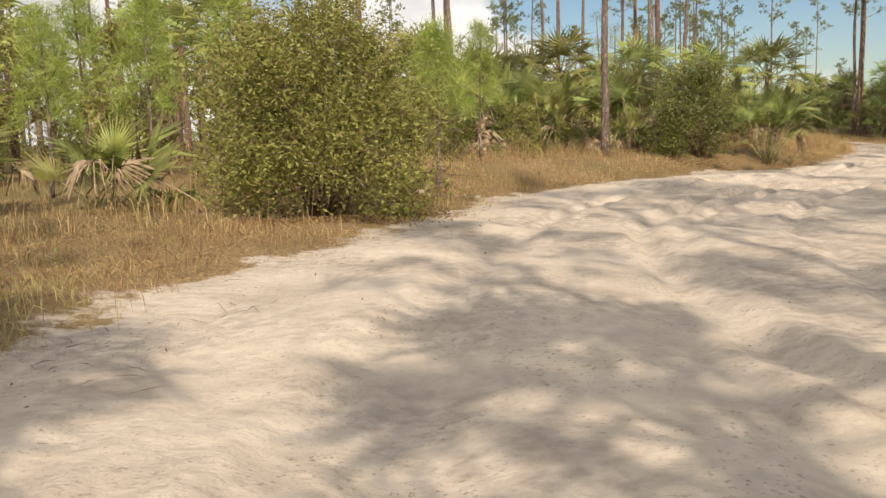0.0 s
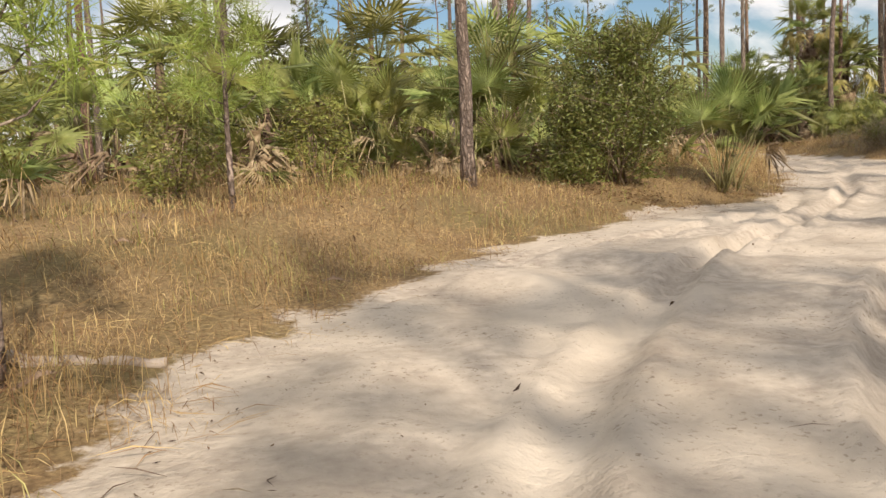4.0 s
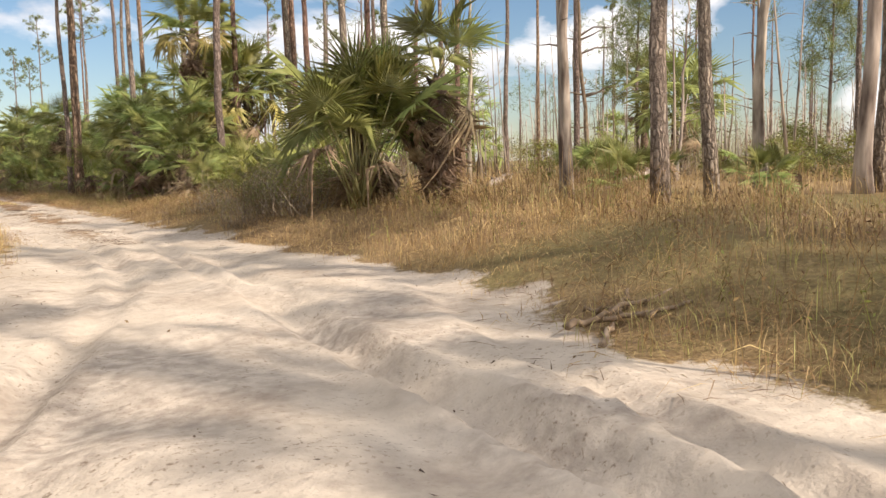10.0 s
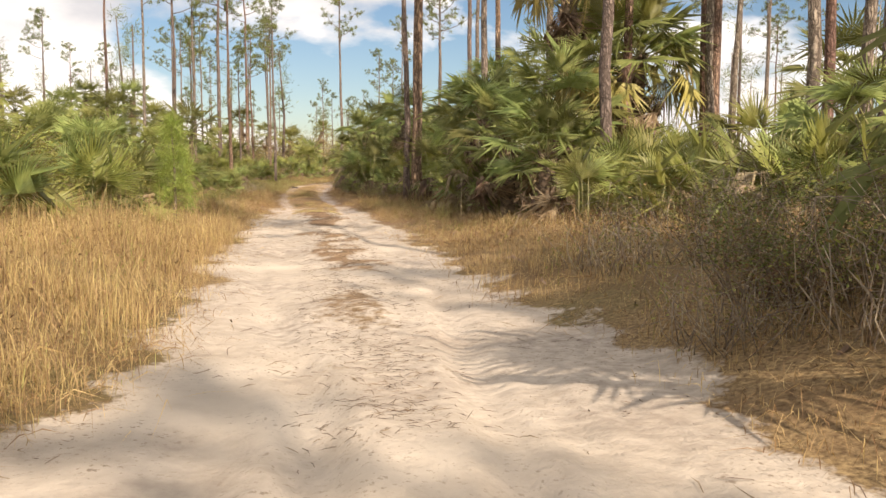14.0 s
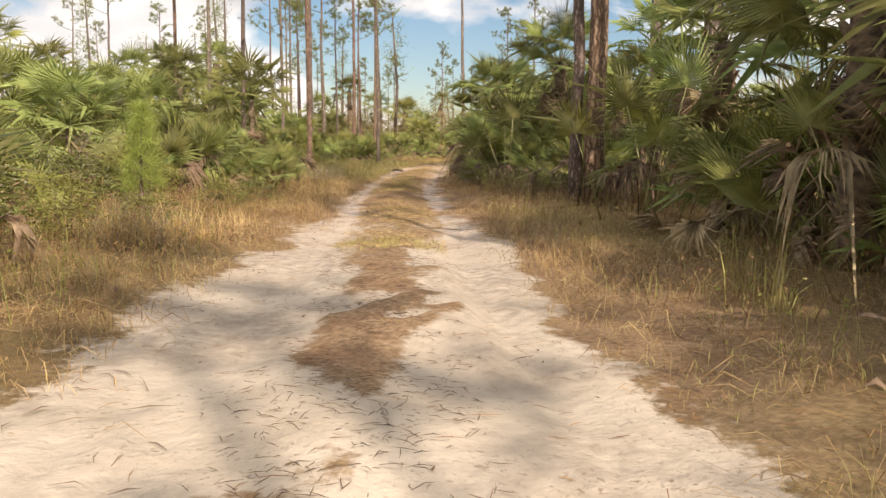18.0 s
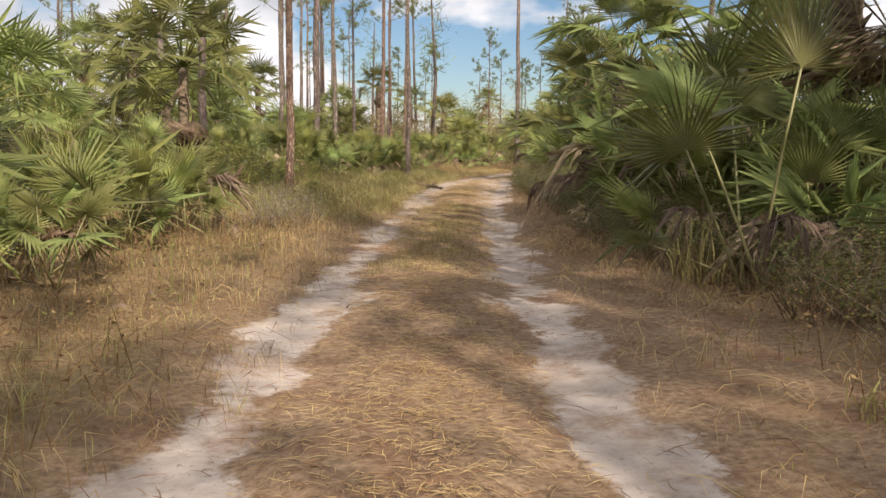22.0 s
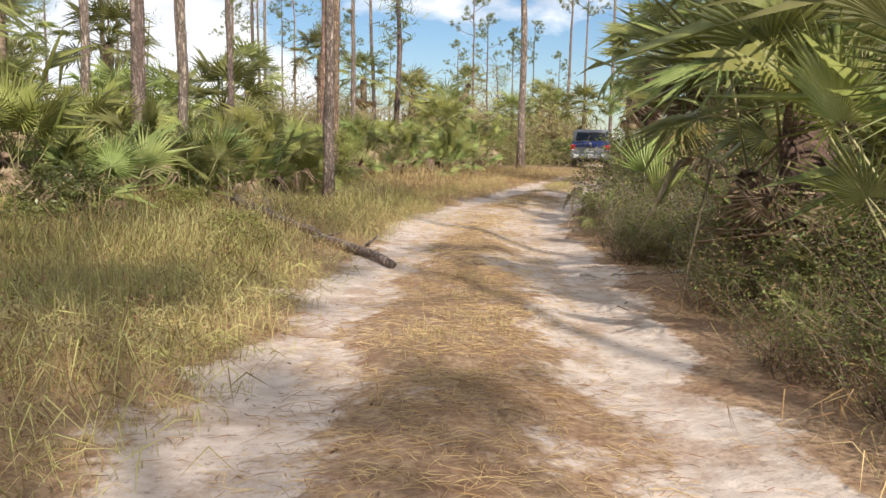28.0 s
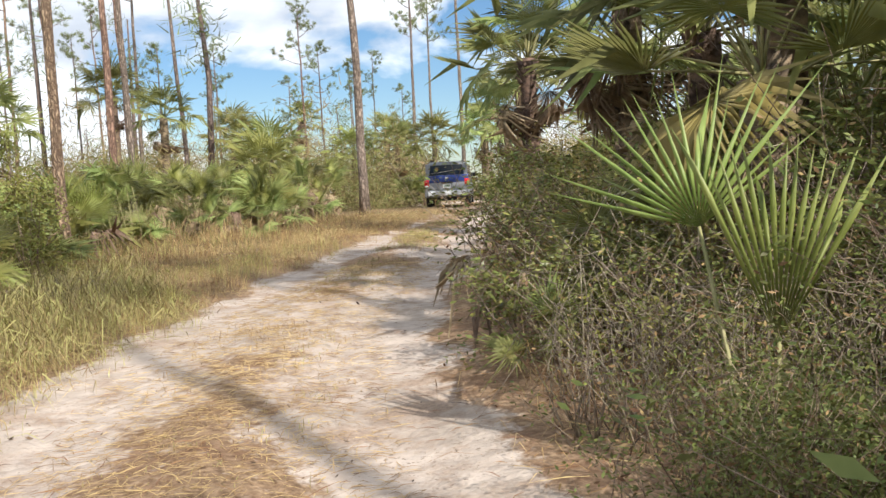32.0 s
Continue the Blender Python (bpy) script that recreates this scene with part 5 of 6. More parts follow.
reaching_palmetto(32.3, 76.0, (((31.5, 76.2, 1.41), TALL_LIGHT[0], (32.2, 75.9), 0.3), ((31.75, 76.84, 1.64), TALL_LIGHT[1], (32.2, 76.2), -0.3), ((31.5, 76.0, 0.98), TALL[2], (32.2, 75.8), 0.5), ((31.6, 75.9, 1.9), TALL[4], (32.0, 75.6), 0.1),
                               ((31.3, 75.2, 1.55), TALL[1], (31.9, 75.4), 0.4)), "large saw palmetto with sunlit fronds leaning over the lane")
for x, y, w, h in ((32.5, 77.8, 1.5, 0.9), (32.2, 76.9, 1.3, 0.8), (34.3, 83.0, 1.5, 0.8), (31.2, 74.2, 1.3, 0.7)):
    shrub(x, y, "low", w, h)
for x, y, k, w, h in ((32.45, 80.15, "brush", 0.8, 0.55), (32.75, 80.3, "low", 0.7, 0.5), (32.9, 80.5, "low", 0.9, 0.4), (33.3, 80.4, "dry", 0.9, 0.5), (34.0, 80.2, "brush", 1.3, 0.9), (34.5, 80.6, "brush", 1.6, 1.1), (34.15, 81.3, "brush", 1.4, 0.85), (33.2, 81.2, "tangle", 0.8, 0.6), (33.0, 81.6, "dry", 0.8, 0.6), (35.0, 81.2, "brush", 1.8, 1.35),
                      (32.7, 79.9, "brush", 0.8, 0.45), (33.1, 79.6, "brush", 1.2, 0.8), (32.9, 79.0, "brush", 1.3, 0.8), (33.7, 79.6, "brush", 1.6, 1), (34.6, 79.4, "brush", 2.0, 1.1), (32.4, 77.4, "brush", 1.2, 0.8), (31.9, 75.4, "brush", 1.2, 0.8), (31.5, 74.0, "brush", 1.3, 0.8),
                      (33.4, 77.0, "brush", 1.8, 1.6), (32.8, 74.4, "brush", 1.8, 1.5), (35.4, 79.9, "brush", 2.0, 1.3), (36.0, 81.6, "brush", 2.2, 1.5), (32.6, 80.35, "brush", 0.9, 0.7), (33.5, 80.9, "dry", 1.1, 0.8), (34.0, 81.0, "dry", 1.3, 0.8), (33.6, 82.2, "dry", 1.2, 0.8), (34.6, 80.2, "dry", 1.4, 1.1)):
    shrub(x, y, k, w, h)
reaching_palmetto(34.4, 84.1, (((33.6, 83.6, 0.6), BROWN_LONG[0], (34.4, 84.1), 0.2), ((33.75, 84.4, 0.65), BROWN_LONG[1], (34.5, 84.3), -0.3), ((34.2, 83.5, 0.85), TALL[1], (34.6, 84.1), 0.3), ((33.65, 83.9, 0.4), BROWN_LONG[0], (34.6, 83.8), 0.5)), "collapsed palmetto with straw-coloured broken fronds")
for x, y in ((31.5, 76.4), (33.3, 82.6)):
    saw_palmetto(x, y, 0.6, 0.3, 4, "green", 0, 9)
for x, y, h in ((31.4, 66.0, 2.6), (32.4, 68.6, 2.2), (27.8, 52.6, 2.6), (26.9, 48.8, 2.4), (27.8, 46.2, 2.6), (29.5, 62.2, 3.2), (29.3, 66.8, 2.4)):
    cabbage_palm(x, y, h, 1.2, 22, 14, "green", seed=int(y))
cabbage_palm(36.0, 83.4, 4.1, 1.4, 22, 14, "green", seed=21)
cabbage_palm(35.7, 80.9, 2.1, 1.25, 20, 12, "mixed", seed=41)
cabbage_palm(37.2, 82.2, 2.8, 1.3, 20, 10, "green", seed=42)
cabbage_palm(34.9, 82.6, 1.6, 1.1, 16, 12, "mixed", seed=43)
cabbage_palm(37.9, 79.7, 2.6, 1.3, 20, 12, "mixed", seed=44)
cabbage_palm(36.6, 84.9, 2.4, 1.3, 20, 14, "green", seed=45)
cabbage_palm(39.4, 82.4, 3.4, 1.4, 20, 12, "mixed", seed=46)
for x, y in ((50.5, 116.5), (48.2, 117.8), (52.5, 115.5)):
    saw_palmetto(x, y, 1.7, 1.8, 15, "mixed", 4, 20)
saw_palmetto(36.7, 79.2, 1.9, 1.5, 16, "mixed", 6, 19)
saw_palmetto(35.6, 83.4, 1.6, 1.3, 14, "mixed", 5, 19)
cabbage_palm(32.15, 77.4, 1.5, 1.0, 14, 22, "green", seed=31)
cabbage_palm(36.9, 86.4, 3.2, 1.4, 20, 8, "green", seed=22)
cabbage_palm(39.8, 93.2, 3.4, 1.4, 22, 9, "green", seed=23)
for x, y, k, w, h in ((34.7, 82.7, "tangle", 2.0, 1), (34.5, 83.6, "tangle", 2.0, 0.9), (34.0, 82.8, "tangle", 1.6, 0.8), (34.2, 82.0, "brush", 1.4, 0.8), (35.2, 84.8, "brush", 2.2, 1.3), (35.6, 82.2, "brush", 2.0, 1.4), (36.0, 86.2, "tangle", 2.2, 1.4),
                      (33.0, 78.2, "brush", 1.6, 1.0), (32.0, 76.4, "brush", 1.4, 0.9), (37.4, 89.4, "light", 2.2, 1.5), (37.6, 84.0, "tangle", 2.8, 2.2), (38.8, 91.4, "low", 2.2, 1.4), (35.4, 78.2, "brush", 2.0, 1.4),
                      (31.2, 72.8, "tangle", 1.6, 0.7), (30.0, 68.2, "low", 1.4, 0.6), (33.6, 83.2, "low", 1.3, 0.7), (36.4, 80.4, "brush", 2.2, 1.5), (34.9, 82.2, "tangle", 2.0, 1.2), (32.3, 78.0, "tangle", 1.3, 0.7)):
    shrub(x, y, k, w, h)


# ---- thickets, thinning away from the road ----
def beside(along, out, side):
    """A place that far outside the road's edge, at that way along."""
    line = RIGHT if side > 0 else LEFT
    k = int(np.clip(np.searchsorted(line[:, 1], along), 1, len(line) - 2))
    d = line[k + 1] - line[k - 1]
    d = d / np.hypot(*d)
    return line[k] + np.array([d[1], -d[0]]) * out * side


dice = random.Random(77)
taken = [(o.matrix_world.translation.x, o.matrix_world.translation.y) for o in scene.objects if o.parent is None and o.name.startswith(("saw_palm", "cabbage", "young", "shrub"))]


def free(x, y, gap):
    if any((x - a) ** 2 + (y - b) ** 2 < gap * gap for a, b in taken):
        return False
    taken.append((x, y))
    return True


for y0, y1, out, gap, kinds in ((40, 57, 3.1, 1.5, "pppcp"), (58, 96, 2.0, 1.5, "ppppcs"), (40, 100, 4.1, 1.7, "cccpp"), (38, 102, 5.8, 2.8, "ccfp")):
    y = y0
    while y < y1:
        x, z = beside(y + dice.uniform(-0.4, 0.4), out + dice.uniform(-0.5, 0.6), 1)
        kind = dice.choice(kinds)
        if free(x, z, 1.05) and not (x < 28.1 and 51.5 < z < 56.6) and not (x < 37 and 76.3 < z < 82.5):
            if kind == "p":
                saw_palmetto(x, z, dice.uniform(1.3, 2.0) + out * 0.05, 1.6, 13, dice.choice(("green", "green", "mixed")), dice.choice((4, 6, 7)), int(y))
            elif kind == "c":
                cabbage_palm(x, z, dice.uniform(1.0, 2.0) + 0.22 * out * dice.random(), dice.uniform(1.0, 1.2), 20, dice.choice((6, 8, 10)), dice.choice(("green", "green", "mixed")), seed=int(y))
            elif kind == "f":
                far_palm(x, z, dice.uniform(2.2, 4.6), 1.4, dice.randrange(3))
            else:
                shrub(x, z, dice.choice(("low", "dry", "light")), dice.uniform(1.3, 2.0), dice.uniform(0.8, 1.4))
        y += gap * dice.uniform(0.8, 1.25)
for y0, y1, out, gap, kinds in ((78, 106, 4.6, 1.4, "hhhp"), (78, 108, 6.6, 1.7, "hhf"), (34, 92, 3.2, 2.1, "pssp"), (34, 96, 5.2, 2.2, "psp"), (34, 100, 7.8, 2.5, "pfsp"), (30, 102, 11, 3.0, "fps")):
    y = y0
    while y < y1:
        x, z = beside(y + dice.uniform(-0.4, 0.4), out + dice.uniform(-0.6, 0.9), -1)
        kind = dice.choice(kinds)
        if free(x, z, 1.2):
            if kind == "p":
                saw_palmetto(x, z, dice.uniform(1.0, 1.6) + out * 0.06, 1.5, 12, dice.choice(("green", "mixed", "mixed")), 2, int(y))
            elif kind == "h":
                saw_palmetto(x, z, dice.uniform(1.8, 2.4), 1.7, 14, dice.choice(("mixed", "bright", "bright", "green")), 6, int(y))
            elif kind == "f":
                far_palm(x, z, dice.uniform(1.0, 2.4), dice.uniform(1.2, 1.6), dice.randrange(4))
            else:
                shrub(x, z, dice.choice(("light", "light", "low", "dry")), dice.uniform(1.3, 2.2), dice.uniform(0.8, 1.7))
        y += gap * dice.uniform(0.8, 1.3)
# scattered ones farther back, round the clearing too
for i in range(230):
    x, y = dice.uniform(-34, 62), dice.uniform(14, 135)
    away = float(field(3, np.float64(x), np.float64(y)))
    if away > (9 if left_of(x, y) or y > 42 else 17) and free(x, y, 2.0):
        if dice.random() < 0.55:
            far_palm(x, y, dice.uniform(0.8, 3.0) if dice.random() < 0.7 else dice.uniform(3, 6), dice.uniform(1.2, 1.6), dice.randrange(4))
        else:
            shrub(x, y, dice.choice(("light", "low")), dice.uniform(1.6, 2.8), dice.uniform(1.2, 2.2))
for i in range(60):
    x, y = dice.uniform(-24, 11), dice.uniform(26, 48)
    if float(field(3, np.float64(x), np.float64(y))) > 7 and free(x, y, 1.5):
        if i % 3:
            far_palm(x, y, dice.uniform(1.0, 3.6), dice.uniform(1.3, 1.7), dice.randrange(4))
        else:
            shrub(x, y, "light", dice.uniform(2.2, 3.2), dice.uniform(2.0, 3.4))
for i in range(16):
    pine(dice.uniform(-16, 10), dice.uniform(32, 52), dice.uniform(0.11, 0.15), dice.randrange(5), (dice.uniform(-1.5, 1.5), dice.uniform(-1.5, 1.5)))
for i in range(64):
    y = dice.uniform(44, 98)
    x, z = beside(y, dice.uniform(9, 24), -1)
    if free(x, z, 1.5):
        if i % 4:
            far_palm(x, z, dice.uniform(1.2, 3.2) if i % 3 else dice.uniform(3.4, 5.2), dice.uniform(1.3, 1.7), dice.choice((0, 1, 2, 3, 3)))
        else:
            shrub(x, z, "light", dice.uniform(2.0, 3.0), dice.uniform(1.8, 3.0))
for i in range(85):
    x, y = dice.uniform(-40, 75), dice.uniform(24, 150)
    away = float(field(3, np.float64(x), np.float64(y)))
    if away > (10 if y > 45 else 15) and not (x > 24 and y < 42 and dice.random() < 0.9):
        pine(x, y, dice.uniform(0.09, 0.14), dice.randrange(5), (dice.uniform(-1.5, 1.5), dice.uniform(-1.5, 1.5)))
for x, y in ((44, 122), (47, 128), (51, 134), (42, 134), (55, 140), (38, 130), (60, 146), (49, 142), (34, 136), (64, 138), (30, 128), (57, 150), (45, 150), (70, 150)):
    pine(x, y, 0.085, dice.randrange(5))
for i in range(9):
    x, y = beside(dice.uniform(42, 53), dice.uniform(5, 11), 1)
    if abs(x - 27.3) > 1.2 or abs(y - 55.8) > 1.5:
        pine(x, y, dice.uniform(0.11, 0.17), dice.randrange(5), (dice.uniform(-1, 1), dice.uniform(-1, 1)))
for i in range(46):
    x, y = dice.uniform(27, 62), dice.uniform(12, 44)
    if float(field(3, np.float64(x), np.float64(y))) > 8 and free(x, y, 1.6):
        shrub(x, y, dice.choice(("dry", "light", "dry", "low")), dice.uniform(1.4, 2.6), dice.uniform(0.7, 1.9))
for x, y, h in ((39, 25, 6.5), (46, 23, 7.5), (52, 34, 8.5), (42, 38, 7), (58, 30, 9)):
    young_pine(x, y, h, 3)
# unseen trees behind the start and beside the clearing, added to shade the sand
for x, y in ((3.2, -9.5), (-4.2, -7.5), (8.0, -5.0), (11.5, -1.0), (-1.0, -13.0), (6.0, -14.0), (14.0, 2.0), (17.0, 7.5), (20.0, 12.0), (10.6, -9.0), (15.5, -6.0), (19.5, 1.0), (23.5, 8.0), (2.0, -20.0),
             (-6.0, -16.0), (13.0, -4.0), (17.5, 3.0), (21.5, 5.0), (25.0, 12.5), (9.0, -12.0), (1.0, -16.0), (4.8, -17.0), (22.8, 14.5), (18.6, -2.5), (8.6, -7.0), (12.2, -8.0), (14.2, -1.6), (16.2, 0.6), (19.0, 5.0), (7.4, -10.4), (10.2, -13.0), (15.0, -10.0), (20.6, 8.6), (12.8, -12.4), (17.2, -5.0), (5.6, -8.6)):
    pine(x, y, dice.uniform(0.12, 0.15), dice.randrange(5))
# unseen tall palms, added for the solid shade of their crowns
for x, y, h in ((2.4, -5.5, 6.5), (-1.8, -4.6, 6.0), (6.2, -4.2, 6.6), (10.5, -2.6, 6.2), (15.8, 5.2, 6.4), (18.4, 10.6, 6.0), (20.6, 15.2, 5.6)):
    far_palm(x, y, h, 1.7, 0)
for i in range(60):
    x, y = dice.uniform(24, 70), dice.uniform(6, 46)
    if float(field(3, np.float64(x), np.float64(y))) > 9:
        snag(x, y, dice.choice((1, 3, 3, 4, 4)), dice.uniform(0.6, 1.15), dice.uniform(0, 360), dice.uniform(-4, 4))


for i in range(26):
    y = dice.uniform(46, 92)
    x, z = beside(y, dice.uniform(0.9, 2.8), -1)
    if free(x, z, 0.9):
        shrub(x, z, dice.choice(("low", "dry", "dry", "light")), dice.uniform(0.7, 1.3), dice.uniform(0.4, 0.75))


# ---- grass, straw and litter ----
def open_ground(x, y):
    """Nothing grows right under the large bushes."""
    out = np.ones_like(x)
    for px, py, w in ((-1.3, 11.2, 1.5), (-0.3, 11.9, 1.0), (6.6, 21.7, 1.0)):
        out = out * step(w * 0.6, w, np.hypot(x - px, y - py))
    return out


def near(x, y, a, s):
    return open_ground(x, y) * np.where((a > -0.15) & (a < 1.9), 1.0, 0.0) * (1 - s) * (0.45 + 0.75 * patchy(x, y, 1.3, 3))


def back(x, y, a, s):
    return np.where((a >= 1.7) & (a < 5.5), 1.0, 0.0) * (1 - s) * (0.35 + 0.85 * patchy(x, y, 1.7, 3))


def shaded_side(x, y):
    """Right of the lane, where the thicket keeps the verge green and thin."""
    return (x > np.interp(y, WAY[:, 1], WAY[:, 0])) & (y > 41)


for count, inside, high, wide, each in ((230000, near, 0.26, 0.0055, 13), (70000, back, 0.42, 0.010, 12)):
    x, y = scatter(count, 1 + each, -9, 44, 2, 104, inside)
    g = np.random.default_rng(each)
    pick = g.random(len(x)) * 0.5 + 0.5 * patchy(x, y, 2.3, 31)
    rank = np.argsort(np.argsort(pick)) / len(x)
    gold = np.where(shaded_side(x, y), 0.20, np.where(y > 70, 0.32, np.where(y > 58, 0.36, np.where(y > 44, 0.40, 0.55))))
    green = np.where(shaded_side(x, y), 0.45, np.where(y > 70, 0.58, np.where(y > 60, 0.40, 0.12)))
    a, b = rank < gold, rank > 1 - green
    c = ~(a | b) & ((rank * 1000 % 1) < 0.75)
    thin = shaded_side(x, y) & ((rank * 7777 % 1) < np.where(y > 57, 0.8, 0.4))
    a, b, c = a & ~thin, b & ~thin, c & ~thin
    blades("dry_grass", x[a], y[a], each, high, wide, GRASS_DRY, "golden dry grass along the sand road", 2 + each, 0.95, tuft=0.13)
    blades("green_grass", x[b], y[b], each, high, wide, GRASS_GREEN, "yellow-green grass among the dry stems", 3 + each, 0.85, tuft=0.12)
    blades("rusty_grass", x[c], y[c], each, high * 0.85, wide, GRASS_RUST, "low rust-brown dead grass along the road", 4 + each, 1.05, tuft=0.13)


def matted(name, x, y, count, long, arch, wide, mat, label, seed):
    """Long bent straws lying across one another in every direction, as one mesh."""
    g = np.random.default_rng(seed)
    n = len(x) * count
    x, y = np.repeat(x, count) + g.normal(0, 0.16, n), np.repeat(y, count) + g.normal(0, 0.16, n)
    a, s = g.uniform(0, 6.283, n), long * g.uniform(0.4, 1.3, n)
    high = arch * g.uniform(0.1, 1.0, n) * (0.3 + 1.3 * patchy(x, y, 1.1, 47))
    bow = a + g.normal(0, 0.5, n)
    o = np.stack([x, y, field(0, x, y) + g.uniform(-0.01, 0.5, n) * high], 1)
    m = o + np.stack([np.cos(a) * s * 0.5, np.sin(a) * s * 0.5, high * 0.7], 1)
    e = m + np.stack([np.cos(bow) * s * 0.5, np.sin(bow) * s * 0.5, -high * g.uniform(0.2, 0.9, n)], 1)
    w = np.stack([-np.sin(a), np.cos(a), g.normal(0, 0.6, n)], 1) * wide / 2
    v = np.stack([o, m - w, m + w, e], 1).reshape(-1, 3)
    q = np.arange(n)[:, None] * 4
    return stuff(name, soup(name, v, np.concatenate([q + [0, 2, 1], q + [1, 2, 3]]), [mat]), label, "grass")


x, y = scatter(150000, 9, -9, 46, 2, 104, lambda x, y, a, s: open_ground(x, y) * np.where((a > -0.4) & (a < 4.5), 0.85 - 0.12 * np.abs(a), 0.0) * (1 - s) * (0.35 + 0.9 * patchy(x, y, 1.6, 48)))
pick = np.random.default_rng(8).random(len(x))
k = pick < 0.45
matted("dead_grass_mat", x[k], y[k], 11, 0.32, 0.22, 0.0038, GRASS_DRY, "matted pale dead grass over the ground", 9)
k = (pick >= 0.45) & (pick < 0.90)
matted("dead_grass_mat", x[k], y[k], 11, 0.30, 0.20, 0.0038, GRASS_RUST, "matted brown dead grass and straw at the road edge", 10)
k = pick >= 0.90
matted("dead_grass_mat", x[k], y[k], 8, 0.22, 0.24, 0.003, TUSSOCK, "bleached straws lying over the dead grass", 11)
x, y = scatter(44000, 41, 20, 32, 66, 92, lambda x, y, a, s: np.where((a > -0.2) & (a < 4.5), 0.9, 0.0) * (1 - s) * (x < np.interp(y, WAY[:, 1], WAY[:, 0])) * step(66, 73, y) * (0.3 + 0.9 * patchy(x, y, 1.4, 49)))
k = np.abs((x - 28.45) * 6.05 + (y - 86.3) * 1.28) / 6.184 > np.where((y > 79.8) & (y < 86.8), 0.55, 0.0)
x, y = x[k], y[k]
blades("green_grass", x, y, 9, 0.27, 0.006, GRASS_GREEN, "yellow-green grass along the bend of the lane", 43, 0.8, tuft=0.12)
matted("grass_mat", x[::2], y[::2], 8, 0.34, 0.30, 0.006, GRASS_GREEN, "bent yellow-green grass along the bend", 44)
x, y = scatter(60000, 52, 9, 21, 27, 44, lambda x, y, a, s: np.where((a > -0.1) & (a < 5), 0.9, 0.0) * (x < np.interp(y, WAY[:, 1], WAY[:, 0])) * (1 - s) * (0.25 + 0.75 * patchy(x, y, 1.2, 53)))
blades("tall_grass", x, y, 5, 0.50, 0.005, GRASS_STRAW, "tall sunlit golden grass beside the road", 54, 0.6, tuft=0.09)
x, y = scatter(26000, 19, -9, 60, 2, 104, lambda x, y, a, s: np.where((a > 2.5) & (a < 14), 0.9, np.where((a >= 14) & (a < 29) & (x > 20) & (y < 50), 0.7, 0.0)) * (0.3 + 0.7 * (patchy(x, y, 3.3, 51) > 0.4)))
blades("tall_weeds", x, y, 9, 0.62, 0.010, GRASS_DRY, "rank dry weeds farther from the road", 20, 0.5, tuft=0.2)


def weeds(name, x, y, high, mat, label, seed):
    """Thin upright weed stems with small leaves along them, as one mesh."""
    g = np.random.default_rng(seed)
    n = len(x)
    o = np.stack([x, y, field(0, x, y)], 1)
    tip = o + np.stack([g.normal(0, 0.28, n), g.normal(0, 0.28, n), np.ones(n)], 1) * (high * g.uniform(0.5, 1.25, n))[:, None]
    a = g.uniform(0, 3.14, n)
    w = np.stack([np.cos(a), np.sin(a), np.zeros(n)], 1) * 0.004
    v = np.stack([o - w, o + w, tip], 1).reshape(-1, 3)
    p = Pieces()
    p.add(v, np.arange(n * 3).reshape(-1, 3))
    k = g.uniform(0.25, 1.0, (n, 5, 1))
    c = (o[:, None] * (1 - k) + tip[:, None] * k + g.normal(0, 0.035, (n, 5, 3))).reshape(-1, 3)
    v, f = leaves(g, c, 0.016)
    p.add(v, f)
    return stuff(name, p.mesh(name, [mat]), label, "weeds")


x, y = scatter(60000, 23, -9, 40, 3, 100, lambda x, y, a, s: np.where((a > 0.2) & (a < 4.2), 0.9, 0.0) * (1 - s) * (patchy(x, y, 2.2, 61) > 0.5))
weeds("brown_weeds", x, y, 0.52, LEAF_DRY, "bushy brown withered weeds along the road", 24)
x, y = scatter(36000, 25, -9, 44, 3, 104, lambda x, y, a, s: np.where((a > 0.3) & (a < 5), 0.9, 0.0) * (1 - s) * (patchy(x, y, 2.4, 71) > 0.58))
weeds("green_weeds", x, y, 0.42, LEAF_OLIVE, "low olive-green weeds among the dry grass", 26)
g = np.random.default_rng(29)
for px, py, n in ((20.1, 51.4, 60), (19.6, 50.6, 26), (20.8, 53.2, 18)):
    blades("grass_tussock", px + g.normal(0, 0.12, n), py + g.normal(0, 0.12, n), 12, 0.55, 0.008, TUSSOCK, "bright straw-coloured grass tussock beside the lane", int(py), 0.5, tuft=0.05)


def along_lane(count, y0, y1, half, seed):
    """Places spread along the middle of the lane."""
    g = np.random.default_rng(seed)
    y = g.uniform(y0, y1, count)
    x = np.interp(y, WAY[:, 1], WAY[:, 0]) + np.clip(g.normal(0, half * 0.55, count), -half, half)
    return x, y


x, y = along_lane(7500, 44, 104, 0.60, 12)
k = np.random.default_rng(3).random(len(x)) < step(50, 60, y) * (1 - 0.65 * step(71, 78, y)) * (0.25 + 0.9 * patchy(x, y, 1.2, 17))
blades("lane_grass", x[k], y[k], 8, 0.10, 0.005, GRASS_DRY, "short trodden dry grass between the wheel ruts", 12, 1.0, tuft=0.07)
x, y = along_lane(7500, 50, 104, 0.55, 13)
k = np.random.default_rng(4).random(len(x)) < (patchy(x, y, 1.5, 23) > 0.45) * (1 - 0.8 * step(66, 74, y) + 0.6 * step(86, 92, y))
blades("lane_grass", x[k], y[k], 8, 0.11, 0.005, GRASS_GREEN, "green grass tufts between the wheel ruts", 13, 0.7, tuft=0.06)


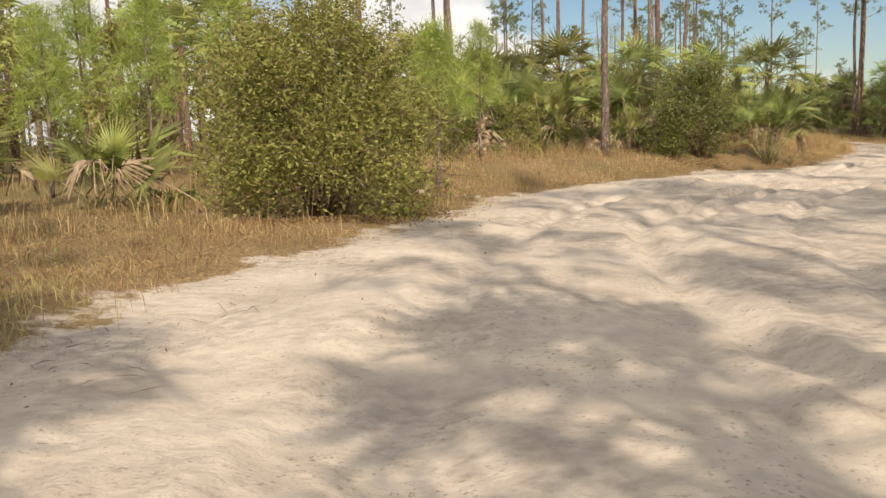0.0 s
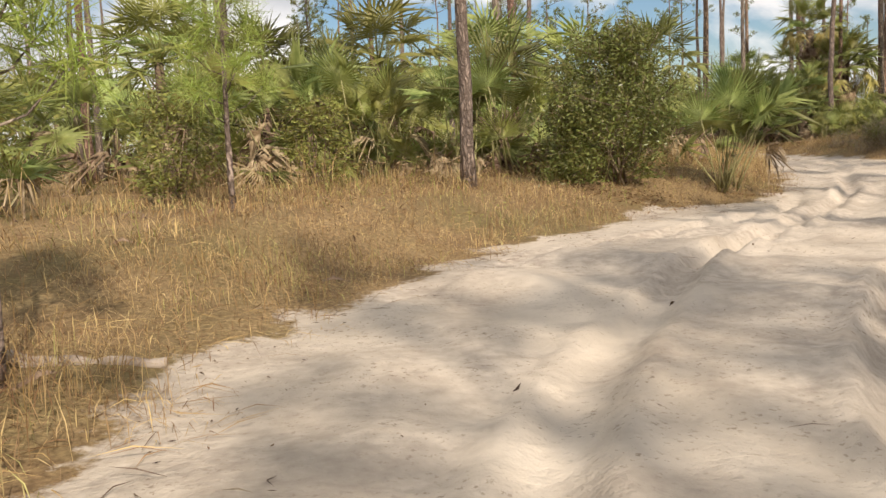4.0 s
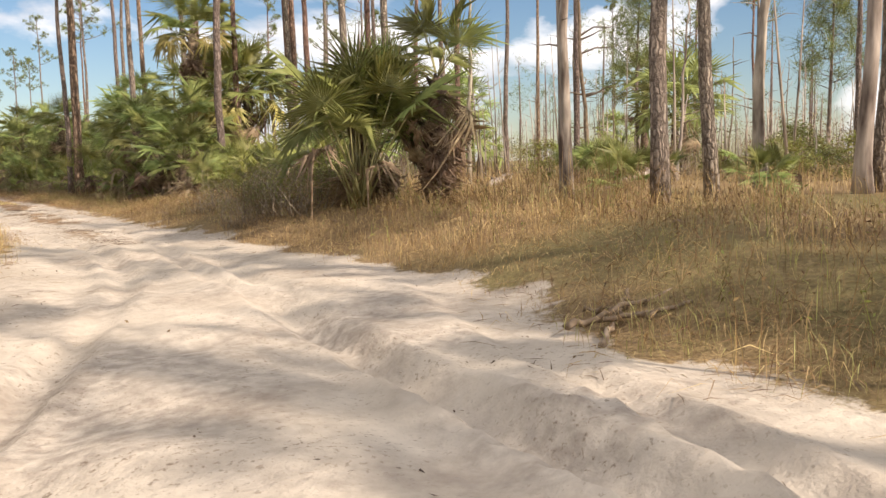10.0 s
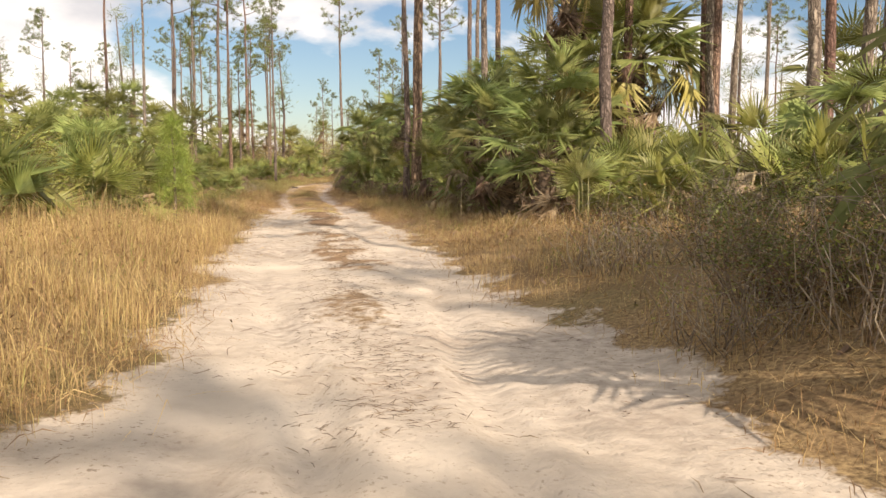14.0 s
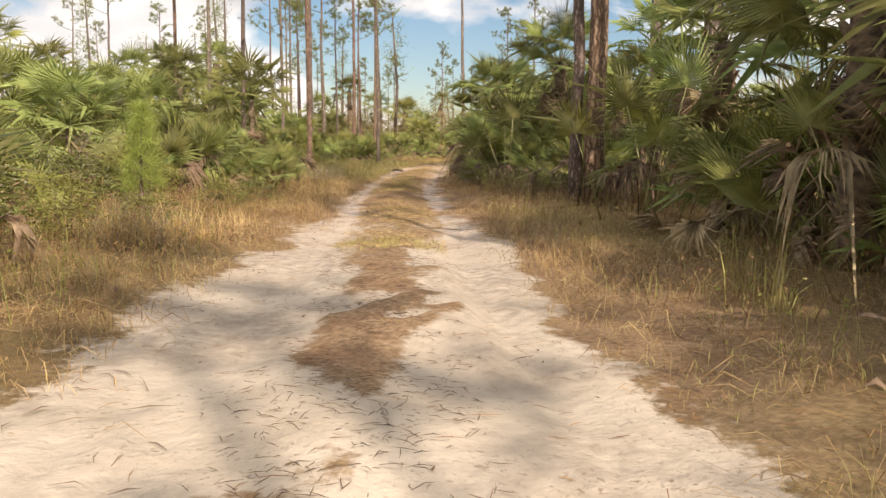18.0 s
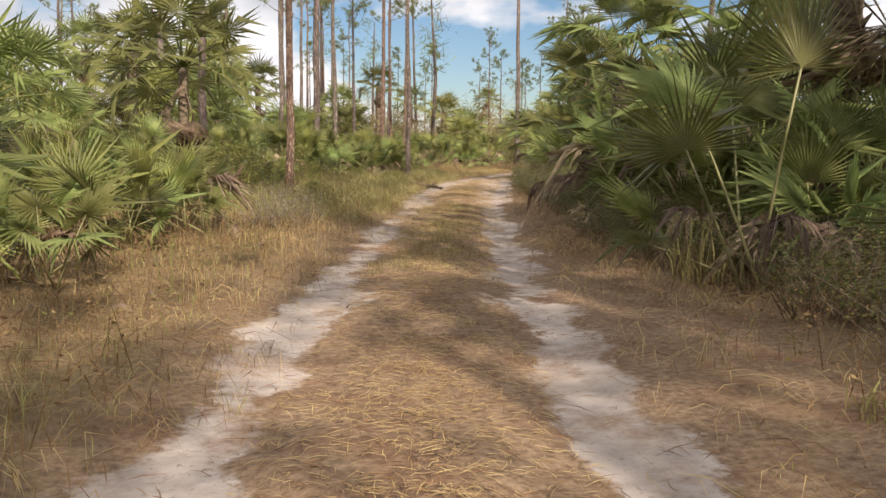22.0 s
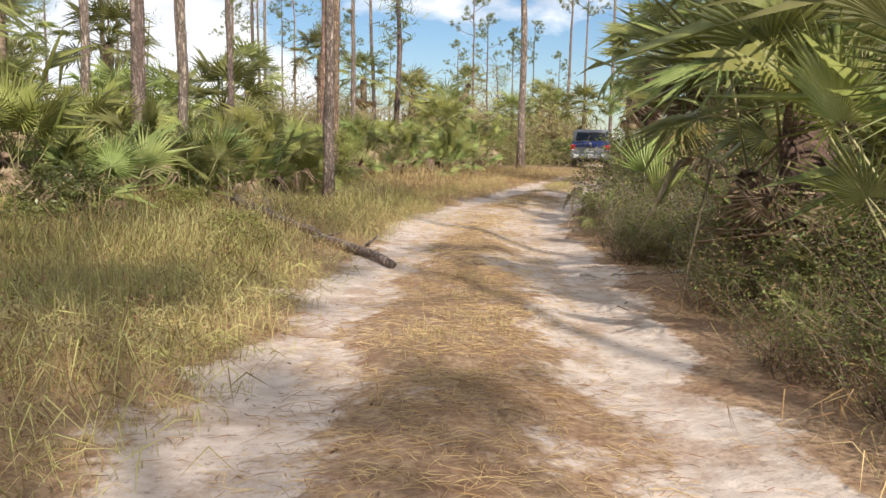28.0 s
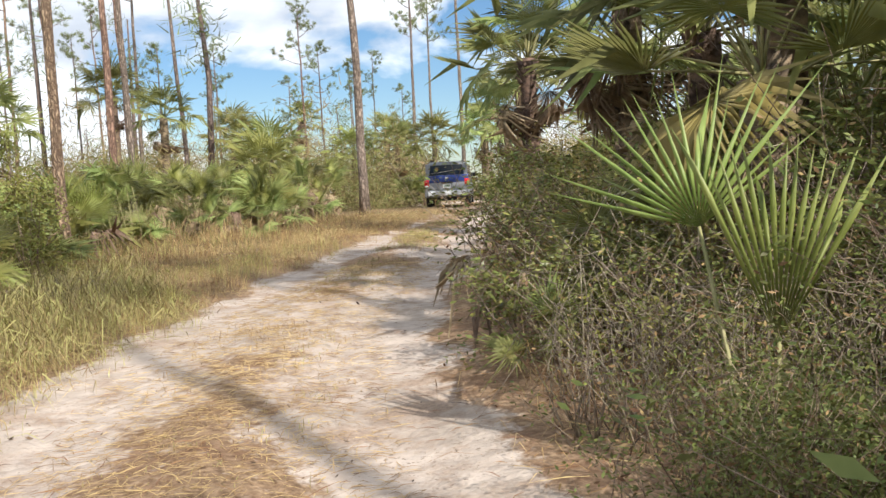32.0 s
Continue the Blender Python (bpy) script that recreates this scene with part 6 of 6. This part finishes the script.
def litter(name, x, y, long, thick, mat, label, seed, rise_by=0.01):
    """Short straws or twigs lying on the ground, as one mesh."""
    g = np.random.default_rng(seed)
    n = len(x)
    a = g.uniform(0, 6.283, n)
    s = long * g.uniform(0.4, 1.5, n)
    d = np.stack([np.cos(a), np.sin(a), g.normal(0, 0.08, n)], 1) * s[:, None]
    w = np.stack([-np.sin(a), np.cos(a), np.zeros(n)], 1) * thick / 2
    o = np.stack([x, y, field(0, x, y) + rise_by + thick * 0.4], 1)
    m = o + d * 0.5 + np.stack([-np.sin(a), np.cos(a), np.zeros(n)], 1) * (g.normal(0, 0.08, n) * s)[:, None] + np.array([0, 0, 1.0]) * thick
    v = np.stack([o - w, o + w, m - w, m + w, o + d, m + np.array([0, 0, 1.0]) * thick], 1).reshape(-1, 3)
    q = np.arange(n)[:, None] * 6
    return stuff(name, soup(name, v, np.concatenate([q + [0, 1, 5], q + [0, 5, 2], q + [1, 3, 5], q + [2, 5, 4], q + [5, 3, 4]]), [mat]), label, "litter")


x, y = scatter(80000, 13, 18, 42, 40, 100, lambda x, y, a, s: np.where(a < 1.2, 0.9, 0.1) * (0.4 + 0.6 * (1 - s)) * step(36, 52, y))
litter("pine_straw", x, y, 0.11, 0.0032, STRAW, "fallen pine straw on the lane", 14)
x, y = along_lane(26000, 66, 90, 0.85, 45)
litter("pine_straw", x, y, 0.11, 0.0026, GRASS_DRY, "pale straw strewn over the middle of the lane", 46)
x, y = along_lane(15000, 50, 68, 0.62, 57)
litter("pine_straw", x, y, 0.09, 0.0026, GRASS_DRY, "pale straw strewn over the middle of the lane", 58)
x, y = along_lane(5000, 32, 58, 0.5, 47)
litter("pine_straw", x, y, 0.08, 0.003, LEAF_BROWN, "dark litter along the middle of the lane", 48)
x, y = scatter(9000, 15, -6, 46, 2, 104, lambda x, y, a, s: np.where(np.abs(a) < 1.0, 0.6, np.where(a < 0, 0.07, 0.15)))
litter("twig_litter", x, y, 0.14, 0.0035, TWIG, "small dead twigs scattered on sand and grass", 16)
x, y = scatter(60000, 33, -5, 24, 4, 46, lambda x, y, a, s: np.where((a > -1.1) & (a < 0.25), 0.8 - 0.6 * np.clip(-a, 0, 1), 0.0) * (patchy(x, y, 0.8, 91) > 0.52))
k = np.random.default_rng(34).random(len(x)) < 0.5
litter("edge_twigs", x[k], y[k], 0.16, 0.005, TWIG, "dark twigs and stems strewn along the sand edge", 35)
x, y = scatter(5000, 17, -6, 46, 2, 104, lambda x, y, a, s: np.where((a > 0.2) & (a < 5), 0.4, 0.0))
litter("dead_leaf_litter", x, y, 0.22, 0.028, FAN_DEAD, "torn pieces of dead palm leaf in the grass", 18, 0.02)
x, y = scatter(190000, 27, -6, 42, 3, 100, lambda x, y, a, s: np.where(np.abs(a) < 0.7, 0.75, np.where(a < 0, 0.10 + 0.35 * step(40, 56, y), 0.1)) * (patchy(x, y, 1.1, 81) > 0.5))
g = np.random.default_rng(28)
v, f = leaves(g, np.stack([x, y, field(0, x, y) + 0.012], 1), 0.016)
v[:, 2] = field(0, v[:, 0], v[:, 1]) + 0.006 + 0.3 * np.clip(v[:, 2] - field(0, v[:, 0], v[:, 1]), 0, 0.03)
for px, py, wide, n in ((-1.5, 11.4, 0.55, 4500), (-0.6, 12.1, 0.42, 1800), (6.6, 21.65, 0.55, 2200), (8.9, 22.3, 0.3, 300)):
    c = np.stack([px + g.normal(0, wide, n), py + g.normal(0, wide * 0.6, n), np.zeros(n)], 1)
    c[:, 2] = field(0, c[:, 0], c[:, 1]) + 0.01 + g.random(n) * 0.03
    stuff("leaf_litter", soup("leaf_litter", *leaves(g, c, 0.018), [LEAF_DRY]), "red-brown leaf litter under the bush", "litter")
stuff("fallen_leaves", soup("fallen_leaves", v, f, [LEAF_BROWN]), "dark fallen leaves scattered on the sand", "litter")
for px, py in ((23.8, 46.1), (24.3, 47.0), (26.0, 57.4), (27.2, 61.0)):
    blades("grass_tussock", px + g.normal(0, 0.1, 12), py + g.normal(0, 0.1, 12), 8, 0.6, 0.012, GRASS_GREEN, "upright green grass tussock at the lane edge", int(py), 0.35, tuft=0.04)

# ---- fallen wood ----
def fallen_frond(x, y, turn, kind):
    ob = tagged(new("fallen_frond", BROWN_LONG[kind]), "dry straw-coloured palm frond fallen on the ground", "frond", "fallen fronds")
    low = min(v.co.z for v in BROWN_LONG[kind].vertices) * 0.05
    ob.matrix_world = pose(x, y, rise(x, y) - low, 0, 0, turn) @ Matrix.Diagonal((0.6, 0.6, 0.05, 1))


for i, (x, y, turn) in enumerate(((22.5, 58.3, 80), (22.3, 58.7, 110), (29.2, 69.1, 40), (28.6, 67.4, 300), (27.6, 65.0, 20), (26.4, 60.6, 250), (23.0, 64.6, 200), (19.9, 52.6, 130), (24.6, 69.8, 60), (24.6, 51.6, 310), (30.3, 71.6, 15))):
    fallen_frond(x, y, turn, i % 2)

log("fallen_log", (28.45, 86.3), (29.73, 80.25), 0.075, BARK, "long fallen pine stem lying from the grass onto the lane", 0.10, 1, 7)
log("fallen_log", (30.9, 36.0), (27.4, 33.8), 0.13, PALE_WOOD, "grey fallen tree trunk in the grass", 0.1, 2)
log("fallen_log", (29.8, 30.6), (26.6, 30.0), 0.08, PALE_WOOD, "bleached fallen trunk in the grass", 0.25, 3)
log("fallen_log", (33.0, 25.8), (30.4, 24.6), 0.12, PALE_WOOD, "bleached fallen trunk in the grass", 0.1, 4)
log("fallen_log", (-0.6, 14.8), (0.7, 14.6), 0.06, PALE_WOOD, "short bleached log lying in the grass", 0.02, 5, 2)
for i, (a, b) in enumerate((((15.7, 23.3), (16.7, 23.7)), ((15.9, 23.7), (16.5, 23.1)), ((15.8, 23.6), (16.8, 23.4)), ((16.1, 23.2), (16.4, 23.9)))):
    log("fallen_stick", a, b, 0.022, TWIG, "dead stick in a small heap at the sand edge", 0.03 * i, 10 + i, 2)
for i, (a, b, w) in enumerate((((27.3, 78.0), (26.7, 80.2), 0.02), ((28.4, 81.8), (29.3, 81.0), 0.015), ((31.4, 79.5), (32.5, 79.3), 0.013), ((32.2, 78.9), (33.6, 79.4), 0.012), ((32.3, 79.1), (33.9, 79.2), 0.012))):
    log("fallen_stick", a, b, w, TWIG if i < 2 else TWIG_PALE, "bare dead stick lying beside the lane", 0.02, 30 + i, 3)


# ---- far woods ----
def far_woods(name, places, label, seed, low=False):
    g = np.random.default_rng(seed)
    p = Pieces()
    for x, y in places:
        if low:
            tall = g.uniform(1.0, 2.4) if y < 112 and x < 45 else g.uniform(1.8, 4.0) if y < 112 else g.uniform(2.8, 6.0)
            tint = g.choice((0, 1, 2, 5)) if y < 112 else g.choice((1, 2, 2))
            for q in range(4):
                d = g.normal(0, 1, (96, 3))
                d *= (g.uniform(0.3, 1.0, 96) / np.linalg.norm(d, axis=1))[:, None]
                c = np.array([x + g.normal(0, 0.9), y + g.normal(0, 0.9), tall * (0.14 + 0.2 * q)]) + d * np.array([0.95, 0.95, tall * 0.2])
                c[:, 2] = np.abs(c[:, 2])
                if y < 112:
                    v, f = leaves(g, c, 0.052)
                else:
                    v, f = needles(g, c.mean(0), min(tall * 0.36, 1.9), 140, 0.45, 0.3, 0.045)
                    v[:, 2] = np.abs(v[:, 2])
                p.add(v, f, tint)
        else:
            h = g.uniform(11, 17)
            v, f = tube([(x, y, 0), (x + g.normal(0, 0.2), y, h * 0.5), (x + g.normal(0, 0.3), y, h)], [0.17, 0.13, 0.05], 5)
            p.add(v, f, 3)
            for q in range(13):
                z = h * g.uniform(0.55, 1.02)
                a, r = g.uniform(0, 6.28), g.uniform(0.2, 1.9) * (1.15 - z / h * 0.6)
                v, f = needles(g, np.array([x + math.cos(a) * r, y + math.sin(a) * r, z]), 1.0, 30, 0.62)
                p.add(v, f, 4)
    return stuff(name, p.mesh(name, [LEAF_DARK, LEAF_FAR, LEAF_TAN, BARK, NEEDLE, LEAF_DRY]), label, "woods")


g = np.random.default_rng(90)
spots = []
while len(spots) < 150:
    a, d = g.uniform(-2.0, 1.9), g.uniform(60, 210)
    x, y = 20 + math.sin(a) * d, 45 + math.cos(a) * d
    if y > 20 and abs(x - np.interp(y, WAY[:, 1], WAY[:, 0])) > 9:
        spots.append((x, y))
far_woods("far_pine_woods", spots, "far pine woods beyond the scrub", 91)
spots = []
while len(spots) < 460:
    a, d = g.uniform(-2.0, 2.0), g.uniform(22, 150)
    x, y = 20 + math.sin(a) * d, 45 + math.cos(a) * d
    if y > 10 and not (-14 < x < 40 and y < 58) and float(field(3, np.float64(x), np.float64(y))) > 9:
        spots.append((x, y))
while len(spots) < 700:
    x, y = g.uniform(15, 120), 112 + 70 * g.uniform(0, 1) ** 1.5
    if abs(x - np.interp(y, WAY[:, 1], WAY[:, 0])) > 3.5:
        spots.append((x, y))
for i in range(270):
    spots.append((g.uniform(28, 84), g.uniform(115, 150)))
spots = [(x, y) for x, y in spots if abs(x - np.interp(y, WAY[:, 1], WAY[:, 0])) > 2.6]
for i in range(200):
    a = g.uniform(0.35, 2.0)
    spots.append((22 + math.sin(a) * g.uniform(40, 80), 34 + math.cos(a) * g.uniform(40, 80)))
far_woods("far_scrub", spots, "far low scrub and palmetto under the pines", 92, True)


def far_stems(places, seed):
    """Thin bleached dead stems of the open field, too many to count."""
    g = np.random.default_rng(seed)
    p = Pieces()
    for x, y in places:
        h, t = g.uniform(1.6, 6.5), g.normal(0, 0.05, 2)
        v, f = tube([(x, y, 0), (x + t[0] * h * 0.5, y + t[1] * h * 0.5 + g.normal(0, 0.05), h * 0.5), (x + t[0] * h, y + t[1] * h, h)], [0.045, 0.032, 0.012], 4)
        p.add(v, f)
        for q in range(4):
            z = g.uniform(0.4, 0.95) * h
            c = np.array([x + t[0] * z, y + t[1] * z, z])
            v, f = tube([c, c + np.array([g.normal(0, 0.35), g.normal(0, 0.35), g.uniform(0.1, 0.5)])], [0.014, 0.004], 3)
            p.add(v, f)
    return stuff("dead_saplings", p.mesh("dead_saplings", [PALE_WOOD]), "field of thin bleached dead saplings", "dead trees")


spots = []
while len(spots) < 620:
    x, y = g.uniform(27, 105), g.uniform(4, 62)
    if float(field(3, np.float64(x), np.float64(y))) > 11 and (y < 46 or x > 50):
        spots.append((x, y))
far_stems(spots, 93)


# ---- the car ahead ----
def paint(name, colour, rough=0.3, metal=0.0, coat=0.6, dirt=0.25):
    m = surface(name, tuple(c * (1 - dirt) for c in colour), colour, 3.0, rough=rough, spec=0.5, bump=0, big=0.12, metal=metal)
    m.node_tree.nodes["Principled BSDF"].inputs["Coat Weight"].default_value = coat
    return m


CAR_BLUE = paint("blue_car_paint", (0.03, 0.055, 0.24), 0.28, 0.2)
CAR_GREY = paint("grey_cladding", (0.24, 0.25, 0.27), 0.5, 0.1, 0.1)
CAR_SILVER = paint("silver_bumper", (0.66, 0.67, 0.68), 0.4, 0.1, 0.3)
CAR_BLACK = paint("black_trim", (0.02, 0.02, 0.022), 0.55, 0, 0)
RUBBER = surface("tyre_rubber", (0.018, 0.018, 0.018), (0.05, 0.046, 0.042), 20, rough=0.9, bump=0.3)
LAMP_RED = paint("red_lamp_glass", (0.55, 0.02, 0.025), 0.12, 0, 0.8, 0.1)
PLATE = paint("number_plate", (0.72, 0.74, 0.72), 0.4, 0, 0)
PLATE_MARK = paint("plate_mark", (0.08, 0.20, 0.12), 0.5, 0, 0)
GLASS = bpy.data.materials.new("tinted_glass")
GLASS.use_nodes = True
b = GLASS.node_tree.nodes["Principled BSDF"]
b.inputs["Base Color"].default_value, b.inputs["Roughness"].default_value = (0.012, 0.015, 0.018, 1), 0.06
b.inputs["Specular IOR Level"].default_value = 0.35


def block(sx, sy, sz, at=(0, 0, 0), soft=0.03, taper=None):
    """A bevelled block, sized and placed; taper narrows its top in x and y."""
    bm = bmesh.new()
    bmesh.ops.create_cube(bm, size=1)
    for v in bm.verts:
        if taper and v.co.z > 0:
            v.co.x *= taper[0]
            v.co.y = v.co.y * taper[1] + (taper[2] if len(taper) > 2 else 0)
        v.co = Vector((v.co.x * sx + at[0], v.co.y * sy + at[1], v.co.z * sz + at[2]))
    if soft:
        bmesh.ops.bevel(bm, geom=bm.edges[:], offset=soft, segments=3, affect="EDGES", profile=0.7)
    for f in bm.faces:
        f.smooth = True
    return bm


def wheel_part(car, x, y):
    bm = bmesh.new()
    bmesh.ops.create_cone(bm, cap_ends=True, segments=32, radius1=0.34, radius2=0.34, depth=0.22)
    bmesh.ops.bevel(bm, geom=[e for e in bm.edges if len(e.link_faces) == 2 and abs(e.link_faces[0].normal.z - e.link_faces[1].normal.z) > 0.5], offset=0.04, segments=3, affect="EDGES")
    wheel = part("wheel", bm, RUBBER, car)
    wheel.matrix_local = pose(x, y, 0.34, 0, 90, 0)
    bm = bmesh.new()
    bmesh.ops.create_cone(bm, cap_ends=True, segments=24, radius1=0.20, radius2=0.18, depth=0.235)
    part("rim", bm, CAR_SILVER, wheel)


def car_ahead(x, y, heading):
    """A boxy sport utility seen from behind; its tail is at -y."""
    car = base("sport_utility_car", x, y, "boxy blue sport utility car with grey cladding on the lane", "car", turn=heading)
    part("body", block(1.76, 4.10, 0.62, (0, 0, 0.98), 0.07, (0.985, 0.99)), CAR_BLUE, car)
    part("cladding", block(1.80, 4.16, 0.52, (0, 0, 0.67), 0.06), CAR_GREY, car, "grey plastic lower cladding")
    part("cabin", block(1.70, 3.20, 0.56, (0, -0.42, 1.50), 0.08, (0.88, 0.93, -0.01)), CAR_GREY, car)
    part("roof", block(1.40, 2.75, 0.07, (0, -0.46, 1.79), 0.03, (0.96, 0.98)), CAR_GREY, car, "grey roof panel")
    part("rear_window", block(1.40, 0.05, 0.40, (0, -2.035, 1.49), 0.015, (0.90, 1, 1.9)), GLASS, car, "dark rear window")
    for s in (-1, 1):
        for a, n in ((-1.40, 0.80), (-0.40, 0.95), (0.55, 0.75)):
            ob = part("side_window", block(0.02, n, 0.38, (s * 0.825, a, 1.50), 0.008), GLASS, car, "dark side window")
            ob.matrix_local = pose(0, 0, 0, 0, 0, 0)
        lamp = part("tail_lamp", block(0.20, 0.12, 0.27, (s * 0.80, -2.045, 0.98), 0.03), LAMP_RED, car, "red tail lamp")
        part("reverse_lamp", block(0.14, 0.10, 0.06, (s * 0.80, -2.06, 0.87), 0.015), PLATE, lamp, "clear lower lamp")
        part("wing_mirror", block(0.20, 0.10, 0.16, (s * 0.98, 0.72, 1.30), 0.035), CAR_BLACK, car)
        part("rear_pillar", block(0.10, 0.10, 0.52, (s * 0.785, -1.95, 1.49), 0.03, (1, 1, 0.6)), CAR_GREY, car)
        part("roof_rail", block(0.04, 2.2, 0.04, (s * 0.62, -0.45, 1.845), 0.012), CAR_BLACK, car)
        for y0 in (-1.29, 1.29):
            wheel_part(car, s * 0.79, y0)
    gate = part("tailgate", block(1.44, 0.05, 0.29, (0, -2.065, 1.135), 0.02), CAR_BLUE, car)
    part("lower_tailgate", block(1.42, 0.055, 0.30, (0, -2.075, 0.835), 0.02), CAR_GREY, car, "grey lower tailgate")
    part("handle", block(0.46, 0.03, 0.05, (0, -2.10, 0.99), 0.012), CAR_BLACK, gate)
    plate = part("number_plate", block(0.32, 0.015, 0.17, (0, -2.11, 0.85), 0.004), PLATE, gate, "white number plate")
    for i in range(5):
        part("plate_bar", block(0.03, 0.006, 0.07, (-0.10 + 0.05 * i, -2.12, 0.85), 0.001), PLATE_MARK, gate)
    part("badge", block(0.10, 0.02, 0.08, (0, -2.10, 1.17), 0.01), CAR_SILVER, gate)
    part("rear_bumper", block(1.52, 0.22, 0.20, (0, -2.09, 0.57), 0.05), CAR_SILVER, car, "silver rear bumper")
    part("underbody", block(1.40, 3.6, 0.18, (0, 0, 0.36), 0.03), CAR_BLACK, car)
    part("wiper", block(0.55, 0.015, 0.02, (0.1, -2.075, 1.32), 0.004), CAR_BLACK, car)
    return car


car_ahead(46.75, 110.9, -30)
